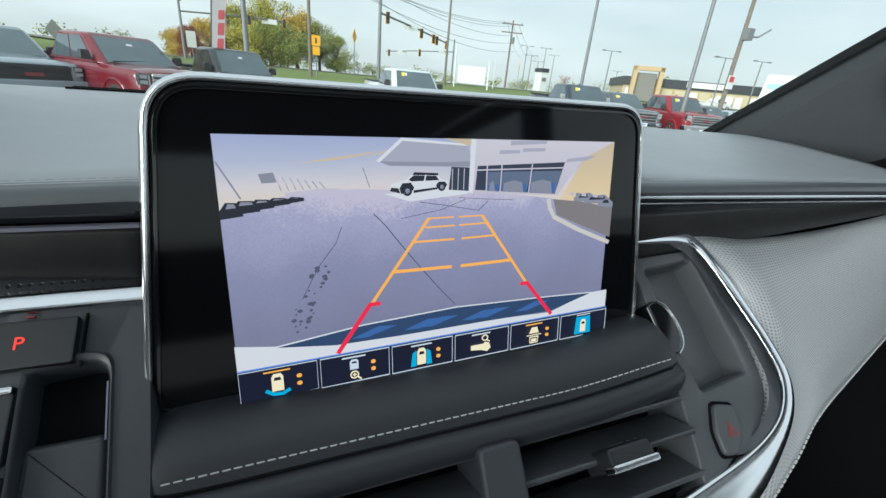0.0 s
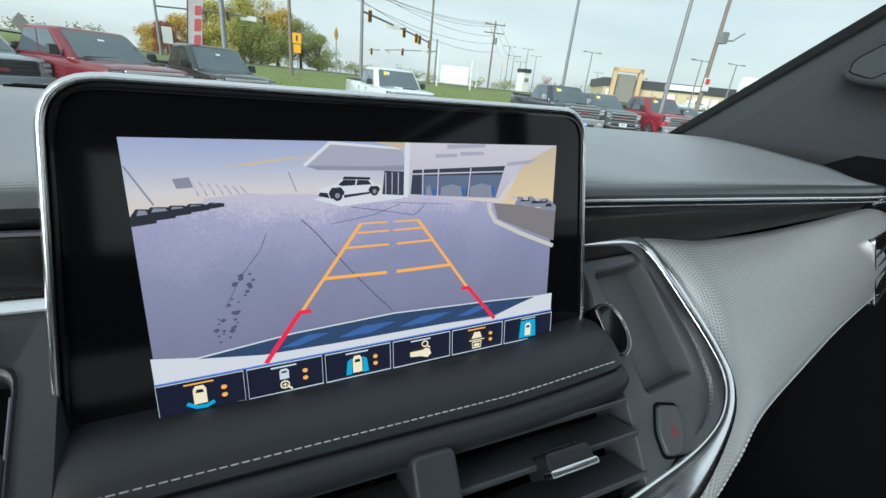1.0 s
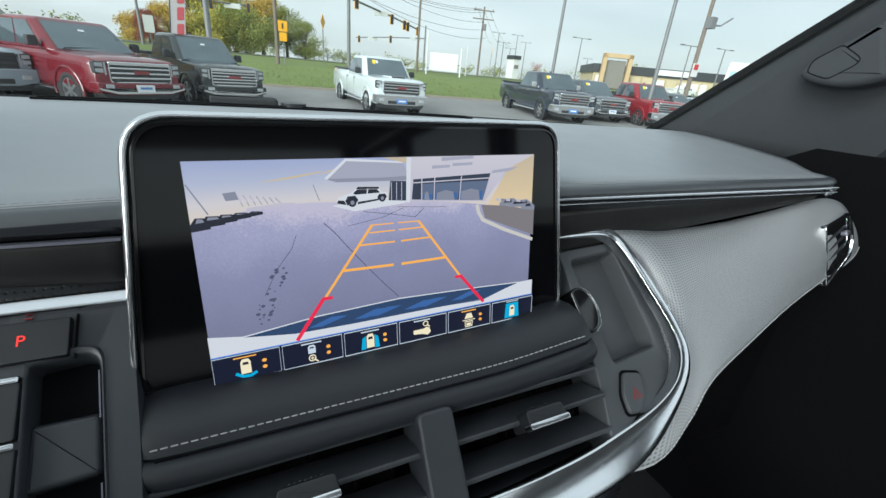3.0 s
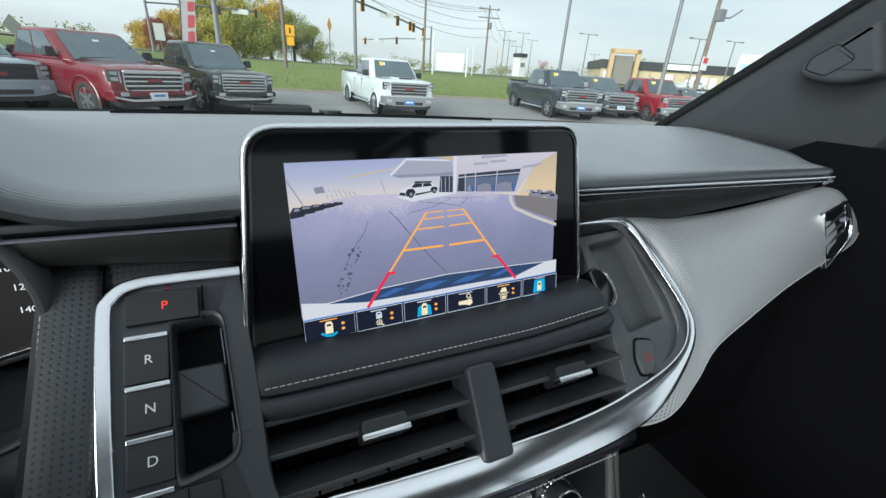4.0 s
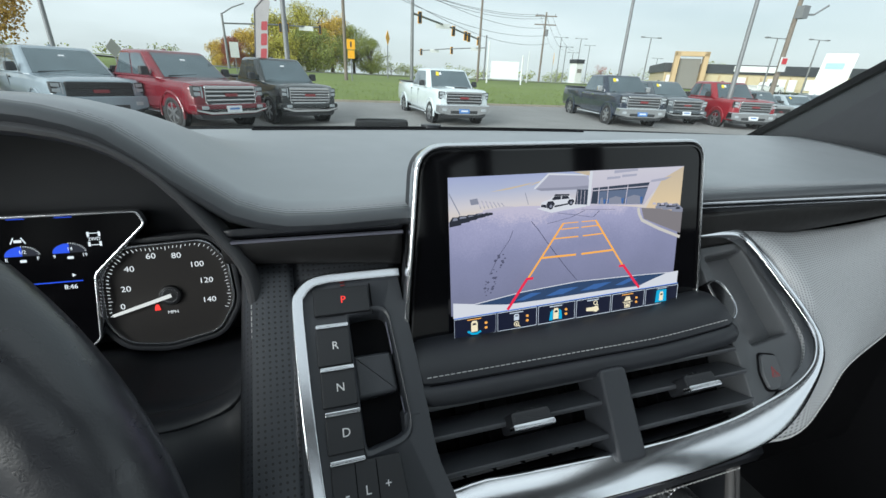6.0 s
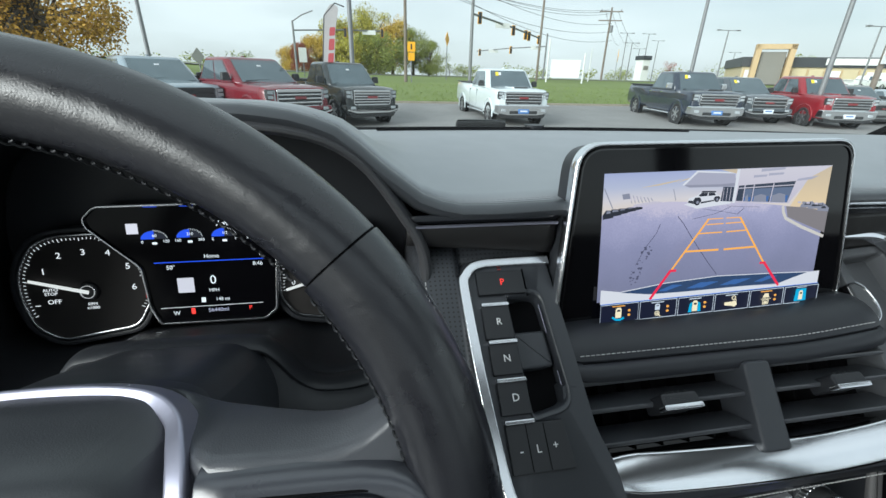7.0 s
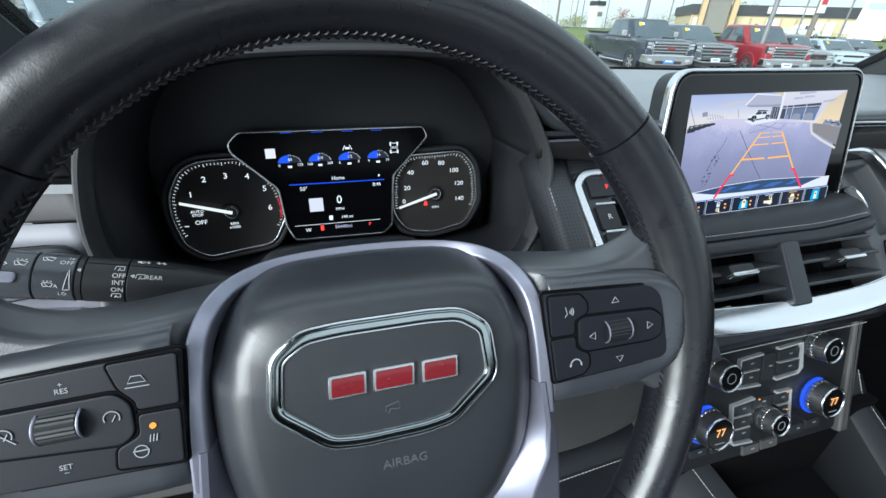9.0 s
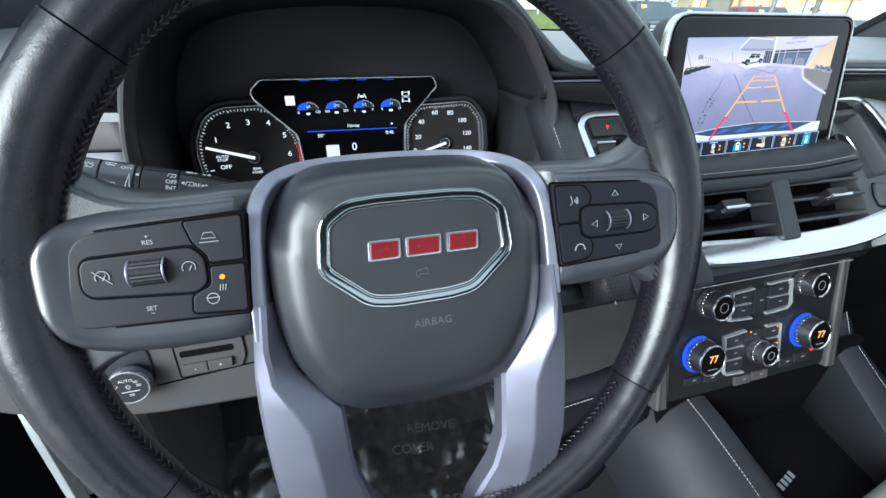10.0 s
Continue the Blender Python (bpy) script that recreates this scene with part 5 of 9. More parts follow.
thicken(part("lower_cover", grid(rows), M_DARK, bin_, "charcoal lower cover"), 0.002)

# ---- instrument cluster ----
CM = frame_m((-0.3665, 0.315, 1.49), (0, 0.208, 0.978))
clu = thing("instrument_cluster", CM, "lit instrument cluster with tachometer, information screen and speedometer", "instrument cluster")
M_INFO = material("information_glass", (0.003, 0.003, 0.004), 0.16, var=0, rvar=0, spec=0.10)
M_DIAL = material("dial_face", (0.040, 0.037, 0.036), 0.6, var=0.1, vscale=20, spec=0.15)
TF = rnd([(-0.168, 0.019), (-0.154, 0.045), (-0.135, 0.0535), (-0.094, 0.055), (-0.074, 0.042), (-0.060, 0.020), (-0.0545, -0.010), (-0.071, -0.040), (-0.140, -0.050), (-0.161, -0.035), (-0.169, -0.006)], 0.010)
SF = rnd([(0.066, 0.026), (0.084, 0.0495), (0.152, 0.0525), (0.168, 0.032), (0.171, -0.009), (0.155, -0.037), (0.112, -0.0455), (0.079, -0.0400), (0.064, -0.018)], 0.010)
MF = rnd([(-0.1035, 0.069), (-0.0915, 0.0805), (0.1035, 0.0815), (0.1085, 0.070), (0.0665, 0.028), (0.062, -0.030), (0.050, -0.0395), (-0.049, -0.0385), (-0.0565, -0.021), (-0.060, 0.020), (-0.101, 0.060)], 0.004)
for nm, o, w in (("tachometer", TF, 0.0), ("speedometer", SF, 0.0), ("information_screen", MF, 0.006)):
    g = part(nm, solid(o, -0.008, w, 0.0005), M_DIAL if w == 0 else M_INFO, clu)
    part("metal_ring", sweep([(x, y, w) for x, y in inset(o, 0.0006)], rnd([(-0.0018, -0.004), (0.0018, -0.004), (0.0010, 0.0028), (-0.0010, 0.0028)], 0.0008, 2), True), M_CHROME, g, "bright metal ring")
    if w == 0:
        part("black_ring", sweep([(x, y, w + 0.0002) for x, y in inset(o, -0.0042)], rnd([(-0.004, -0.006), (0.004, -0.006), (0.002, 0.0024), (-0.002, 0.0024)], 0.001, 2), True), M_DARK, g)
    if nm == "tachometer":
        tach = g
    elif nm == "speedometer":
        speed = g
    else:
        info = g


def ticks(parent, outline, cx, cy, a0, a1, count, gap, ln, wd, mtl, big=5):
    bm = bmesh.new()
    k = len(outline)
    for i in range(count + 1):
        a = radians(a0 + (a1 - a0) * i / count)
        d = Vector((math.cos(a), math.sin(a)))
        best = 0.0
        for j in range(k):
            p, q = Vector(outline[j - 1]) - Vector((cx, cy)), Vector(outline[j]) - Vector((cx, cy))
            e = q - p
            den = d.x * e.y - d.y * e.x
            if abs(den) < 1e-12:
                continue
            t = (p.x * e.y - p.y * e.x) / den
            s = (p.x * d.y - p.y * d.x) / den
            if t > 0 and -1e-6 <= s <= 1 + 1e-6:
                best = max(best, t)
        l = ln * (1.6 if i % big == 0 else 1.0)
        c = Vector((cx, cy)) + d * (best - gap - l / 2)
        box(bm, (c.x, c.y, 0.0008), (l, wd, 0.0003), pose(0, 0, 0, 0, 0, math.degrees(a)))
    return part("scale_marks", bm, mtl, parent, smooth=False, kind="stuff")


G_DIM = glow("lit_dial_white", (0.80, 0.80, 0.82), 1.0)
ticks(tach, TF, -0.111, -0.002, 205, -22, 60, 0.0034, 0.0020, 0.00045, G_DIM)
ticks(speed, SF, 0.117, 0.002, 197, -20, 56, 0.0034, 0.0020, 0.00045, G_DIM, 4)
part("red_zone", sweep([(x, y, 0.0008) for x, y in ((-0.0625, 0.010), (-0.0605, 0.0), (-0.0615, -0.012))], rect(0, 0, 0.0018, 0.0004)), glow("lit_red_zone", (0.7, 0.02, 0.03), 0.5), tach)
for s, x, y in (("1", -0.147, 0.019), ("2", -0.132, 0.034), ("3", -0.111, 0.0365), ("4", -0.090, 0.035), ("5", -0.0745, 0.021), ("6", -0.0715, 0.0)):
    text("number", s, 0.0082, x, y, 0.0006, G_DIM, tach, sx=1.15)
for s, x, y, z in (("AUTO", -0.144, 0.0008, 0.0042), ("STOP", -0.144, -0.0030, 0.0042), ("OFF", -0.142, -0.011, 0.0062), ("RPM", -0.110, -0.0150, 0.0040), ("x1000", -0.110, -0.0188, 0.0040)):
    text("marking", s, z, x, y, 0.0006, G_DIM, tach, sx=1.1)
part("marking", solid(rect(-0.1565, -0.014, 0.004, 0.0007), 0.0004, 0.0008), G_DIM, tach)
for s, x, y in (("0", 0.0785, -0.005), ("20", 0.083, 0.011), ("40", 0.088, 0.029), ("60", 0.106, 0.0395), ("80", 0.126, 0.0385), ("100", 0.1415, 0.029), ("120", 0.1475, 0.013), ("140", 0.148, -0.006)):
    text("number", s, 0.0072, x, y, 0.0006, G_DIM, speed, sx=1.12)
text("marking", "MPH", 0.0040, 0.1170, -0.0145, 0.0006, G_DIM, speed, sx=1.1)
part("belt_lamp", solid(rnd([(0.1025, -0.0115), (0.1075, -0.0115), (0.1062, -0.006), (0.1038, -0.006)], 0.001), 0.0004, 0.0008), G_RED, speed, "lit red seat-belt lamp")
M_NEEDLE = glow("lit_needle", (0.95, 0.93, 0.90), 0.75)
for g, cx, cy, tx, ty in ((tach, -0.111, -0.002, -0.158, 0.0115), (speed, 0.117, 0.002, 0.0715, -0.0115)):
    part("hub", solid(circle(cx, cy, 0.0092, 24), 0.0, 0.0035, 0.002), M_BTN, g)
    part("hub_ring", sweep([(x, y, 0.0035) for x, y in circle(cx, cy, 0.0062, 24)], ell(0.0007, 0.0007, 6), True), M_CHROME, g)
    d = (Vector((tx, ty)) - Vector((cx, cy)))
    s = Vector((-d.y, d.x)).normalized()
    c = Vector((cx, cy))
    pts = [c - s * 0.0017 - d * 0.03, c - s * 0.0013 + d, c + s * 0.0013 + d, c + s * 0.0017 - d * 0.03]
    part("needle", solid([tuple(p) for p in pts], 0.0042, 0.0052, 0.0003), M_NEEDLE, g, "white needle")
# information screen
IW = 0.0064
for s, z, x, y, m in (("Home", 0.0056, 0.004, 0.0285, G_WHITE), ("50°", 0.0058, -0.034, 0.0185, G_WHITE), ("8:46", 0.0056, 0.0465, 0.019, G_WHITE), ("0", 0.0125, 0.003, 0.004, G_WHITE), ("MPH", 0.0048, 0.003, -0.0065, G_WHITE),
                      ("148 mi", 0.0048, 0.010, -0.0160, G_WHITE), ("W", 0.0060, -0.034, -0.0285, G_WHITE), ("56440mi", 0.0056, 0.005, -0.0272, glow("lit_lilac", (0.55, 0.55, 0.72), 0.8)), ("P", 0.0056, 0.0355, -0.0270, G_RED)):
    text("readout", s, z, x, y, IW, m, info)
part("blue_line", solid(rect(0.0035, 0.0238, 0.104, 0.0009), 0.005, IW), G_BLUE, info)
part("grey_line", solid(rect(0.0, -0.0225, 0.096, 0.0004), 0.005, IW), G_DIM, info)
part("arrow", solid([(0.049, 0.0275), (0.049, 0.0305), (0.0515, 0.029)], 0.005, IW), G_WHITE, info)
part("sign_field", solid(rect(-0.0225, 0.0, 0.0150, 0.0150, 0.0006), 0.005, IW), glow("lit_pale_field", (0.75, 0.72, 0.80), 0.8), info, "blank pale square")
part("sign_field", solid(rect(-0.063, 0.0580, 0.0100, 0.0100, 0.0005), 0.005, IW), glow("lit_pale_field", (0.80, 0.76, 0.84), 0.85), info, "blank pale square")
part("pump_symbol", solid(rnd([(-0.0100, -0.0185), (-0.0060, -0.0185), (-0.0060, -0.0135), (-0.0100, -0.0135)], 0.0005), 0.005, IW), G_WHITE, info)
part("belt_symbol", solid(rnd([(-0.0205, -0.0300), (-0.0170, -0.0300), (-0.0170, -0.0240), (-0.0205, -0.0240)], 0.0006), 0.005, IW), G_RED, info, "red seat-belt symbol")
bm = bmesh.new()
for x0, x1 in ((0.012, 0.0145), (0.022, 0.0195)):
    sweep([(x0, 0.0585, IW), (x1, 0.0635, IW)], rect(0, 0, 0.0007, 0.0004), bm=bm)
box(bm, (0.017, 0.0605, IW), (0.005, 0.0022, 0.0004))
part("lane_symbol", bm, G_WHITE, info)
bm = bmesh.new()
for sx in (-1, 1):
    for sy in (-1, 1):
        box(bm, (0.069 + sx * 0.0040, 0.0590 + sy * 0.0042, IW), (0.0016, 0.0040, 0.0004))
box(bm, (0.069, 0.0590 + 0.0050, IW), (0.007, 0.0006, 0.0004)), box(bm, (0.069, 0.0590 - 0.0050, IW), (0.007, 0.0006, 0.0004))
part("drive_symbol", bm, G_WHITE, info)
text("readout", "2WD", 0.0040, 0.069, 0.0590, IW, G_WHITE, info)
for (cx, cy), (a, b), top in (((-0.045, 0.0475), ("0", "120"), "60"), ((-0.0135, 0.0480), ("160", "260"), "210"), ((0.018, 0.0480), ("E", "F"), "1/2"), ((0.050, 0.0485), ("9", "19"), "14")):
    def squat(r, a0, a1, n):
        return [(x, cy + (y - cy) * 0.70) for x, y in circle(cx, cy, r, n, a0, a1)]
    gm = part("mini_gauge", solid(squat(0.0120, 0, 180, 20), 0.005, IW - 0.0002), glow("lit_mini_rim", (0.03, 0.035, 0.06), 0.4), info)
    part("fill", solid([(cx, cy)] + squat(0.0116, 88, 180, 14), 0.005, IW), G_BLUE, gm, "blue filled sector")
    bm = bmesh.new()
    for i in range(11):
        an = radians(8 + 8 * i)
        box(bm, (cx + 0.0117 * math.cos(an), cy + 0.0082 * math.sin(an), IW + 0.0002), (0.0012, 0.0003, 0.0003), pose(0, 0, 0, 0, 0, 8 + 8 * i))
    part("scale_marks", bm, G_DIM, gm, smooth=False)
    text("reading", top, 0.0040, cx + 0.0008, cy + 0.0034, IW + 0.0004, G_WHITE, gm)
    text("reading", a, 0.0040, cx - 0.0105, cy - 0.0026, IW + 0.0004, G_WHITE, gm)
    text("reading", b, 0.0040, cx + 0.0105, cy - 0.0024, IW + 0.0004, G_WHITE, gm)
    part("symbol", solid(rect(cx, cy - 0.0042, 0.0042, 0.0022, 0.0005), 0.005, IW), G_WHITE, gm)
bm = bmesh.new()
for i in range(4):
    box(bm, (-0.045 + 0.0317 * i, 0.0785, IW), (0.012, 0.0005, 0.0003))
part("upper_marks", bm, G_BLUE, info, smooth=False)

# ---- steering wheel ----
WM = frame_m((-0.358, 0.0085, 1.516), (0, 0.391, 0.921))
wh = thing("steering_wheel", WM, "black leather steering wheel with satin silver spokes", "steering wheel")
RW = 0.184

PR = [(0.0172 * math.cos(a), 0.0178 * math.sin(a)) for a in [2 * math.pi * i / 18 for i in range(18)]]
PG = [(0.0178 * math.cos(a) * (1.04 if math.cos(a) < 0 else 1.0), 0.0186 * math.sin(a)) for a in [2 * math.pi * i / 18 for i in range(18)]]
def slim(a):
    """How far the section thins towards the lower half of the rim."""
    low = ease((abs((a - 90 + 180) % 360 - 180) - 75) / 45)
    return 1.0 - 0.20 * low


def rim_ring(a, pf, k=1.0):
    f, c, s = slim(a), math.cos(radians(a)), math.sin(radians(a))
    r0 = RW - 0.0175 * (1 - f)
    return [((r0 + x * f * k) * c, (r0 + x * f * k) * s, y * k * (0.5 + 0.5 * f)) for x, y in pf]


for nm, a0, a1, pf in (("rim_top", 40.15, 139.05, PR), ("rim_grip", -35.6, 39.85, PG), ("rim_grip", 139.35, 215.6, PG), ("rim_bottom", 215.9, 324.1, PR)):
    bm = bmesh.new()
    stack(bm, [rim_ring(a0 + (a1 - a0) * i / 40, pf) for i in range(41)])
    part(nm, bm, M_WHEEL, wh, "smooth worn black leather")
for a in (40.0, 139.2, 215.75, 324.25):
    c, s = math.cos(radians(a)), math.sin(radians(a))
    bm = bmesh.new()
    stack(bm, [rim_ring(a + d, PR, 0.965) for d in (-0.35, 0.0, 0.35)])
    part("rim_seam", bm, M_VOID, wh)
bm = bmesh.new()
rgw = random.Random(8)
for i in range(250):
    a = 360 * i / 250
    if any(abs((a - b + 180) % 360 - 180) < 1.5 for b in (40, 139, 216, 324)):
        continue
    for sgn in (-1, 1):
        pts = []
        for f in (0.0, 0.35, 0.7, 1.0):
            th = radians(171 + sgn * (9 - 9 * f))
            an = radians(a + 1.1 * f + rgw.uniform(-0.08, 0.08))
            lift = 0.0004 + 0.0008 * math.sin(math.pi * min(1, f + 0.15))
            f = slim(a)
            rr_, ww = RW - 0.0175 * (1 - f) + (0.0180 * f + lift) * math.cos(th), (0.0186 * (0.5 + 0.5 * f) + lift) * math.sin(th)
            pts.append((rr_ * math.cos(an), rr_ * math.sin(an), ww))
        sweep(pts, ell(0.00050, 0.00045, 5), normal=(0.3, 0.2, 1), bm=bm)
part("rim_stitching", bm, M_BTN, wh, "black cross stitching on the inner side", kind="stuff")
# silver spokes
def mirror(pts):
    return pts + [(-x, y) for x, y in pts[::-1]]


for sx in (-1, 1):
    # outer edge, crest and inner edge from the hub's side down to the rim
    leg = [((0.0890, -0.012), (0.0815, -0.012), (0.0760, -0.012)), ((0.0905, -0.032), (0.0835, -0.036), (0.0760, -0.034)), ((0.0925, -0.050), (0.0820, -0.055), (0.0715, -0.052)), ((0.0928, -0.068), (0.0740, -0.072), (0.0590, -0.067)), ((0.0922, -0.085), (0.0680, -0.086), (0.0490, -0.079)), ((0.0910, -0.103), (0.0660, -0.104), (0.0480, -0.100)), ((0.0890, -0.123), (0.0640, -0.124), (0.0465, -0.122)), ((0.0850, -0.142), (0.0600, -0.146), (0.0400, -0.143)), ((0.0790, -0.162), (0.0540, -0.170), (0.0260, -0.170)), ((0.0740, -0.176), (0.0500, -0.182), (0.0200, -0.184))]
    rings = []
    for (ax, ay), (bx, by), (cx, cy) in leg:
        fall = 0.012 * ease((-ay - 0.13) / 0.04)
        q = [(ax - 0.004, ay, -0.016), (ax, ay, -0.006), (ax - 0.0006, ay, 0.0050), (ax - 0.0028, ay, 0.0074), (bx + 0.0016, by, 0.0104), (bx - 0.0010, by, 0.0098), (cx + 0.0020, cy, 0.0020), (cx, cy, -0.0010), (cx + 0.001, cy, -0.016)]
        rings.append([(x * sx, y, w - fall) for x, y, w in q])
    bm = bmesh.new()
    stack(bm, rings)
    part("lower_spoke", bm, M_SPSILV, wh, "satin silver lower spoke", angle=28)
BH = [(0.0850, -0.030, 0.005), (0.0838, 0.000, 0.006), (0.0822, 0.022, 0.005), (0.0805, 0.036, 0.000), (0.0765, 0.0465, -0.011), (0.0690, 0.0540, -0.027), (0.054, 0.0590, -0.040), (0.030, 0.0615, -0.047)]
BAND = smooth_path([(-x, y, w) for x, y, w in BH] + [(0, 0.0622, -0.049)] + BH[::-1], 5)
part("silver_band", sweep([tuple(p) for p in BAND], rnd([(-0.0050, -0.009), (0.0050, -0.009), (0.0042, 0.0030), (-0.0036, 0.0045)], 0.0018, 3), False, (0, 0.35, 1)), M_SILVER, wh, "satin silver band around the hub")
for sx in (-1, 1):
    # spoke core whose leather top blends into the rim
    rings = []
    for x, yb, yt, wf, wb in ((0.050, -0.020, 0.0555, -0.046, -0.060), (0.062, -0.024, 0.0535, -0.038, -0.057), (0.070, -0.026, 0.0510, -0.029, -0.054), (0.0765, -0.026, 0.0490, -0.016, -0.052), (0.083, -0.0265, 0.0480, -0.004, -0.049), (0.092, -0.027, 0.0475, 0.004, -0.045), (0.108, -0.027, 0.0462, 0.004, -0.039), (0.124, -0.0275, 0.0455, 0.004, -0.033), (0.136, -0.0275, 0.0465, 0.004, -0.028), (0.146, -0.0285, 0.0495, 0.004, -0.024), (0.1540, -0.0310, 0.0545, 0.004, -0.020), (0.1605, -0.0350, 0.0610, 0.004, -0.017), (0.1660, -0.0405, 0.0690, 0.003, -0.014), (0.1710, -0.0480, 0.0775, 0.002, -0.010)):
        q = [(yb + 0.004, wf), (yt - 0.004, wf), (yt - 0.001, wf - 0.002), (yt + 0.001, wf - 0.006), (yt + 0.004, (wf + wb) / 2), (yt + 0.006, wb + 0.008), (yt + 0.0045, wb + 0.003), (yt, wb), (yb + 0.008, wb), (yb + 0.002, wb + 0.004), (yb, (wf + wb) / 2), (yb + 0.001, wf - 0.003)]
        rings.append([(sx * x, y, w) for y, w in q])
    bm = bmesh.new()
    stack(bm, rings)
    part("spoke_core", bm, M_SPTOP, wh, "black leather spoke top running into the rim", angle=60)
# airbag cover
PO_ = rnd(mirror([(0.0, 0.0605), (0.045, 0.0595), (0.065, 0.0545), (0.0725, 0.044), (0.0755, 0.010), (0.0750, -0.018), (0.0700, -0.045), (0.0530, -0.072), (0.036, -0.0800), (0.0, -0.0825)]), 0.010, 4)
rings = []
for s, w, drop in ((1.05, -0.030, 0.030), (1.045, -0.003, 0.046), (1.025, 0.0045, 0.041), (0.985, 0.0070, 0.035), (0.945, 0.0100, 0.024), (0.905, 0.0128, 0.0145), (0.875, 0.0144, 0.0095), (0.84, 0.0157, 0.0055), (0.78, 0.0167, 0.0025), (0.64, 0.0174, 0), (0.40, 0.0178, 0), (0.15, 0.0180, 0)):
    rings.append([(x * s, -0.008 + (y + 0.008) * s, w - drop * ease((y - 0.015) / 0.045)) for x, y in PO_])
bm = bmesh.new()
stack(bm, rings)
hubp = part("airbag_cover", bm, M_HUB, wh, "grained black airbag cover", angle=60)
BO = rnd(mirror([(0.020, 0.0375), (0.0360, 0.0362), (0.0485, 0.0275), (0.0512, 0.0030), (0.0290, -0.0160), (0.0150, -0.0180)]), 0.005, 4)
part("badge_field", solid(inset(BO, 0.0040), 0.012, 0.0188, 0.0008), M_HUB, hubp)
part("badge_frame", sweep([(x, y, 0.0176) for x, y in inset(BO, 0.0010)], rnd([(-0.0031, -0.004), (0.0031, -0.004), (0.0029, 0.0016), (0.0016, 0.0022), (-0.0016, 0.0022), (-0.0029, 0.0016)], 0.0004, 2), True), M_BADGE, hubp, "polished dark metal badge outline", angle=25)
for off in (-0.0019, 0.0041):
    part("badge_edge", sweep([(x, y, 0.0190) for x, y in inset(BO, off)], ell(0.0004, 0.0006, 6), True), M_CHROME, hubp, "thin bright edge")
for x0, x1 in ((-0.0275, -0.0100), (-0.0080, 0.0120), (0.0145, 0.0330)):
    e = part("emblem_bar", solid(rnd([(x0, 0.0052), (x1 - 0.0006, 0.0052), (x1, 0.0162), (x0 + 0.0006, 0.0162)], 0.0012, 2), 0.016, 0.0204, 0.0006), M_CHROME, hubp, "chrome emblem border")
    part("enamel", solid(rnd([(x0 + 0.0013, 0.0065), (x1 - 0.0019, 0.0065), (x1 - 0.0013, 0.0149), (x0 + 0.0019, 0.0149)], 0.0008, 2), 0.018, 0.0209, 0.0003), M_RED, e, "dark red enamel")
M_EMB = material("embossed_plastic", (0.10, 0.103, 0.11), 0.35, var=0.05)
text("lettering", "AIRBAG", 0.0062, 0.0040, -0.0322, 0.0176, M_EMB, hubp, depth=0.0004)
part("horn_symbol", sweep([(x, y, 0.0191) for x, y in ((-0.003, -0.0055), (-0.003, -0.003), (0.003, -0.0015), (0.0035, -0.005), (-0.001, -0.0045), (-0.002, -0.0065))], rect(0, 0, 0.0005, 0.0003)), M_EMB, hubp)
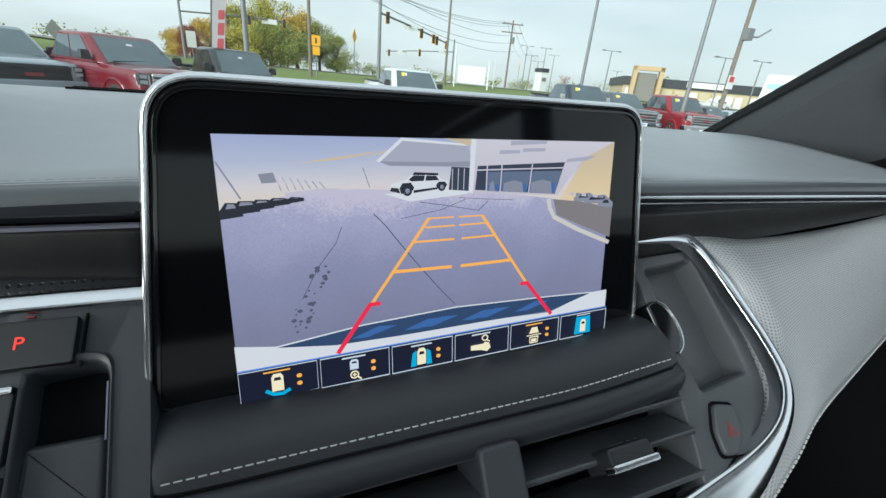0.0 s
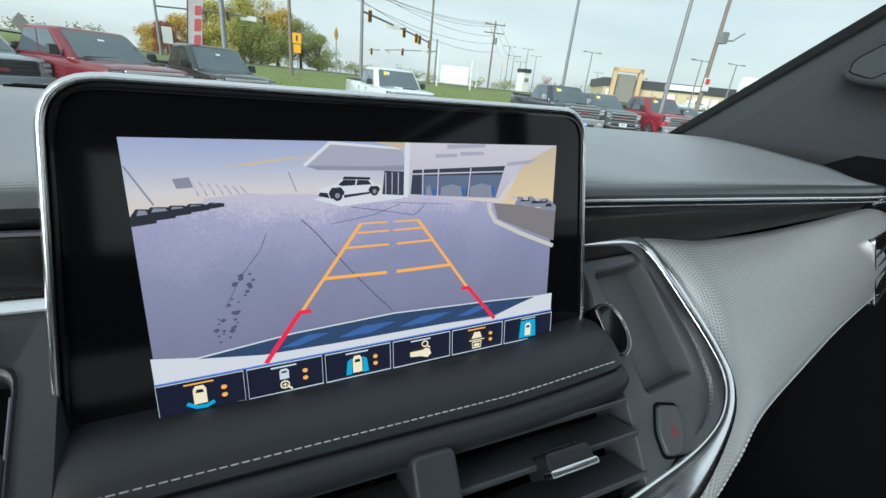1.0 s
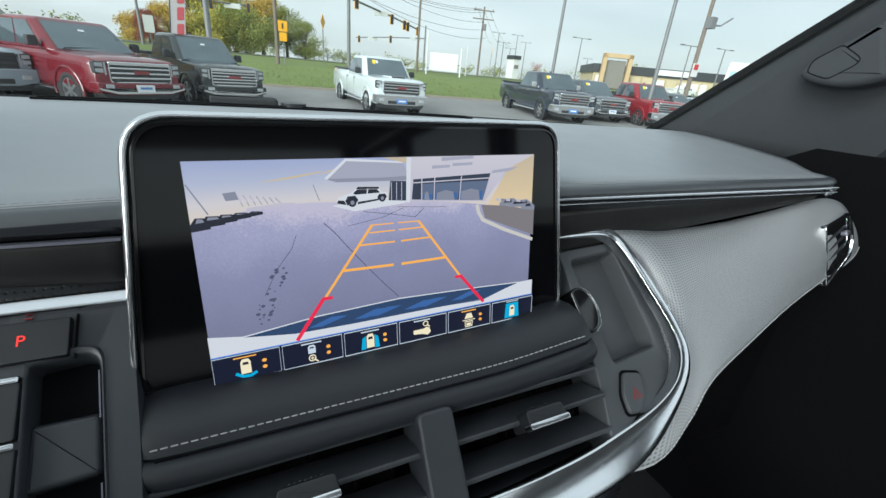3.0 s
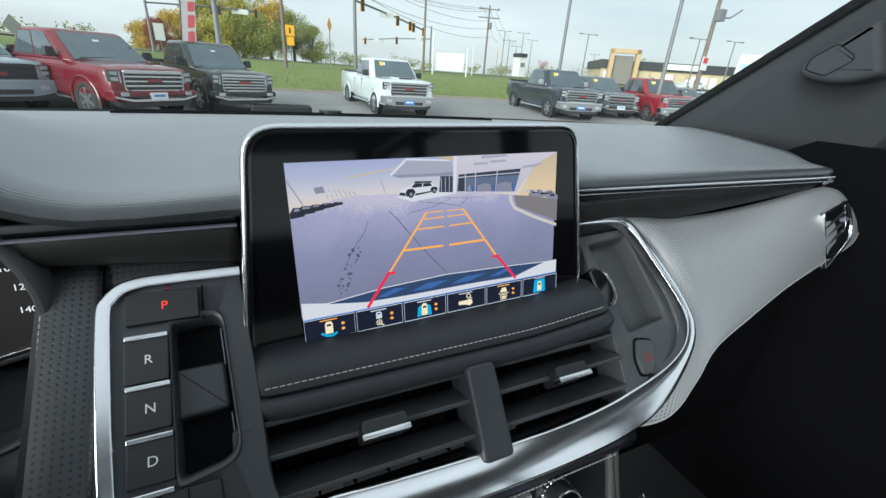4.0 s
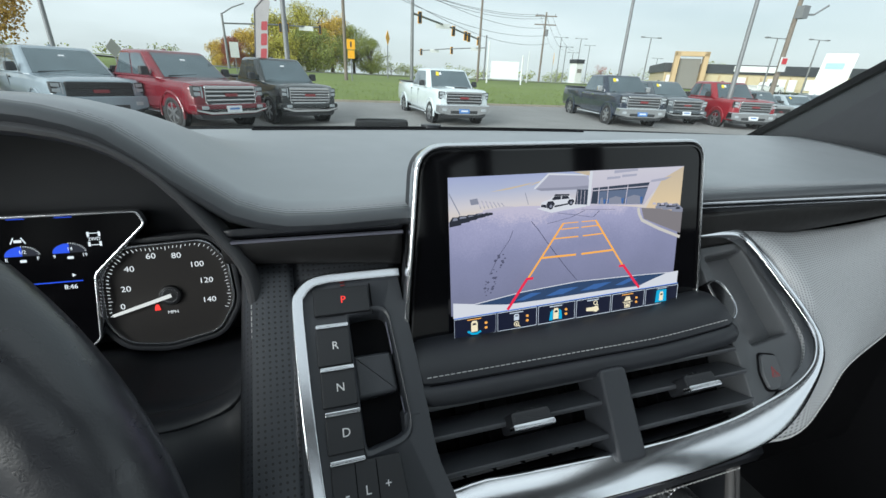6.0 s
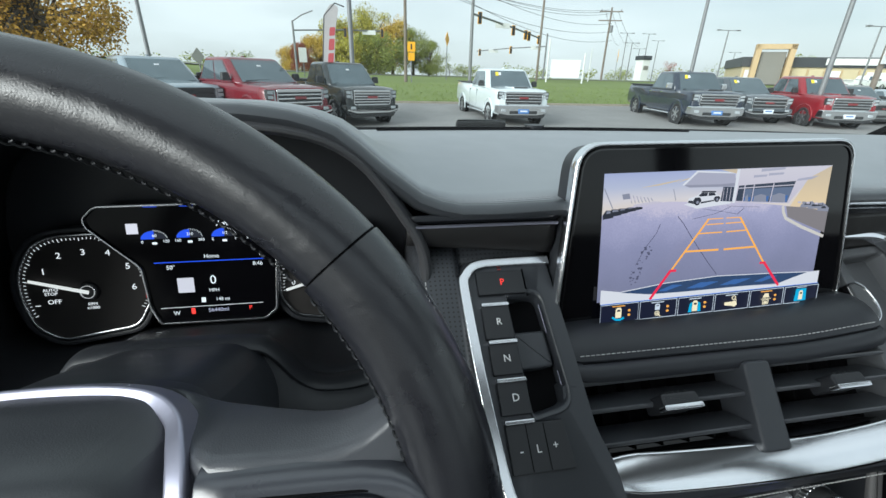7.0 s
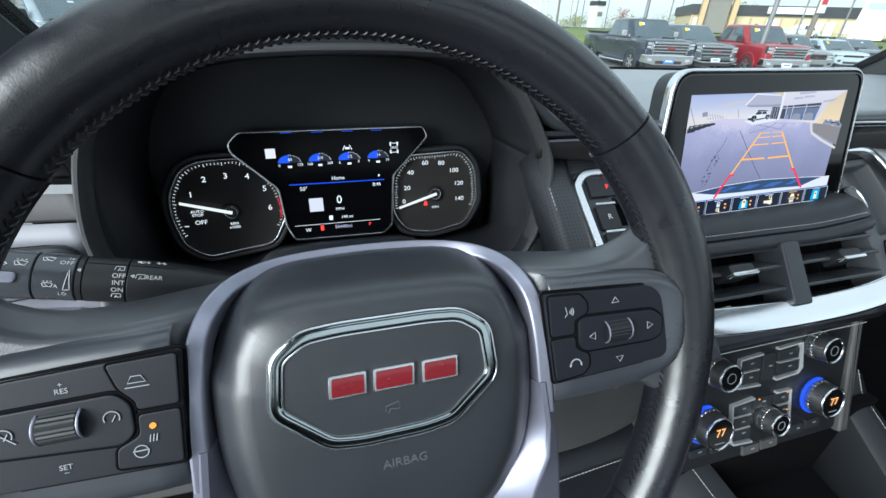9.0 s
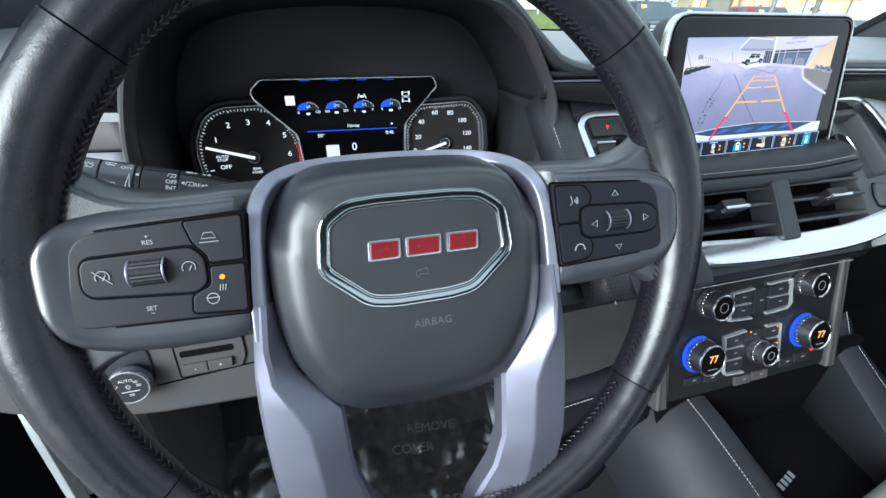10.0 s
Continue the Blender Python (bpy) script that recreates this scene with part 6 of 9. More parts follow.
# spoke pads with switches
for sx in (-1, 1):
    rows = []
    for x, yb, yt, w in ((0.0885, -0.0280, 0.0450, 0.0090), (0.0892, -0.0280, 0.0450, 0.0098), (0.100, -0.0285, 0.0445, 0.0098), (0.125, -0.0285, 0.0440, 0.0098), (0.145, -0.0268, 0.0430, 0.0100), (0.156, -0.0240, 0.0412, 0.0110), (0.162, -0.0208, 0.0390, 0.0128), (0.1665, -0.0165, 0.0360, 0.0144), (0.170, -0.0105, 0.0320, 0.0146), (0.1725, -0.0035, 0.0265, 0.0134), (0.1738, 0.003, 0.021, 0.0110), (0.1742, 0.006, 0.018, 0.0050)):
        k = min(1.0, (yt - yb) / 0.03)
        rows.append([(sx * x, y, v) for y, v in ((yb, w - 0.018), (yb, w - 0.009 * k), (yb + 0.0012 * k, w - 0.0045 * k), (yb + 0.0035 * k, w - 0.0016 * k), (yb + 0.0070 * k, w), (yb + 0.011 * k, w + 0.0002), ((yb + yt) / 2, w + 0.0002), (yt - 0.011 * k, w + 0.0002), (yt - 0.0070 * k, w), (yt - 0.0035 * k, w - 0.0016 * k), (yt - 0.0012 * k, w - 0.0045 * k), (yt, w - 0.009 * k), (yt, w - 0.018))])
    sp = part("side_spoke", grid(rows[::sx]), M_SPOKE, wh, "black satin plastic side spoke", angle=60)
    PL = rnd([(-0.0835, 0.0365), (-0.150, 0.0330), (-0.1575, 0.027), (-0.1620, -0.006), (-0.1580, -0.0105), (-0.0880, -0.0130)], [0.002, 0.006, 0.005, 0.004, 0.005, 0.002])
    pl = part("switch_panel", solid([(x * -sx, y) for x, y in PL], 0.006, 0.0125, 0.001), M_SWITCH, sp, "black switch panel")
    part("panel_gap", sweep([(x * -sx, y, 0.0098) for x, y in inset(PL, -0.0007)], ell(0.0008, 0.0006, 6), True), M_VOID, sp)
    RO = rnd([(-0.1515, 0.0215), (-0.1085, 0.0225), (-0.1035, 0.017), (-0.1035, 0.0045), (-0.1085, 0.0005), (-0.1515, 0.0040), (-0.1545, 0.008), (-0.1540, 0.0185)], 0.003) if sx < 0 else rnd([(0.1025, 0.0195), (0.1065, 0.0215), (0.150, 0.0195), (0.1565, 0.0145), (0.1560, 0.0045), (0.150, 0.0020), (0.1065, 0.0025), (0.1025, 0.0060)], 0.003)
    part("rocker_gap", sweep([(x, y, 0.0126) for x, y in inset(RO, -0.0006)], ell(0.0007, 0.0005, 6), True), M_VOID, pl)
    rk = part("rocker", solid(RO, 0.010, 0.0142, 0.0010), M_SWITCH, pl)
    cx, cy = (-0.1275, 0.0130) if sx < 0 else (0.1260, 0.0112)
    sl = (cx - 0.0072, cx + 0.0072)
    bm = bmesh.new()
    rings = []
    for x in (sl[0] + 0.001, sl[1] - 0.001):
        rings.append([(x, cy + (0.0062 + (0.0004 if j % 2 else 0)) * math.cos(2 * math.pi * j / 44), 0.0118 + (0.0062 + (0.0004 if j % 2 else 0)) * math.sin(2 * math.pi * j / 44)) for j in range(44)])
    stack(bm, rings)
    sc = part("scroll_wheel", bm, M_BTN, rk, "ribbed black thumb wheel")
    for x in sl:
        part("bright_end", sweep([(x, cy + 0.0064 * math.cos(a), 0.0118 + 0.0064 * math.sin(a)) for a in [math.pi * i / 10 for i in range(11)]], ell(0.0004, 0.0005, 6), normal=(1, 0, 0)), M_SILVER, sc)


def mark(nm, pts, wd, parent, mtl=M_MARK, w=0.0145, closed=False):
    return part(nm, sweep([(x, y, w) for x, y in pts], rect(0, 0, wd, 0.0003), closed), mtl, parent, smooth=False)


panels = [o for o in wh.children_recursive if o.name.startswith("switch_panel")]
pL = [o for o in panels if sum(v.co.x for v in o.data.vertices) < 0][0]
pR = [o for o in panels if o is not pL][0]
text("marking", "RES", 0.0030, -0.1262, 0.0265, 0.0127, M_MARK, pL)
text("marking", "+", 0.0030, -0.1262, 0.0292, 0.0127, M_MARK, pL)
text("marking", "SET", 0.0030, -0.1292, -0.0045, 0.0127, M_MARK, pL)
text("marking", "_", 0.0030, -0.1292, -0.0056, 0.0127, M_MARK, pL)
B1 = rnd([(-0.1105, 0.0345), (-0.0850, 0.0355), (-0.0865, 0.0140), (-0.1020, 0.0140), (-0.1020, 0.0175), (-0.1075, 0.0240)], 0.002)
B2 = rnd([(-0.1020, 0.0120), (-0.0865, 0.0120), (-0.0880, -0.0115), (-0.1120, -0.0095), (-0.1110, -0.0010), (-0.1025, 0.0030)], 0.002)
for o in (B1, B2):
    part("push_button", solid(o, 0.010, 0.0138, 0.0008), M_SWITCH, pL)
    part("button_line", sweep([(x, y, 0.0129) for x, y in inset(o, -0.0006)], ell(0.0005, 0.0004, 5), True), M_VOID, pL)
mark("car_symbol", [(-0.1035, 0.0258), (-0.1020, 0.0285), (-0.0985, 0.0285), (-0.0970, 0.0258)], 0.00034, pL, w=0.0141, closed=True)
mark("car_symbol", [(-0.1045, 0.0240), (-0.0960, 0.0240)], 0.00034, pL, w=0.0141)
part("amber_lamp", solid(circle(-0.0972, 0.0066, 0.0012, 12), 0.0125, 0.0143), G_AMBER, pL, "lit amber lamp")
mark("wheel_symbol", circle(-0.1025, -0.0034, 0.0026, 16), 0.00038, pL, w=0.0141, closed=True)
mark("wheel_symbol", [(-0.1055, -0.0030), (-0.0995, -0.0030)], 0.0004, pL, w=0.0141)
for k in range(3):
    mark("wheel_symbol", [(-0.0990 + 0.0012 * k, 0.0000), (-0.0984 + 0.0012 * k, 0.0030)], 0.0004, pL, w=0.0141)
for x in (-0.1455, -0.1105):
    mark("cruise_symbol", circle(x, 0.0130, 0.0028, 12, -30, 210), 0.00034, pL, w=0.0146)
    mark("cruise_symbol", [(x, 0.0115), (x + 0.0015, 0.0140)], 0.00034, pL, w=0.0146)
mark("cruise_symbol", [(-0.1490, 0.0160), (-0.1420, 0.0095)], 0.00034, pL, w=0.0146)
for x, y, a in ((0.1106, 0.0104, 180), (0.1470, 0.0112, 0)):
    mark("arrow", [(x + 0.0022 * math.cos(radians(a + d)), y + 0.0026 * math.sin(radians(a + d))) for d in (0, 130, 230)], 0.0004, pR, w=0.0146, closed=True)
for x, y, a in ((0.1265, 0.0275, 90), (0.1285, -0.0055, 270)):
    mark("arrow", [(x + 0.0026 * math.cos(radians(a + d)), y + 0.0020 * math.sin(radians(a + d))) for d in (0, 120, 240)], 0.0004, pR, w=0.0128, closed=True)
B3 = rnd([(0.0855, 0.0350), (0.1040, 0.0340), (0.1085, 0.0290), (0.1085, 0.0235), (0.1005, 0.0205), (0.1005, 0.0130), (0.0865, 0.0130)], 0.002)
B4 = rnd([(0.0865, 0.0115), (0.1005, 0.0115), (0.1010, 0.0045), (0.1085, 0.0005), (0.1090, -0.0060), (0.1050, -0.0100), (0.0885, -0.0115)], 0.002)
for o in (B3, B4):
    part("push_button", solid(o, 0.010, 0.0136, 0.0008), M_SWITCH, pR)
    part("button_line", sweep([(x, y, 0.0128) for x, y in inset(o, -0.0006)], ell(0.0004, 0.0003, 5), True), M_VOID, pR)
for k in range(3):
    mark("voice_symbol", circle(0.0965, 0.0255, 0.0012 + 0.0010 * k, 6, -40, 40), 0.0004, pR, w=0.0139)
mark("voice_symbol", [(0.0945, 0.0230), (0.0960, 0.0245), (0.0950, 0.0285)], 0.00034, pR, w=0.0139)
mark("phone_symbol", circle(0.1000, -0.0040, 0.0032, 8, 20, 160), 0.0006, pR, w=0.0139)
for s in (-1, 1):
    mark("phone_symbol", [(0.1000 + s * 0.0030, -0.0030), (0.1000 + s * 0.0034, -0.0046)], 0.0008, pR, w=0.0139)

# ---- steering column and stalk ----
col = thing("steering_column", WM, "black plastic steering column shroud", "steering column")
rings = []
for w, a, b, y0 in ((-0.025, 0.062, 0.050, 0.0), (-0.05, 0.070, 0.054, 0.0), (-0.12, 0.074, 0.056, -0.002), (-0.20, 0.072, 0.056, -0.004), (-0.27, 0.066, 0.052, -0.006)):
    rings.append([(x, y + y0, w) for x, y in rnd([(-a, -b), (a, -b), (a, b * 0.45), (a * 0.72, b), (-a * 0.72, b), (-a, b * 0.45)], 0.02, 4)])
bm = bmesh.new()
stack(bm, rings)
part("shroud", bm, M_PLASTIC, col)
rings = []
for w, s in ((-0.03, 1.0), (-0.012, 0.86)):
    rings.append([(0.068 * s * math.cos(2 * math.pi * i / 28), -0.012 + 0.050 * s * math.sin(2 * math.pi * i / 28), w) for i in range(28)])
bm = bmesh.new()
stack(bm, rings)
part("hub_back", bm, M_DARK, col)

su = Vector((0.9556, 0.0932, -0.2797)).normalized()
sv = Vector((0.1618, 0.6270, 0.7620))
sv = (sv - su * sv.dot(su)).normalized()
STM = Matrix((su, sv, su.cross(sv))).transposed().to_4x4()
STM.translation = Vector((-0.5044, 0.1170, 1.5300))
stk = thing("wiper_stalk", STM, "black multi-function stalk with white wiper markings", "control stalk")
SR = 0.0136


def lathe(prof, n=32):
    bm = bmesh.new()
    stack(bm, [[(x, r * math.cos(2 * math.pi * i / n), r * math.sin(2 * math.pi * i / n)) for i in range(n)] for x, r in prof])
    return bm


def on_stalk(nm, pts, wd, parent, closed=False):
    """A printed line that follows the round of the stalk; y is the height above the middle line."""
    bm = bmesh.new()
    k = len(pts)
    line3 = []
    for i in range(k if closed else k - 1):
        (xa, ya), (xb, yb) = pts[i], pts[(i + 1) % k]
        line3 += [(xa + (xb - xa) * j / 4, ya + (yb - ya) * j / 4) for j in range(4)]
    if not closed:
        line3.append(pts[-1])
    q = [(x, (SR + 0.0002) * math.sin(y / SR), (SR + 0.0002) * math.cos(y / SR)) for x, y in line3]
    sweep(q, rect(0, 0, wd, 0.0002), closed, bm=bm)
    return part(nm, bm, M_STALKP, parent, smooth=False)


def stalk_word(s, size, x, y, parent):
    a = y / SR
    o = text("marking", s, size, 0, 0, 0, M_STALKP, parent)
    o.matrix_basis = pose(x, (SR + 0.0001) * math.sin(a), (SR + 0.0001) * math.cos(a), -math.degrees(a), 0, 0)


def wiper(x, y, s, parent, drops=False):
    on_stalk("wiper_symbol", [(x - 0.0028 * s, y + 0.0011 * s), (x, y + 0.0016 * s), (x + 0.0028 * s, y + 0.0011 * s), (x + 0.0019 * s, y - 0.0013 * s), (x, y - 0.0009 * s), (x - 0.0019 * s, y - 0.0013 * s)], 0.00035, parent, True)
    on_stalk("wiper_symbol", [(x - 0.0015 * s, y + 0.0008 * s), (x + 0.0004 * s, y - 0.0010 * s)], 0.00035, parent)
    if drops:
        for d in (-0.0018, 0.0, 0.0018):
            on_stalk("wiper_symbol", [(x + d * s - 0.0005 * s, y + 0.0025 * s), (x + d * s + 0.0005 * s, y + 0.0025 * s)], 0.00035, parent)


def boxed(x, y, s, parent):
    on_stalk("rear_wiper_symbol", [(x - 0.0024 * s, y - 0.0012 * s), (x - 0.0018 * s, y + 0.0013 * s), (x + 0.0022 * s, y + 0.0013 * s), (x + 0.0022 * s, y - 0.0012 * s), (x, y - 0.0012 * s)], 0.00035, parent)
    on_stalk("rear_wiper_symbol", [(x - 0.0008 * s, y - 0.0018 * s), (x + 0.0002 * s, y + 0.0002 * s)], 0.00035, parent)


M_STALKP = material("stalk_print", (0.58, 0.58, 0.60), 0.5, var=0.06, vscale=80)
arm = part("arm", lathe([(0.100, 0.0070), (0.075, 0.0080), (0.055, 0.0095), (0.040, 0.0115), (0.026, 0.0130), (0.012, SR), (0.0056, SR), (0.0050, SR - 0.0006), (0.0050, 0.010)]), M_BTN, stk)
rear_ring = part("rear_ring", lathe([(0.0047, 0.010), (0.0047, SR - 0.0006), (0.0042, SR), (-0.0150, SR), (-0.0155, SR - 0.0007), (-0.0155, 0.010)]), M_BTN, stk, "turning ring for the rear wiper")
part("gap_ring", lathe([(-0.0157, 0.010), (-0.0157, SR - 0.0008), (-0.0162, SR - 0.0003), (-0.0186, SR - 0.0003), (-0.0190, SR - 0.0008), (-0.0190, 0.010)]), M_BTN, stk)
front_ring = part("front_ring", lathe([(-0.0193, 0.010), (-0.0193, SR - 0.0006), (-0.0198, SR), (-0.0366, SR), (-0.0371, SR - 0.0007), (-0.0371, 0.010)]), M_SPOKE, stk, "turning ring for the front wipers")
knb = part("knob", lathe([(-0.0375, 0.010), (-0.0375, SR - 0.0006), (-0.0380, SR), (-0.048, SR), (-0.062, SR - 0.0006), (-0.074, 0.0115), (-0.080, 0.0075), (-0.082, 0.002)]), M_SPOKE, stk, "black end knob")
for x0, x1 in ((0.0046, -0.0154), (0.030, 0.0052)):
    part("parting_line", sweep([(x0, (SR + 0.0001) * math.sin(0.62), (SR + 0.0001) * math.cos(0.62)), (x1, (SR + 0.0001) * math.sin(0.62), (SR + 0.0001) * math.cos(0.62))], rect(0, 0, 0.0004, 0.0003)), M_VOID, rear_ring if x1 < 0 else arm, smooth=False)
stalk_word("REAR", 0.0037, 0.0184, 0.0010, arm)
stalk_word("OFF", 0.0038, 0.0012, 0.0010, rear_ring)
stalk_word("INT", 0.0038, 0.0013, -0.0031, rear_ring)
stalk_word("ON", 0.0038, 0.0010, -0.0074, rear_ring)
boxed(0.0010, 0.0058, 1.0, rear_ring)
boxed(0.0006, -0.0112, 1.0, rear_ring)
boxed(0.0116, 0.0013, 1.0, arm)
on_stalk("pointer", [(0.0070, 0.0014), (0.0084, 0.0006), (0.0084, 0.0022)], 0.0005, arm, True)
on_stalk("headlight_symbol", [(0.0105, 0.0122), (0.0085, 0.0122)], 0.0010, arm)
on_stalk("headlight_symbol", circle(0.0112, 0.0122, 0.0010, 8), 0.0004, arm, True)
for x in (0.0140, 0.0193, 0.0222):
    on_stalk("arrow", [(x - 0.0012, 0.0122), (x, 0.0134), (x, 0.0110), (x + 0.0012, 0.0122)], 0.0004, arm, True)
on_stalk("pointer", [(-0.0180, 0.0032), (-0.0168, 0.0024), (-0.0168, 0.0040)], 0.0005, stk, True)
stalk_word("1x", 0.0030, -0.0222, 0.0108, front_ring)
stalk_word("OFF", 0.0036, -0.0236, 0.0072, front_ring)
on_stalk("wedge_symbol", [(-0.0214, 0.0034), (-0.0206, -0.0086), (-0.0236, -0.0090)], 0.00035, front_ring, True)
stalk_word("LO", 0.0030, -0.0240, -0.0118, front_ring)
wiper(-0.0318, 0.0092, 1.0, front_ring)
wiper(-0.0302, -0.0062, 0.85, front_ring, True)
stalk_word("A", 0.0030, -0.0268, -0.0068, front_ring)
wiper(-0.0426, 0.0052, 1.0, knb, True)
on_stalk("arrow", [(-0.0497, 0.0056), (-0.0497, 0.0032), (-0.0478, 0.0044)], 0.0004, knb, True)
part("silver_key", solid(rect(-0.0490, -0.0030, 0.0125, 0.0062, 0.0028), 0.010, 0.0146, 0.0012), M_SILVER, stk, "satin silver end key")
lev = thing("column_trim", pose(-0.648, 0.205, 1.4475, 90, 3, -2), "satin silver trim bar below the side vent", "trim")
part("bar", solid(rnd([(-0.070, -0.014), (0.058, -0.013), (0.066, -0.002), (0.062, 0.0085), (-0.070, 0.010)], 0.003), -0.012, 0.006, 0.004, 4), M_SILVER, lev)

# ---- lower left switch panel ----
LPM = frame_m((-0.535, 0.100, 1.385), (0, 0.16, 0.987))
swp = thing("light_switch_panel", LPM, "grey plastic panel with rotary light switch", "switch panel")
part("panel", solid(rnd([(-0.14, -0.022), (-0.085, -0.044), (-0.03, -0.053), (0.16, -0.060), (0.16, 0.030), (0.03, 0.050), (-0.14, 0.056)], 0.012), -0.06, -0.012, 0.006, 3), M_GREYPL, swp, "grey grained plastic")
part("ridge", sweep([(-0.024, -0.0220, -0.0118), (0.05, -0.016, -0.0118), (0.15, -0.008, -0.0118)], rect(0, 0, 0.0012, 0.0010)), M_VOID, swp, "dark parting line")
part("switch_seat", solid(rnd([(-0.075, -0.024), (-0.030, -0.026), (-0.0225, -0.014), (-0.022, 0.010), (-0.030, 0.040), (-0.075, 0.040)], 0.006), -0.014, -0.0105, 0.001), M_DARK, swp)
kx, ky = -0.0375, -0.011
kn = part("rotary_knob", solid(circle(kx, ky, 0.0150, 48), -0.014, 0.0010, 0.001, 2), M_DARK, swp, "black rotary light knob")
bm = bmesh.new()
knurl = [(kx + (0.0156 if i % 2 else 0.0151) * math.cos(2 * math.pi * i / 96), ky + (0.0156 if i % 2 else 0.0151) * math.sin(2 * math.pi * i / 96)) for i in range(96)]
stack(bm, [[(x, y, w) for x, y in knurl] for w in (-0.0065, -0.0012)])
part("knurled_ring", bm, M_SILVER, kn, "knurled bright ring", smooth=False)
part("bright_ring", sweep([(x, y, 0.0002) for x, y in circle(kx, ky, 0.0145, 48)], rnd([(-0.0011, -0.002), (0.0011, -0.002), (0.0007, 0.0012), (-0.0007, 0.0012)], 0.0004, 2), True), M_CHROME, kn, "bright metal ring")
text("marking", "AUTO", 0.0036, kx - 0.0008, ky + 0.0068, 0.0011, M_WHITE, kn)
part("symbol", solid(rect(kx + 0.001, ky - 0.0036, 0.0125, 0.0006), 0.0008, 0.0013), M_WHITE, kn)
mark("off_symbol", circle(kx - 0.0083, ky + 0.0028, 0.0013, 10, 120, 420), 0.0003, kn, M_WHITE, 0.0012)
mark("sun_symbol", circle(kx, ky + 0.0010, 0.0012, 10), 0.0003, kn, M_WHITE, 0.0012, True)
for k in range(8):
    a = math.pi * k / 4
    mark("sun_symbol", [(kx + 0.0017 * math.cos(a), ky + 0.0010 + 0.0017 * math.sin(a)), (kx + 0.0023 * math.cos(a), ky + 0.0010 + 0.0023 * math.sin(a))], 0.0003, kn, M_WHITE, 0.0012)
for sx_, sy_ in ((0.0080, 0.0015), (0.0015, -0.0068), (0.0062, 0.0050)):
    mark("lamp_symbol", circle(kx + sx_, ky + sy_, 0.0011, 8, -90, 90), 0.0003, kn, M_WHITE, 0.0012, True)
    for d in (-0.0008, 0.0, 0.0008):
        mark("lamp_symbol", [(kx + sx_ - 0.0022, ky + sy_ + d), (kx + sx_ - 0.0006, ky + sy_ + d)], 0.00025, kn, M_WHITE, 0.0012)
DS = rnd([(-0.0045, -0.0185), (0.044, -0.0165), (0.0485, -0.006), (0.0485, 0.022), (-0.0045, 0.022)], 0.003)
rkp = part("dimmer_seat", solid(DS, -0.014, -0.0112, 0.0006), M_GREYPL, swp)
part("seat_gap", sweep([(x, y, -0.0112) for x, y in DS], rect(0, 0, 0.0010, 0.0008), True), M_VOID, rkp)
part("minus_key", solid(rnd([(-0.0010, -0.0150), (0.0178, -0.0150), (0.0178, -0.0055), (-0.0010, -0.0055)], 0.0012), -0.012, -0.0085, 0.0008), M_GREYPL, rkp)
part("plus_key", solid(rnd([(0.0184, -0.0150), (0.0368, -0.0140), (0.0380, -0.0050), (0.0184, -0.0055)], 0.0012), -0.012, -0.0085, 0.0008), M_GREYPL, rkp)
part("upper_slot", solid(rnd([(-0.0010, 0.0010), (0.040, 0.0010), (0.040, 0.0070), (-0.0010, 0.0070)], 0.002), -0.012, -0.0108, 0.0), M_VOID, rkp)
text("marking", "-", 0.005, 0.0085, -0.0103, -0.0083, M_WHITE, rkp)
text("marking", "+", 0.005, 0.0280, -0.0100, -0.0083, M_WHITE, rkp)
lv = thing("left_air_vent", pose(-0.615, 0.205, 1.498, 90, 0, 6), "black side air vent in a grey panel", "air vent")
# opening is a near-black slab that paints the shaded depth
part("opening", solid(rnd([(-0.05, -0.020), (0.040, -0.016), (0.044, 0.014), (-0.05, 0.018)], 0.012), -0.008, 0.006, 0.0), M_VOID, lv)
part("frame", sweep([(x, y, 0.006) for x, y in rnd([(-0.052, -0.022), (0.042, -0.018), (0.046, 0.016), (-0.052, 0.020)], 0.013)], ell(0.003, 0.004, 8), True), M_PLASTIC, lv)
for k in range(3):
    part("slat", solid(rect(-0.004, -0.010 + 0.010 * k, 0.084, 0.0016), 0.0, 0.0075), M_PLASTIC, lv)

# ---- climate controls ----
HM = frame_m((0.092, 0.0865, 1.33), (0, 0.313, 0.95))
HM = HM @ Matrix.Translation((-0.005, -0.006, 0))
hv = thing("climate_controls", HM, "black climate control panel with knurled knobs and orange read-outs", "climate panel")
part("panel", solid(rnd([(-0.124, -0.094), (0.134, -0.094), (0.140, 0.050), (-0.126, 0.058)], 0.006), -0.020, 0.0, 0.003), M_BTN, hv)


M_KNURL = material("knurled_dark_chrome", (0.60, 0.61, 0.63), 0.30, metal=1.0, var=0.1, vscale=60)
M_COLLAR = material("dark_collar_metal", (0.22, 0.225, 0.235), 0.30, metal=0.9, var=0.06, vscale=40)
M_OUTLINE = material("satin_outline", (0.66, 0.67, 0.70), 0.42, metal=0.5, var=0.04, vscale=40)


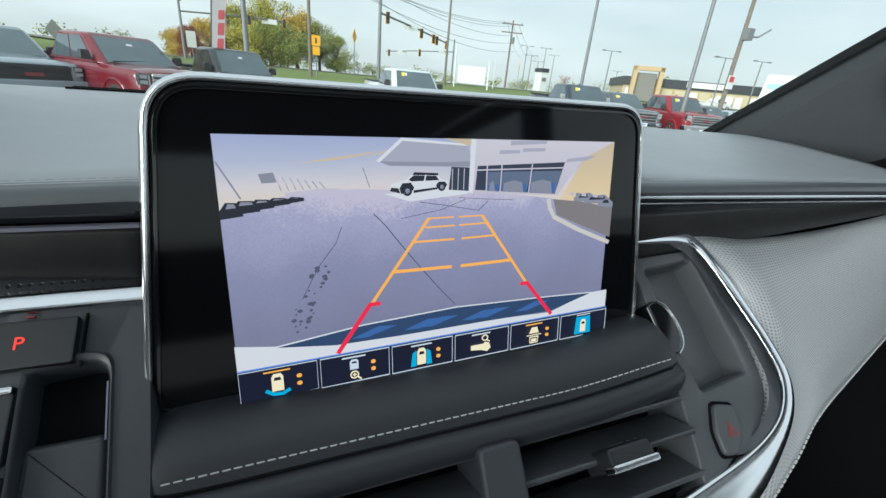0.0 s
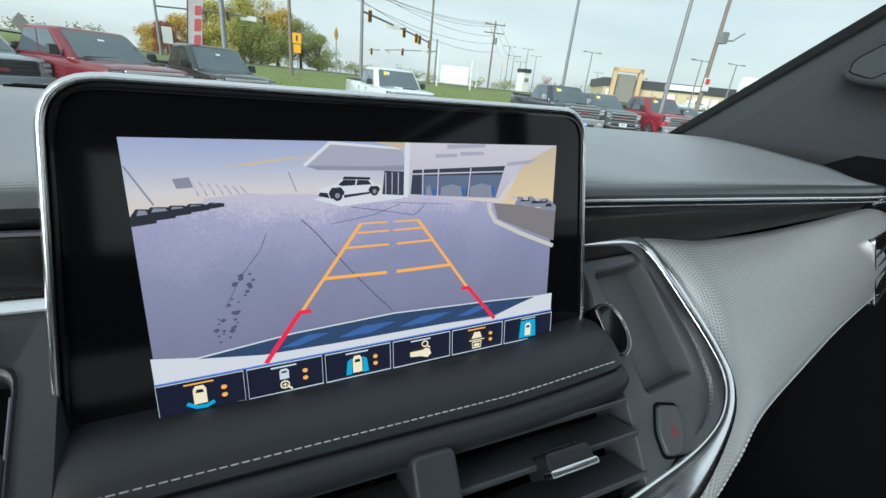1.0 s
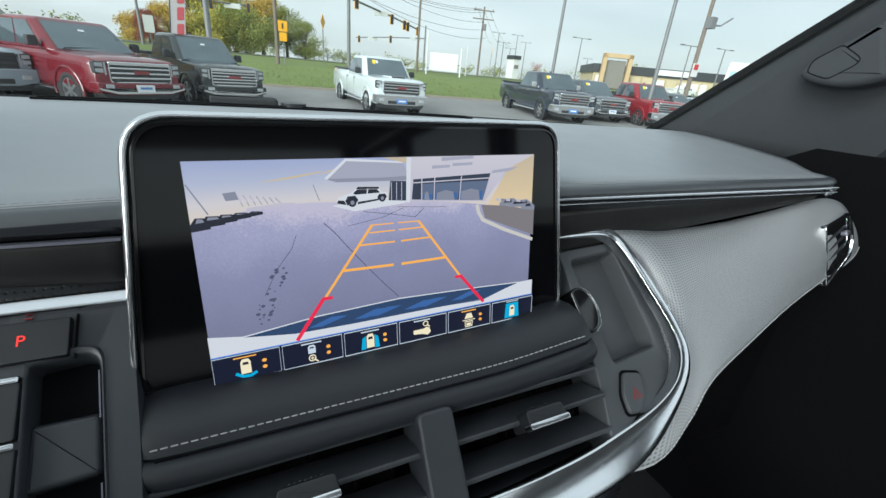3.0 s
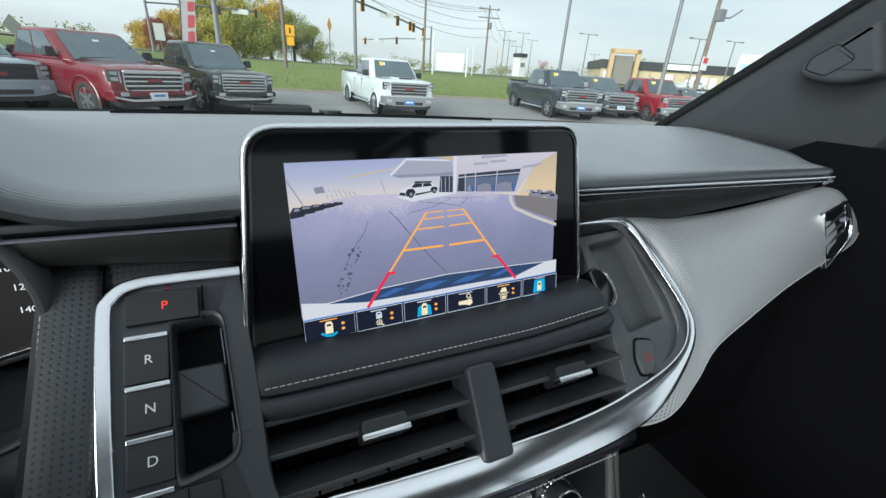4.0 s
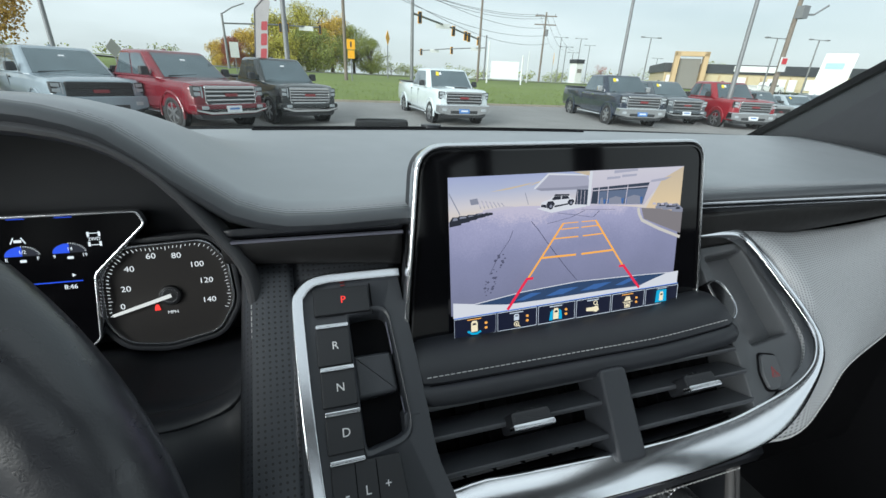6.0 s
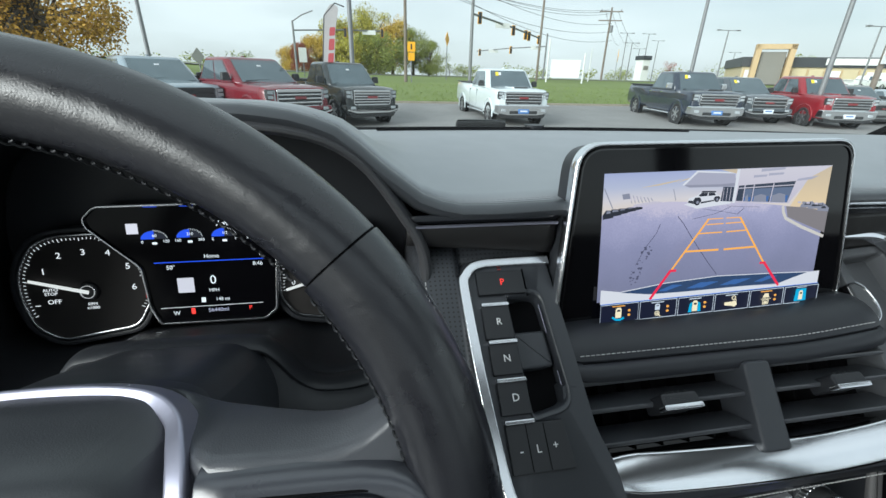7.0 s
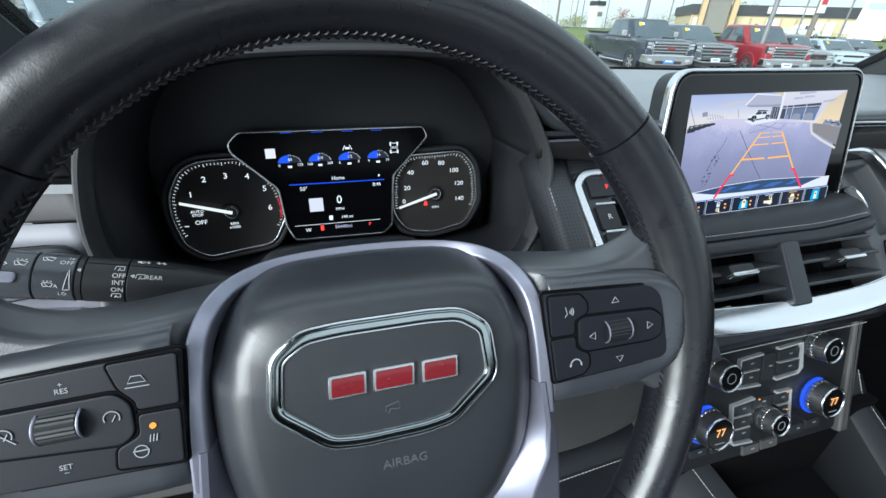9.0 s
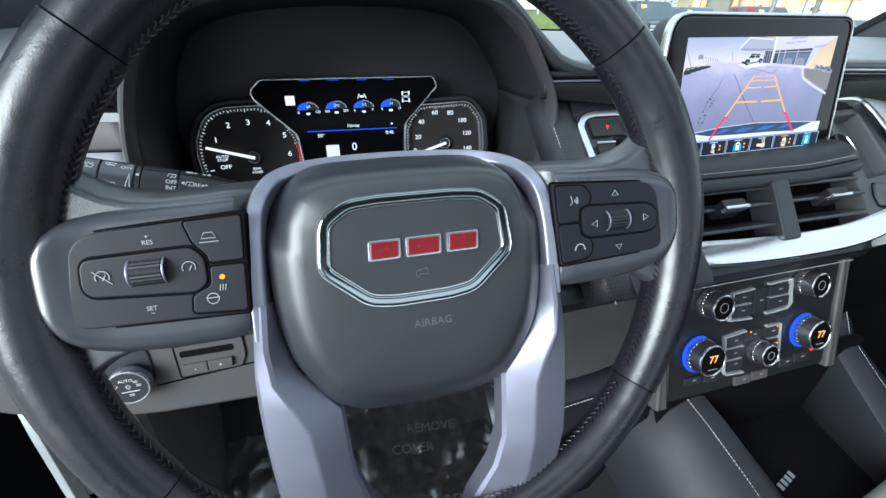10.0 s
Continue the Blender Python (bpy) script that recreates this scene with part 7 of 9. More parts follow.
def knob(nm, x, y, r, d, parent, ring=None, read=None):
    k = part(nm, solid(circle(x, y, r * 0.86, 32), 0.0, d, 0.002, 3), M_PIANO, parent, "black knob with knurled bright rim")
    part("flange", solid(circle(x, y, r * 1.06, 36), -0.001, 0.0030, 0.0012, 2), M_DARK, k)
    bm = bmesh.new()
    n = 96
    rg = []
    for w, s in ((0.0030, 0.99), (0.0036, 1.0), (0.0085, 1.0), (0.0090, 0.97)):
        rg.append([(x + r * s * (1.0 if i % 4 < 2 else 0.950) * math.cos(2 * math.pi * i / n), y + r * s * (1.0 if i % 4 < 2 else 0.950) * math.sin(2 * math.pi * i / n), w) for i in range(n)])
    stack(bm, rg, True, False)
    part("knurled_rim", bm, M_KNURL, k, "knurled bright metal grip", smooth=False)
    bm = bmesh.new()
    stack(bm, [[(x + r * s * math.cos(2 * math.pi * i / 40), y + r * s * math.sin(2 * math.pi * i / 40), w) for i in range(40)] for w, s in ((0.0075, 0.96), (0.0092, 0.955), (d - 0.0015, 0.90), (d, 0.87))], True, False)
    part("collar", bm, M_COLLAR, k, "smooth dark metal collar")
    part("bright_ring", sweep([(a, b, d - 0.0004) for a, b in circle(x, y, r * 0.87, 40)], ell(0.0012, 0.0012, 8), True), M_CHROME, k)
    if ring:
        part("light_ring", sweep([(a, b, 0.003) for a, b in circle(x - 0.001, y, r * 1.03, 30, 70, 265)], ell(0.0013, 0.0020, 8)), ring, k, "blue glowing ring")
    if read:
        text("readout", read, r * 0.60, x, y + r * 0.08, d + 0.0006, G_ORANGE, k)
        part("readout_bar", solid(rect(x, y - r * 0.5, r * 0.6, 0.0008), d, d + 0.0006), M_GREYPRINT, k)
    else:
        part("symbol", sweep([(a, b, d + 0.0003) for a, b in circle(x, y, r * 0.34, 14)], rect(0, 0, 0.0006, 0.0003), True), M_GREYPRINT, k)
    return k


knob("volume_knob", -0.075, 0.0285, 0.0168, 0.022, hv)
knob("tuning_knob", 0.075, 0.0330, 0.0168, 0.022, hv)
knob("driver_temperature_knob", -0.084, -0.0350, 0.0212, 0.022, hv, G_BLUE, "77")
knob("passenger_temperature_knob", 0.0860, -0.0350, 0.0212, 0.022, hv, G_BLUE, "77")
knob("fan_knob", 0.0085, -0.0480, 0.0152, 0.020, hv)
for pts in ([(-0.008, 0.036), (-0.040, 0.034), (-0.042, 0.000), (-0.008, -0.002)], [(0.016, 0.038), (0.052, 0.040), (0.056, 0.008), (0.050, 0.002), (0.016, 0.000)], [(-0.014, -0.018), (-0.046, -0.021), (-0.044, -0.066), (-0.040, -0.072), (-0.012, -0.074)], [(0.030, -0.074), (0.046, -0.070), (0.042, -0.018), (0.020, -0.018)]):
    part("bright_bracket", sweep([(x, y, 0.0026) for x, y in pts], rnd([(-0.0015, -0.003), (0.0015, -0.003), (0.0012, 0.0020), (-0.0012, 0.0020)], 0.0005, 2)), M_OUTLINE, hv, "thin bright outline")
for x0, x1, y in ((-0.039, -0.010, 0.0175), (0.018, 0.051, 0.0200), (-0.043, -0.016, -0.0375), (-0.043, -0.016, -0.0535), (0.024, 0.042, -0.0360), (0.026, 0.042, -0.0525)):
    part("bright_line", solid(rect((x0 + x1) / 2, y, x1 - x0, 0.0011, 0.0004, 2), 0.0, 0.0036, 0.0003), M_OUTLINE, hv)
for x, y, w, h in ((-0.024, 0.026, 0.030, 0.013), (-0.024, 0.009, 0.030, 0.013), (0.034, 0.028, 0.032, 0.012), (0.035, 0.012, 0.034, 0.014), (0.004, 0.018, 0.018, 0.032), (-0.030, -0.029, 0.026, 0.014), (0.000, -0.026, 0.030, 0.013), (0.030, -0.027, 0.024, 0.014), (-0.029, -0.046, 0.026, 0.012), (-0.027, -0.061, 0.026, 0.014), (0.034, -0.044, 0.016, 0.013), (0.034, -0.060, 0.016, 0.013), (-0.010, -0.086, 0.026, 0.012), (0.018, -0.085, 0.026, 0.012), (0.062, -0.076, 0.022, 0.012), (0.088, -0.074, 0.024, 0.012), (-0.090, -0.070, 0.024, 0.010), (-0.062, -0.072, 0.020, 0.010)):
    b = part("push_button", solid(rect(x, y, w, h, 0.0012, 2), -0.001, 0.0030, 0.0008), M_DARK if abs(y + 0.0855) > 0.002 else M_GREYPL, hv)
    part("symbol", solid(rect(x + 0.002, y + 0.001, 0.0046, 0.0014), 0.0026, 0.0034), M_GREYPRINT, b)
for x, y in ((-0.006, -0.021), (0.038, -0.021), (0.040, -0.044), (0.020, -0.040)):
    part("amber_lamp", solid(rect(x, y, 0.0020, 0.0012), 0.0026, 0.0036), G_AMBER, hv)
for k in range(3):
    part("red_lamp", solid(rect(0.1045 + 0.0006 * k, -0.060 - 0.0035 * k, 0.0022, 0.0022), 0.001, 0.0030), G_RED, hv)
for sx, x in ((-1, -0.134), (1, 0.146)):
    part("side_bracket", solid(rnd([(x - 0.008, -0.10), (x + 0.009, -0.10), (x + 0.007, 0.056), (x - 0.006, 0.056)], 0.003), -0.06, 0.004, 0.004, 3), M_GREYPL, hv, "grey plastic side bracket")

# lower trim between the column and the climate panel
lk = thing("knee_bolster", None, "grey plastic knee bolster beside the column", "knee bolster")
rw = []
for y, z in ((0.135, 1.375), (0.112, 1.350), (0.098, 1.31), (0.100, 1.255), (0.125, 1.235)):
    rw.append([(-0.235 + 0.195 * i / 8, y + 0.0008 * (i - 4) ** 2, z + 0.002 * i) for i in range(9)])
thicken(part("panel", grid(rw), M_GREYPL, lk, "light grey grained plastic"), 0.002)
rw = []
for y, z in ((0.118, 1.250), (0.088, 1.225), (0.080, 1.15), (0.10, 1.05), (0.13, 0.90)):
    rw.append([(-0.250 + 0.225 * i / 8, y, z + 0.003 * i) for i in range(9)])
thicken(part("lower_panel", grid(rw), M_BOLSTER, lk, "black leather lower panel"), 0.002)
part("stitching", stitches([(-0.245 + 0.21 * i / 10, 0.0865, 1.224 + 0.0024 * i - 0.004) for i in range(11)], 0.0046, 0.0032, 0.0006, (0, -0.8, 0.5), 0.0006), M_THREAD, lk, "light grey thread")

# ---- centre console ----
con = thing("center_console", None, "black centre console with stitched leather sides and an open tray", "center console")
# tray and back wall near-black, carrying the shade down in the console
part("tray", box(bmesh.new(), (0.16, -0.07, 1.075), (0.34, 0.42, 0.012), pose(0, 0, 0, 12, 0, 0)), M_VOID, con, "open tray, deep shade in its black colour")
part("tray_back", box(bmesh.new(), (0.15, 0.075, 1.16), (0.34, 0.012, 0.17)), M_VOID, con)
for sx, x0, x1, lab in ((-1, 0.000, 0.130, "black stitched leather side"), (1, 0.298, 0.322, "black stitched leather side")):
    rw = []
    up = 0.022 if sx > 0 else 0.0
    path = [(0.100, 1.250), (0.085, 1.222), (0.040, 1.190), (-0.02, 1.150), (-0.10, 1.098), (-0.20, 1.045), (-0.30, 1.01)]
    prof = [(-0.020 * sx, -0.13), (-0.018 * sx, -0.012), (-0.012 * sx, -0.003), (-0.002 * sx, 0.0), (0.010 * sx, -0.002), (0.030 * sx, -0.016), (0.050 * sx, -0.06), (0.066 * sx, -0.16)]
    path = [(y, z + up) for y, z in path]
    for i, (y, z) in enumerate(path):
        x = x0 + (x1 - x0) * i / 6
        rw.append([(x + a * (1 + 0.15 * i), y, z + b) for a, b in prof])
    thicken(part("side_rail", grid(rw), M_RAIL, con, lab), 0.002)
    part("rail_stitching", stitches([(x0 + (x1 - x0) * i / 6 + 0.012 * sx, y - 0.001, z - 0.0024) for i, (y, z) in enumerate(path)], 0.0046, 0.0032, 0.0006, (0, 0.4, 0.9), 0.0006), M_THREAD, con, "light grey thread")
for x, w in ((0.118, 0.006), (0.128, 0.006), (0.138, 0.006), (0.148, 0.006)):
    part("tray_label", box(bmesh.new(), (x + 0.018, -0.012 + (x - 0.13) * 0.3, 1.0985), (w, 0.009, 0.001), pose(0, 0, 0, 12, 0, 17)), M_GREYPRINT, con, "small printed symbols")
arm = thing("armrest_lid", pose(0.225, -0.100, 1.145, 0, 0, 4), "light grey padded armrest lid", "armrest")
part("lid", solid(rnd([(-0.13, -0.16), (0.13, -0.16), (0.13, 0.05), (-0.13, 0.03)], 0.03), -0.03, 0.012, 0.012, 4), material("armrest_leather", (0.30, 0.29, 0.28), 0.5, var=0.08, grain=0.2, gscale=900, kind="leather"), arm)
part("hinge_block", box(bmesh.new(), (0, -0.1, -0.12), (0.22, 0.2, 0.18)), M_DARK, arm)

# ---- footwell ----
rows = []
for j in range(57):
    rw = []
    for i in range(71):
        x, y = -0.655 + 0.615 * i / 70, 0.06 + 0.46 * j / 56
        h = 0.010 * noise.noise(Vector((x * 9, y * 9, 1.0))) + 0.006 * abs(noise.noise(Vector((x * 30, y * 22, 4.0)))) + 0.002 * noise.noise(Vector((x * 80, y * 80, 7.0)))
        rw.append((x, y, 0.815 + 0.42 * max(0, y - 0.30) + abs(h) * 1.5))
    rows.append(rw)
film = part("floor_film", grid(rows), M_FILM, None, "crumpled clear plastic film over the driver's carpet", category="plastic film", angle=25)
prt = thing("film_print", pose(-0.30, 0.30, 0.872, 14, 0, -8), "dark printed words on the plastic film", "print")
M_INK = material("film_ink", (0.03, 0.03, 0.035), 0.6, var=0.1)
for s, x, y in (("REMOVE", 0.04, 0.055), ("COVER", 0.00, 0.015), ("REMOVE", 0.10, -0.085), ("COVER", -0.26, 0.0)):
    text("word", s, 0.026, x, y, 0.0, M_INK, prt)
part("footwell_back", box(bmesh.new(), (-0.35, 0.50, 1.0), (0.8, 0.02, 0.45), pose(0, 0, 0, -25, 0, 0)), M_CARPET, None, "black carpeted footwell front", kind="structure", category="floor")
kick = part("kick_panel", solid(rnd([(0.236, 0.790), (0.62, 0.790), (0.62, 1.32), (0.256, 1.32)], 0.006), 0.0, 0.02, 0.004, 2), material("kick_panel_plastic", (0.15, 0.138, 0.138), 0.55, var=0.08, vscale=8, grain=0.3, gscale=1600), None, "dark brown-grey plastic panel beside the driver's feet", category="kick panel", kind="structure")
kick.matrix_basis = Matrix(((0, 0, 1, -0.680), (1, 0, 0, 0), (0, 1, 0, 0), (0, 0, 0, 1)))
jamb = thing("door_jamb", None, "white painted door jamb with a hinge", "door jamb")
part("post", sweep([(-0.682, 0.262, 1.32), (-0.682, 0.240, 1.19), (-0.682, 0.232, 1.06), (-0.682, 0.228, 0.86)], rnd([(-0.013, -0.012), (0.013, -0.012), (0.013, 0.012), (-0.013, 0.012)], 0.004, 2), normal=(0, 1, 0)), M_WPAINT, jamb)
part("hinge", box(box(bmesh.new(), (-0.735, 0.262, 1.085), (0.070, 0.030, 0.030)), (-0.760, 0.250, 1.13), (0.020, 0.030, 0.12)), M_WPAINT, jamb, smooth=False)
sill = thing("door_edge", None, "white painted door edge beside the driver", "door edge")
part("edge", sweep([(-0.700, 0.171, 1.315), (-0.700, 0.165, 1.27), (-0.700, 0.157, 1.18), (-0.700, 0.150, 0.98)], rnd([(-0.004, -0.008), (0.004, -0.008), (0.004, 0.008), (-0.004, 0.008)], 0.002, 2), normal=(0, 1, 0)), M_WPAINT, sill)

# ---- outside: ground ----
GY = [-400, -40, 0, 4, 15, 20, 23, 25, 37, 56, 74, 110, 400, 2000]
GZ = [-0.2, 0.0, 0.0, 0.0, 0.01, 0.18, 0.32, 0.38, 0.78, 1.36, 1.58, 1.72, 1.80, 1.9]


def gz(y, x=0.0):
    return interp(y, GY, GZ) + 1.5 * ease((y - 30) / 40) * ease((-x - 2) / 40)


M_ASPH = material("asphalt", (0.26, 0.255, 0.25), 0.9, var=0.22, vscale=0.7, grain=0.3, gscale=60)
M_GRASS = material("grass", (0.155, 0.205, 0.045), 0.95, var=0.28, vscale=0.35, grain=0.6, gscale=30)
M_KERBC = material("kerb_concrete", (0.34, 0.30, 0.24), 0.9, var=0.25, vscale=2, grain=0.3, gscale=60)
M_GLASSV = material("vehicle_glass", (0.17, 0.21, 0.23), 0.05, metal=0.75, var=0.25, vscale=2.2, rvar=0.0, coat=0.3)
M_TYRE = material("tyre_rubber", (0.018, 0.018, 0.019), 0.8, var=0.2, vscale=10)
M_VRIM = material("alloy_wheel", (0.55, 0.56, 0.58), 0.3, metal=0.9, var=0.1, vscale=10)
M_VCHROME = material("vehicle_chrome", (0.80, 0.81, 0.82), 0.14, metal=1.0, var=0.05, vscale=6)
M_VBLACK = material("vehicle_black_plastic", (0.026, 0.027, 0.029), 0.55, var=0.1)
M_LAMPG = material("headlamp_lens", (0.38, 0.41, 0.43), 0.12, var=0.1, vscale=12, coat=0.4)
M_STICK = material("yellow_sticker", (0.85, 0.62, 0.03), 0.6, var=0.05)
M_PLATE = material("plate_white", (0.75, 0.77, 0.80), 0.5, var=0.03)
M_PLATEB = material("plate_blue", (0.10, 0.22, 0.50), 0.5, var=0.03)
M_GALV = material("galvanised_steel", (0.20, 0.205, 0.21), 0.55, metal=0.2, var=0.12, vscale=3)
M_WOODP = material("weathered_pole_wood", (0.19, 0.16, 0.13), 0.9, var=0.3, vscale=4, grain=0.4, gscale=30)
M_SIGY = material("sign_yellow", (0.85, 0.42, 0.01), 0.5, var=0.05)
M_SIGW = material("board_white", (0.70, 0.71, 0.70), 0.7, var=0.06, vscale=2)
M_SIGR = material("sign_red", (0.55, 0.04, 0.05), 0.6, var=0.05)
M_EMBR = material("faded_red_emblem", (0.22, 0.035, 0.04), 0.4, var=0.1)
M_PRINTR = material("banner_red", (0.42, 0.07, 0.08), 0.8, var=0.1, vscale=4)
M_BANNER = material("banner_grey", (0.42, 0.40, 0.40), 0.8, var=0.1, vscale=4)
M_WIRE = material("cable_black", (0.03, 0.03, 0.032), 0.6, var=0)
M_BARK = material("bark", (0.10, 0.08, 0.06), 0.95, var=0.3, vscale=6)
M_BEIGE = material("beige_wall_panel", (0.52, 0.44, 0.28), 0.8, var=0.06, vscale=1.0)
M_FASCIA = material("dark_fascia_panel", (0.030, 0.034, 0.040), 0.5, var=0.1, vscale=1)
M_PORTAL = material("tan_portal_cladding", (0.50, 0.36, 0.20), 0.7, var=0.06, vscale=1)
M_PORTIN = material("portal_grey_panel", (0.20, 0.19, 0.17), 0.7, var=0.08, vscale=1)

gx = [-1500, -400, -150] + [-80 + 5 * i for i in range(37)] + [150, 300, 600, 1500]
part("ground", grid([[(x, y, interp(y, GY, GZ)) for x in gx] for y in [-400, -100, -40, -10, 0, 4, 8, 12, 15, 17.5, 20, 23.05]]), M_ASPH, None, "grey asphalt parking lot with light wear", kind="structure", category="pavement", angle=80)
part("grass_verge", grid([[(x, y, gz(y, x) + 0.06) for x in gx] for y in [23.05, 24, 25, 28, 32, 38, 45, 52, 60, 75, 100, 160, 400, 2000]]), M_GRASS, None, "mown green grass verge rising beyond the lot", kind="structure", category="grass", angle=80)
part("kerb", sweep([(x, 23.0, gz(23.0) + 0.02) for x in gx], rect(0, 0, 0.16, 0.15)), M_KERBC, None, "worn tan concrete kerb", kind="structure", category="kerb")
# tufts along the near part of the verge
rg = random.Random(11)
tv, tf = [], []
for i in range(9000):
    x, y = rg.uniform(-14, 42), 23.2 + 18 * rg.random() ** 1.6
    z, h, w, a = gz(y, x) + 0.05, rg.uniform(0.03, 0.10), rg.uniform(0.02, 0.06), rg.uniform(0, math.pi)
    k = len(tv)
    tv += [(x - w * math.cos(a), y - w * math.sin(a), z), (x + w * math.cos(a), y + w * math.sin(a), z), (x + rg.uniform(-0.04, 0.04), y + rg.uniform(-0.04, 0.04), z + h)]
    tf.append((k, k + 1, k + 2))
me = bpy.data.meshes.new("grass_tufts")
me.from_pydata(tv, [], tf)
me.materials.append(M_GRASS)
tagged(new("grass_tufts", me), "short green grass blades on the verge", "grass", "", "stuff")

# road beyond the verge
part("road", sweep([(x, 70, gz(70, x) + 0.10) for x in gx], rect(0, 0, 9, 0.06)), M_ASPH, None, "grey road beyond the verge", kind="structure", category="road")

# ---- parked vehicles ----
WCACHE = {}


def wheel_meshes(r, w):
    if (r, w) in WCACHE:
        return WCACHE[(r, w)]
    n = 28
    bm = bmesh.new()
    pf = [(-w / 2, r * 0.66), (-w / 2, r * 0.90), (-w * 0.36, r), (w * 0.36, r), (w / 2, r * 0.90), (w / 2, r * 0.66)]
    vs = [[bm.verts.new((x, q * math.cos(2 * math.pi * i / n), q * math.sin(2 * math.pi * i / n))) for x, q in pf] for i in range(n)]
    for i in range(n):
        a, b = vs[i], vs[(i + 1) % n]
        for j in range(len(pf)):
            bm.faces.new((a[j], a[(j + 1) % 6], b[(j + 1) % 6], b[j]))
    bmesh.ops.recalc_face_normals(bm, faces=bm.faces[:])
    t = bpy.data.meshes.new("tyre")
    bm.to_mesh(t), bm.free()
    t.materials.append(M_TYRE), t.shade_smooth()
    bm = bmesh.new()
    stack(bm, [[(x, r * q * math.cos(2 * math.pi * i / n), r * q * math.sin(2 * math.pi * i / n)) for i in range(n)] for x, q in ((-w * 0.2, 0.68), (w * 0.46, 0.68), (w * 0.46, 0.62), (w * 0.30, 0.60))], True, True)
    for i in range(6):
        box(bm, (w * 0.40, 0, r * 0.36), (w * 0.16, r * 0.15, r * 0.56))
        bmesh.ops.rotate(bm, verts=bm.verts[:], cent=(0, 0, 0), matrix=Matrix.Rotation(math.pi / 3, 3, "X"))
    stack(bm, [[(x, r * 0.16 * math.cos(2 * math.pi * i / 12), r * 0.16 * math.sin(2 * math.pi * i / 12)) for i in range(12)] for x in (w * 0.2, w * 0.5)])
    bmesh.ops.recalc_face_normals(bm, faces=bm.faces[:])
    m = bpy.data.meshes.new("rim")
    bm.to_mesh(m), bm.free()
    m.materials.append(M_VRIM)
    bm = solid(circle(0, 0, r * 0.60, 24), 0, 0.004)
    d = bpy.data.meshes.new("wheel_gap")
    bm.to_mesh(d), bm.free()
    d.materials.append(M_VBLACK)
    WCACHE[(r, w)] = (t, m, d)
    return WCACHE[(r, w)]


def lerp3(a, b, t):
    return tuple(p + (q - p) * t for p, q in zip(a, b))


def quad(c, u0, u1, v0, v1, off):
    """A sub-panel of the face with corners c (bl, br, tr, tl), lifted by off."""
    def at(u, v):
        return Vector(lerp3(lerp3(c[0], c[1], u), lerp3(c[3], c[2], u), v))
    p = [at(u0, v0), at(u1, v0), at(u1, v1), at(u0, v1)]
    n = (p[1] - p[0]).cross(p[3] - p[0]).normalized() * off
    bm = bmesh.new()
    stack(bm, [[q - n for q in p], [q + n for q in p]])
    return bm


def soften(ob, w):
    md = ob.modifiers.new("rounded", "BEVEL")
    md.width, md.segments, md.limit_method, md.angle_limit = w, 3, "ANGLE", radians(22)
    md.use_clamp_overlap = True
    return ob


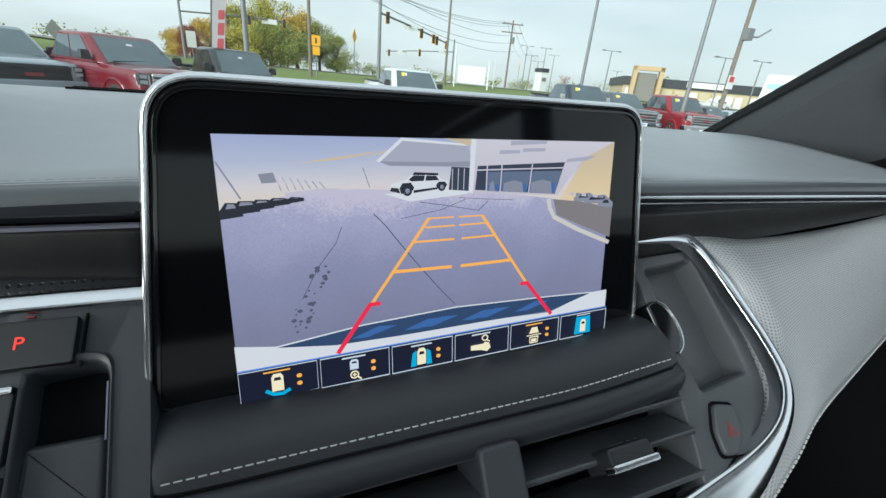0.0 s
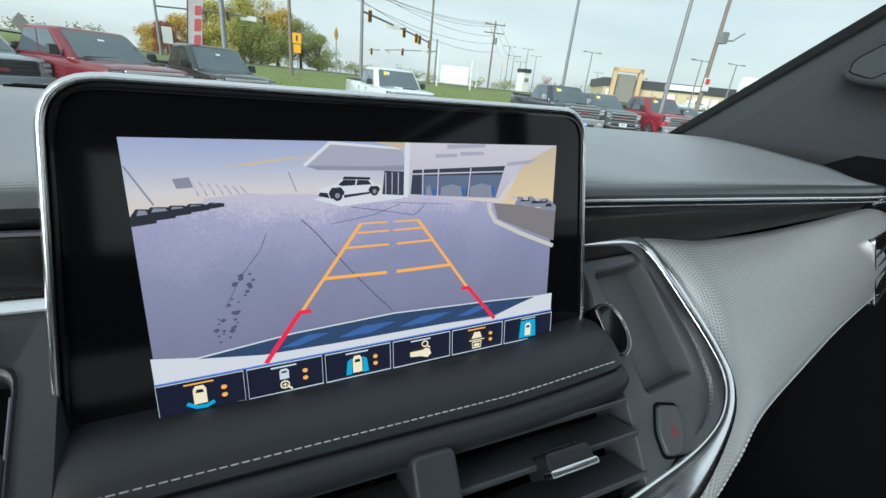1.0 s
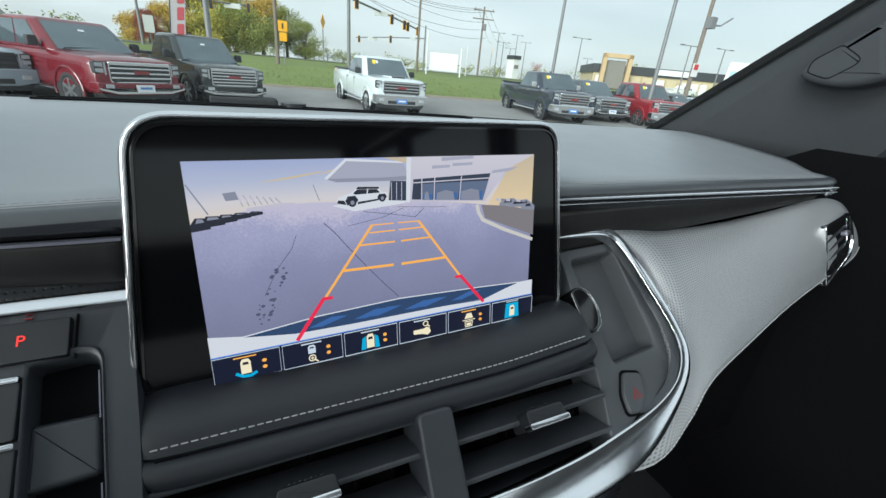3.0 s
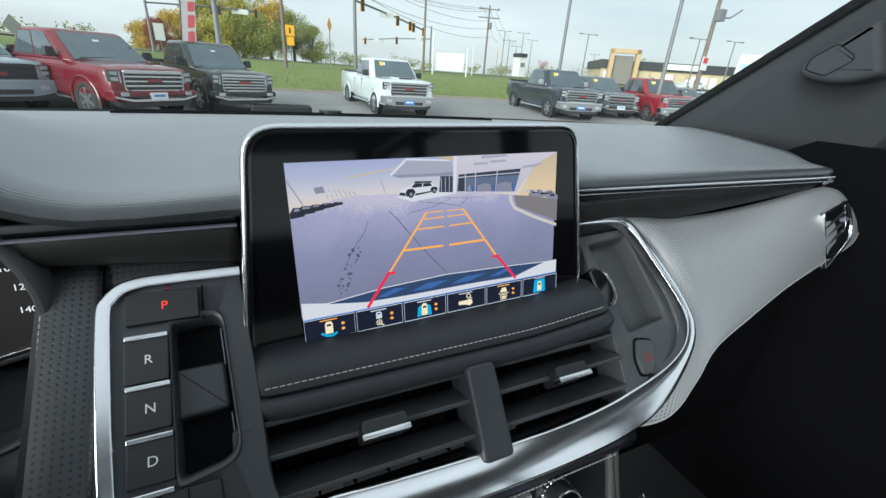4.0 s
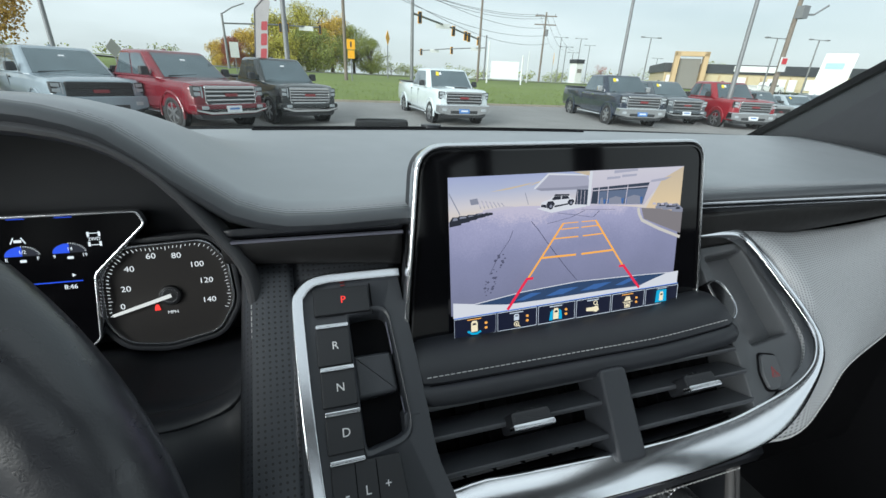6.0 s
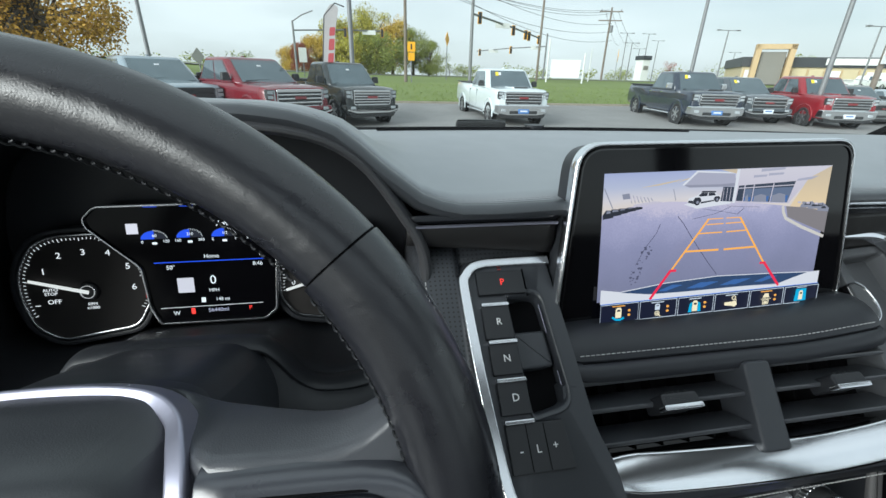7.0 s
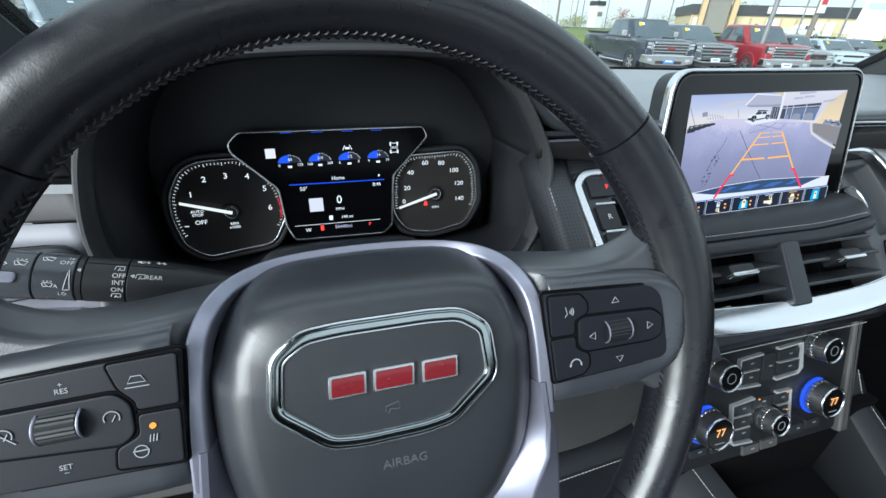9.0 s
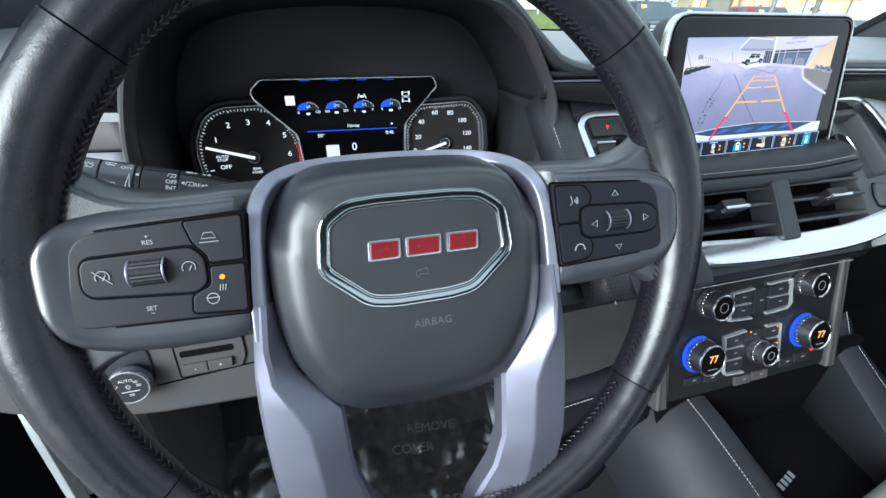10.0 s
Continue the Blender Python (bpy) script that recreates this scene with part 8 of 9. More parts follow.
def vehicle(name, x, y, head, paint, label, L=5.9, W=2.04, H=2.0, hood=1.24, belt=1.26, cab=(1.35, 2.05, 3.35, 3.62), bed=1.34, wheels=(1.0, 4.9), r=0.41, grille="chrome", sticker=False, plate=None, scoop=False, style="pickup", bars=5, zoff=0.0, size=1.0, category="pickup truck"):
    pt = material(name + "_paint", paint, 0.25, var=0.05, vscale=2, coat=0.7, rvar=0.04)
    v = thing(name, pose(x, y, gz(y, x) + zoff, 0, 0, head) @ pose(0, 0, 0, 0.6 if y < 20 else 0, 0, 0) @ Matrix.Scale(size, 4), label, category, "parked vehicles")
    hw, z0 = W / 2, 0.42 if style == "pickup" else 0.30
    st = [(0.05, 0.88, hood - 0.20, z0 + 0.10), (0.09, 0.94, hood - 0.08, z0), (0.24, 0.985, hood - 0.015, z0), (0.45, 1.0, hood + 0.005, z0), (0.9, 1.0, hood + 0.015, z0), (cab[0], 1.0, hood + 0.04, z0), (cab[0] + 0.12, 1.0, belt, z0), (cab[3], 1.0, belt, z0)]
    if bed:
        st += [(cab[3] + 0.04, 1.0, bed, z0 + 0.05), (L - 0.12, 1.0, bed, z0 + 0.12), (L, 0.97, bed - 0.03, z0 + 0.16)]
    else:
        st += [(L - 0.5, 0.98, belt - 0.02, z0), (L - 0.05, 0.90, belt - 0.12, z0 + 0.08)]
    bm = bmesh.new()
    rings = []
    for yy, f, zt, zb in st:
        w = hw * f
        rings.append([(-w * 0.93, yy, zb), (-w, yy, zb + 0.12), (-w * 1.005, yy, (zb + zt) * 0.5), (-w * 0.985, yy, zt - 0.14), (-w * 0.93, yy, zt - 0.03), (-w * 0.55, yy, zt + 0.012), (0, yy, zt + 0.02), (w * 0.55, yy, zt + 0.012), (w * 0.93, yy, zt - 0.03), (w * 0.985, yy, zt - 0.14), (w * 1.005, yy, (zb + zt) * 0.5), (w, yy, zb + 0.12), (w * 0.93, yy, zb)])
    stack(bm, rings)
    soften(part("body", bm, pt, v, angle=40), 0.06)
    # cabin
    zb, zt = belt - 0.04, H - 0.07
    def ring(yf, yr, w, z):
        return [(-w * 0.90, yf, z), (-w, yf + 0.16, z), (-w, yr - 0.08, z), (-w * 0.88, yr, z), (w * 0.88, yr, z), (w, yr - 0.08, z), (w, yf + 0.16, z), (w * 0.90, yf, z)]
    b, t = ring(cab[0], cab[3], hw * 0.975, zb), ring(cab[1], cab[2], hw * 0.82, zt)
    t2, t3 = ring(cab[1] + 0.10, cab[2] - 0.06, hw * 0.75, H - 0.015), ring(cab[1] + 0.35, cab[2] - 0.25, hw * 0.5, H)
    bm = bmesh.new()
    stack(bm, [b, t, t2, t3])
    soften(part("cab", bm, pt, v, angle=30), 0.035)
    part("windshield", quad((b[0], b[7], t[7], t[0]), 0.03, 0.97, 0.06, 0.97, -0.012), M_GLASSV, v, "dark tinted windshield", smooth=False)
    for s, (i, j) in ((-1, (1, 2)), (1, (6, 5))):
        c = (b[i], b[j], t[j], t[i])
        spans = ((0.07, 0.50), (0.535, 0.95)) if style != "sedan" else ((0.12, 0.52), (0.57, 0.84))
        for u0, u1 in spans:
            part("side_window", quad(c, u0, u1, 0.10, 0.93, 0.012), M_GLASSV, v, smooth=False)
        mx = s * hw * 1.0
        mr = part("mirror", solid(rnd([(mx - 0.02 if s > 0 else mx - 0.21, zb + 0.06), (mx + 0.21 if s > 0 else mx + 0.02, zb + 0.06), (mx + 0.19 if s > 0 else mx, zb + (0.28 if style == "pickup" else 0.22)), (mx if s > 0 else mx - 0.19, zb + (0.28 if style == "pickup" else 0.22))], 0.05), -0.06, 0.06, 0.03), M_VBLACK if not grille == "chromecap" else M_VCHROME, v)
        mr.matrix_basis = pose(0, cab[0] + 0.42, 0, 90, 0, 0)
        for wy in (wheels[0], wheels[1]):
            part("arch_lip", sweep([(s * hw * 1.004, wy + r * 1.27 * math.cos(radians(a)), r * 1.0 + r * 1.24 * math.sin(radians(a))) for a in range(-12, 193, 12)], ell(0.028, 0.035, 8), normal=(1, 0, 0)), pt, v)
            part("wheel_arch", solid(circle(0, 0, r * 1.23, 24), 0, 0.012), M_VBLACK, v).matrix_basis = pose(s * (hw * 0.985 if s < 0 else hw * 0.985 - 0.0), wy, r * 1.02, 90, 0, 90 * s)
            t_, m_, g_ = wheel_meshes(r, 0.27)
            wo = new("wheel")
            wo.parent, wo.empty_display_size = v, 0.02
            wo.matrix_basis = pose(s * (hw - 0.12), wy, r) @ (Matrix.Identity(4) if s > 0 else Matrix.Rotation(math.pi, 4, "Z"))
            for nm, dt in (("tyre", t_), ("rim", m_)):
                o = new(nm, dt)
                o.parent = wo
            o = new("wheel_gap", g_)
            o.parent, o.matrix_basis = wo, pose(0.075, 0, 0, 90, 0, 90)
        for q in (0.02, 0.52):
            yy = cab[0] + 0.25 + (cab[3] - cab[0] - 0.3) * q
            part("door_handle", box(bmesh.new(), (s * hw * 1.005, yy + 0.85 * (cab[3] - cab[0]) / 2.3, belt - 0.14), (0.03, 0.20, 0.035)), M_VCHROME if grille != "body" else M_VBLACK, v)
            part("door_gap", box(bmesh.new(), (s * hw * 0.999, yy + 0.98 * (cab[3] - cab[0]) / 2.3, (belt + z0) / 2 + 0.03), (0.012, 0.014, belt - z0 - 0.25)), M_VBLACK, v)
        if style == "pickup":
            part("side_step", sweep([(s * (hw + 0.02), cab[0] + 0.1, z0 - 0.02), (s * (hw + 0.02), cab[3] + 0.1, z0 - 0.02)], ell(0.05, 0.035, 8)), M_VCHROME, v)
    # front end
    tall = style == "pickup"
    gw = hw * (0.70 if tall else 0.55)
    gz0, gz1 = hood - (0.60 if tall else 0.52), hood - (0.09 if tall else 0.15)
    FR = pose(0, 0.075, 0, 90, 0, 0)
    GO = rnd([(-gw, gz0 + 0.10), (-gw * 0.80, gz0), (gw * 0.80, gz0), (gw, gz0 + 0.10), (gw * 0.98, gz1), (-gw * 0.98, gz1)], 0.04)
    gr = part("grille", solid(GO, -0.03, 0.045, 0.01), M_VBLACK, v, "black grille")
    gr.matrix_basis = FR
    bright = grille != "body"
    bar_m = M_VCHROME if bright else M_VBLACK
    part("grille_surround", sweep([(x, y, 0.045) for x, y in inset(GO, 0.012)], rnd([(-0.016, -0.02), (0.016, -0.02), (0.012, 0.018), (-0.012, 0.018)], 0.006, 2), True), bar_m, gr, "bright surround" if bright else "black surround")
    for i in range(bars):
        zz = gz0 + 0.07 + (gz1 - gz0 - 0.10) * i / (bars - 1)
        hb = (0.024 if bright else 0.018) if i < bars - 1 else 0.045
        wb = gw * (1.90 if zz > gz0 + 0.10 else 1.66)
        part("grille_bar", solid(rect(0, zz, wb, hb * 1.6, 0.008, 2), 0.03, 0.068 if i < bars - 1 else 0.085, 0.008), bar_m, gr, "bright bar")
    part("emblem_bar", solid(rect(0, (gz0 + gz1) / 2 + 0.04, 0.34 if tall else 0.16, 0.075 if tall else 0.05, 0.01, 2), 0.05, 0.088, 0.006), M_EMBR if grille != "gold" else M_STICK, gr, "plain emblem plate")
    for s in (-1, 1):
        hx0, hx1 = s * gw * 1.02, s * hw * 0.955
        hl = part("headlight", solid(rnd([(hx0, gz1 - 0.30), (hx1, gz1 - 0.26), (hx1, gz1 + 0.0), (hx0, gz1 - 0.01)], 0.03), -0.10, 0.022, 0.015), M_VBLACK, v, "dark headlight housing")
        hl.matrix_basis = FR
        for z1_, z2_ in ((gz1 - 0.12, gz1 - 0.03), (gz1 - 0.24, gz1 - 0.15)):
            part("lens", solid(rnd([(hx0 + s * 0.07, z1_), (hx1 - s * 0.02, z1_ + 0.015), (hx1 - s * 0.02, z2_), (hx0 + s * 0.07, z2_)], 0.015), 0.0, 0.030, 0.006), M_LAMPG, hl, "clear lamp lens")
        part("light_blade", solid(rnd([(hx0 + s * 0.015, gz1 - 0.28), (hx0 + s * 0.05, gz1 - 0.28), (hx0 + s * 0.05, gz1 - 0.02), (hx0 + s * 0.015, gz1 - 0.02)], 0.01), 0.0, 0.036, 0.006), M_LAMPG, hl)
        part("fog_light", solid(rect(s * hw * 0.76, z0 + 0.17, 0.17, 0.10, 0.02), 0.0, 0.135, 0.01), M_LAMPG if tall else M_VBLACK, v).matrix_basis = FR
    low = grille == "chrome" and not scoop
    bz1 = z0 + (0.26 if low else 0.36)
    bmp = part("bumper", solid(rnd([(-hw * 0.99, z0 + 0.06), (-hw * 0.6, z0 - 0.02), (hw * 0.6, z0 - 0.02), (hw * 0.99, z0 + 0.06), (hw * 0.99, bz1), (-hw * 0.99, bz1)], 0.05), -0.25, 0.11, 0.04), (pt if low or grille == "body" else M_VCHROME), v, "front bumper")
    bmp.matrix_basis = FR
    if low:
        part("chrome_strip", solid(rnd([(-hw * 0.97, z0 + 0.10), (-hw * 0.62, z0 + 0.01), (hw * 0.62, z0 + 0.01), (hw * 0.97, z0 + 0.10), (hw * 0.97, z0 + 0.15), (hw * 0.60, z0 + 0.075), (-hw * 0.60, z0 + 0.075), (-hw * 0.97, z0 + 0.15)], 0.01), 0.08, 0.135, 0.01), M_VCHROME, bmp, "bright lower strip")
    else:
        part("air_intake", solid(rect(0, z0 + 0.09, hw * 1.05, 0.11, 0.02), 0.0, 0.125, 0.01), M_VBLACK, bmp)
    part("skirt", solid(rnd([(-hw * 0.8, z0 - 0.12), (hw * 0.8, z0 - 0.12), (hw * 0.9, z0 + 0.02), (-hw * 0.9, z0 + 0.02)], 0.04), -0.25, 0.07, 0.02), M_VBLACK, v).matrix_basis = FR
    if plate:
        part("plate", solid(rect(0, z0 + 0.13, 0.42, 0.16, 0.01), 0.10, 0.14, 0.003), plate, bmp, "dealer plate")
        part("plate_bar", solid(rect(0, z0 + 0.14, 0.28, 0.05), 0.13, 0.143), M_PLATEB if plate is M_PLATE else M_PLATE, bmp)
    if scoop:
        sc = part("hood_scoop", solid(rnd([(-0.32, 0.0), (0.32, 0.0), (0.40, 0.75), (-0.40, 0.75)], 0.06), -0.02, 0.055, 0.03), pt, v)
        sc.matrix_basis = pose(0, 0.42, hood + 0.005)
        part("scoop_mouth", solid(rect(0, 0.006, 0.54, 0.03, 0.01), 0.01, 0.058), M_VBLACK, sc)
    part("wiper", sweep([(-hw * 0.7, cab[0] + 0.06, belt + 0.03), (hw * 0.1, cab[0] + 0.14, belt + 0.07)], rect(0, 0, 0.02, 0.02)), M_VBLACK, v)
    part("roof_aerial", solid(rnd([(-0.04, 0), (0.04, 0), (0.03, 0.14), (-0.03, 0.14)], 0.02), 0, 0.05, 0.02), pt, v).matrix_basis = pose(0.1, cab[1] + 0.75, H - 0.005)
    if bed:
        part("bed_liner", box(bmesh.new(), (0, (cab[3] + L) / 2 + 0.02, bed - 0.0), (W * 0.82, L - cab[3] - 0.25, 0.06)), M_VBLACK, v)
        part("tailgate", box(bmesh.new(), (0, L - 0.03, bed - 0.2), (W * 0.86, 0.06, 0.45)), pt, v)
        for s in (-1, 1):
            part("bed_rail", box(bmesh.new(), (s * hw * 0.93, (cab[3] + L) / 2, bed + 0.02), (0.10, L - cab[3] - 0.1, 0.035)), M_VBLACK, v)
    if sticker:
        q = 0.16
        part("price_sticker", quad((b[0], b[7], t[7], t[0]), q, q + 0.075, 0.68, 0.88, -0.02), M_STICK, v, "yellow price sticker", smooth=False)
        if style == "pickup":
            part("side_flash", quad((b[0], b[7], t[7], t[0]), q + 0.085, q + 0.14, 0.72, 0.86, -0.02), M_PLATE, v, smooth=False)
    else:
        part("paper_sticker", quad((b[0], b[7], t[7], t[0]), 0.46, 0.54, 0.70, 0.76, -0.02), M_PLATE, v, smooth=False)
    return v


GMCP = dict(L=5.9, W=2.06, H=1.90, hood=1.20, belt=1.25, cab=(1.42, 2.22, 3.55, 3.85), bed=1.30, wheels=(1.0, 4.75), r=0.41)
HD = dict(L=6.3, W=2.08, H=2.02, hood=1.32, belt=1.33, cab=(1.42, 2.05, 3.55, 3.85), bed=1.42, wheels=(1.05, 5.1), r=0.42, sticker=True, scoop=True, bars=5)

vehicle("pickup_truck", -2.10, 13.65, 42, (0.14, 0.006, 0.014), "deep red pickup with a wide chrome grille", grille="chrome", plate=M_PLATE, size=1.08, **GMCP)
vehicle("pickup_truck", -5.3, 13.95, 40, (0.25, 0.30, 0.34), "silver-blue pickup with a dark grille", grille="body", bars=5, size=1.06, **GMCP)
vehicle("pickup_truck", -8.4, 13.45, 42, (0.70, 0.72, 0.74), "white pickup at the end of the row", grille="body", **GMCP)
vehicle("pickup_truck", 0.06, 15.0, 27, (0.013, 0.017, 0.018), "black midsize pickup with a barred grille", L=5.4, W=1.92, H=1.95, hood=1.22, cab=(1.35, 2.0, 3.25, 3.5), bed=1.32, wheels=(0.95, 4.3), r=0.42, grille="chrome", bars=6, size=1.04)
vehicle("pickup_truck", 5.50, 15.1, 2, (0.62, 0.68, 0.70), "white heavy-duty pickup with a chrome grille", grille="chrome", plate=M_PLATEB, size=0.98, **HD)
vehicle("pickup_truck", 13.6, 15.05, -11, (0.016, 0.024, 0.042), "dark blue heavy-duty pickup with a chrome grille", grille="chromecap", plate=M_PLATEB, size=1.03, **HD)
vehicle("pickup_truck", 17.0, 16.0, -12, (0.07, 0.082, 0.095), "grey pickup with a price sticker", grille="chrome", sticker=True, plate=M_PLATE, bars=4, size=1.0, **GMCP)
vehicle("pickup_truck", 19.5, 14.6, -15, (0.22, 0.008, 0.016), "bright red heavy-duty pickup with a chrome grille", grille="chrome", plate=M_PLATE, size=1.03, zoff=-0.05, **HD)
SUVP = dict(L=4.65, W=1.85, H=1.68, hood=1.02, belt=1.06, cab=(1.15, 1.9, 3.9, 4.5), bed=0, wheels=(0.92, 3.65), r=0.36, style="suv", grille="body", bars=4, category="car")
vehicle("compact_suv", 23.2, 16.0, -14, (0.20, 0.21, 0.21), "grey compact sport utility car", **SUVP)
SEDP = dict(L=4.7, W=1.82, H=1.46, hood=0.90, belt=0.94, cab=(1.2, 2.1, 3.5, 4.2), bed=0, wheels=(0.95, 3.70), r=0.33, style="sedan", grille="body", bars=3, category="car")
vehicle("sedan", 28.0, 17.4, -24, (0.40, 0.46, 0.50), "silver sedan with a yellow sticker", sticker=True, **SEDP)
vehicle("sedan", 32.9, 19.2, -26, (0.12, 0.14, 0.16), "grey sedan at the end of the row", **SEDP)
# traffic stopped on the far road
vehicle("sedan", 66, 55, 86, (0.03, 0.04, 0.07), "dark blue sedan on the far road", **SEDP)
vehicle("utility_van", 76, 54, 88, (0.72, 0.73, 0.72), "white utility pickup on the far road", grille="body", **GMCP)
vehicle("sedan", -1.5, 64, 84, (0.03, 0.035, 0.04), "dark car on the far road", **SEDP)

# ---- poles, signals, signs ----
CX, CY = -0.15, -0.08


def polar(b, d):
    return CX + d * math.sin(radians(b)), CY + d * math.cos(radians(b))


def zel(e, d):
    return 1.69 + d * math.tan(radians(e))


def pole_bm(x, y, z0, z1, r0, r1, n=10):
    bm = bmesh.new()
    stack(bm, [[(x + r * math.cos(2 * math.pi * i / n), y + r * math.sin(2 * math.pi * i / n), z) for i in range(n)] for z, r in ((z0, r0), ((z0 + z1) / 2, (r0 + r1) / 2), (z1, r1))])
    return bm


def lamp_pole(b, d, top, r, mtl, label, heads=0, arm=0.9):
    x, y = polar(b, d)
    v = thing("street_lamp" if heads else "utility_pole", None, label, "lamp post" if heads else "pole", "poles beyond the lot")
    part("pole", pole_bm(x, y, gz(y, x) - 0.1, top, r, r * 0.7), mtl, v)
    if heads:
        part("arm", sweep([(x - arm, y + 0.2, top), (x + arm, y - 0.2, top)], rect(0, 0, 0.08, 0.08)), mtl, v)
        for s in (-1, 1):
            part("lamp_head", box(bmesh.new(), (x + s * arm, y - s * 0.2, top + 0.02), (0.55, 0.30, 0.14)), M_GALV, v)
    return v, x, y


lamp_pole(-23.0, 26, 9.5, 0.10, M_GALV, "grey steel light pole")
lamp_pole(-1.5, 20, 8.8, 0.11, M_GALV, "grey steel light pole")
v, x, y = lamp_pole(5.2, 44, 12.5, 0.17, M_WOODP, "brown wooden utility pole")
sg = thing("warning_sign", None, "orange-yellow crossing sign on a post", "road sign")
part("panel", solid(rect(0, 0, 0.75, 0.85, 0.06), -0.02, 0.02), M_SIGY, sg).matrix_basis = pose(x + 0.5, y - 0.6, zel(3.2, 44), 90, 0, 0)
part("plaque", solid(rect(0, 0, 0.62, 0.7, 0.05), -0.02, 0.02), M_SIGY, sg).matrix_basis = pose(x + 0.5, y - 0.6, zel(2.1, 44), 90, 0, 0)
part("post", pole_bm(x + 0.5, y - 0.55, gz(y, x) - 0.1, zel(3.6, 44), 0.05, 0.05, 8), M_GALV, sg)
part("symbol_bar", solid(rect(0, 0, 0.14, 0.45, 0.04), 0.02, 0.03), M_VBLACK, sg).matrix_basis = pose(x + 0.5, y - 0.6, zel(3.2, 44), 90, 0, 0)
lamp_pole(21.8, 58, 14.0, 0.16, M_WOODP, "brown wooden utility pole")
lamp_pole(38.9, 29, 7.6, 0.11, M_GALV, "grey steel light pole with lamp heads", 2, 0.7)
lamp_pole(41.5, 78, zel(5.1, 78), 0.11, M_GALV, "grey twin-head street lamp", 2, 1.4)
lamp_pole(50.6, 25, 8.4, 0.11, M_GALV, "pale grey steel light pole")
v, x, y = lamp_pole(54.1, 32, 8.4, 0.15, M_WOODP, "brown utility pole with a small sign and lamp")
part("sign_plate", box(bmesh.new(), (x - 0.1, y - 0.22, zel(2.6, 32)), (0.55, 0.03, 0.75)), M_SIGW, v)
part("sign_bar", box(bmesh.new(), (x - 0.1, y - 0.25, zel(2.9, 32)), (0.36, 0.02, 0.30)), M_SIGR, v)
part("lamp_arm", sweep([(x, y, zel(7.0, 32)), (x + 0.9, y - 0.3, zel(7.1, 32)), (x + 1.5, y - 0.5, zel(7.9, 32))], ell(0.05, 0.05, 8), normal=(0, 1, 0)), M_GALV, v)
part("lamp_box", box(bmesh.new(), (x + 0.1, y - 0.2, zel(7.2, 32)), (0.45, 0.4, 0.6)), M_GALV, v)
lamp_pole(53.2, 64, zel(5.0, 64), 0.10, M_GALV, "grey twin-head street lamp", 2, 1.3)
for b, d, e in ((31.6, 110, 5.0), (32.3, 105, 4.0), (33.9, 120, 4.9), (35.0, 130, 4.2), (33.2, 125, 3.4), (42.6, 140, 3.0), (56.5, 80, 4.8)):
    lamp_pole(b, d, zel(e, d), 0.12, M_GALV, "distant grey street lamp", 2, 1.3)
lamp_pole(28.0, 66, zel(3.4, 66), 0.08, M_SIGW, "slim white marker post")
# utility pole with cross-arms and cables
v, ux, uy = lamp_pole(29.5, 88, zel(7.6, 88), 0.20, M_WOODP, "wooden utility pole with cross-arms")
for k, e in enumerate((7.2, 6.3)):
    part("cross_arm", sweep([(ux - 1.9, uy + 0.6, zel(e, 88)), (ux + 1.9, uy - 0.6, zel(e, 88))], rect(0, 0, 0.16, 0.18)), M_WOODP, v)
for k in range(3):
    part("insulator", pole_bm(ux - 1.6 + 1.6 * k, uy + 0.5 - 0.5 * k, zel(7.25, 88), zel(7.25, 88) + 0.35, 0.08, 0.05, 8), M_GALV, v)
part("transformer", pole_bm(ux + 0.35, uy - 0.2, zel(5.1, 88), zel(5.8, 88), 0.28, 0.28, 12), M_GALV, v)
for k, (x0, y0, z0, z1) in enumerate(((-6, 40, 12.9, 7.35), (-4, 40, 12.6, 7.2), (-2, 41, 12.2, 7.0), (2, 42, 12.4, 6.0), (0, 42, 11.2, 5.2), (4, 42, 10.4, 4.3))):
    a, b = Vector((x0, y0, z0)), Vector((ux - 0.5 + 0.3 * k, uy, zel(z1, 88)))
    pts = [a.lerp(b, i / 18) - V(0, 0, 2.2 * 4 * (i / 18) * (1 - i / 18)) for i in range(19)]
    part("overhead_cable", tube(pts, 0.025, 5), M_WIRE, None, "thin black overhead cable between the poles", category="cable")
for k in range(3):
    a, b = Vector((ux + 1.2 * (k - 1), uy, zel(7.3, 88))), Vector((90 + 4 * k, 150, 13.0))
    pts = [a.lerp(b, i / 10) - V(0, 0, 6 * (i / 10) * (1 - i / 10)) for i in range(11)]
    part("overhead_cable", tube(pts, 0.03, 5), M_WIRE, None, "thin black overhead cable between the poles", category="cable")


def signal_head(parent, x, y, z, s=1.0):
    h = part("signal_head", box(bmesh.new(), (x, y, z), (0.42 * s, 0.25, 1.15 * s)), M_SIGY, parent, "yellow signal housing")
    part("signal_face", box(bmesh.new(), (x - 0.02, y - 0.16, z), (0.34 * s, 0.10, 1.05 * s)), M_VBLACK, h)
    return h


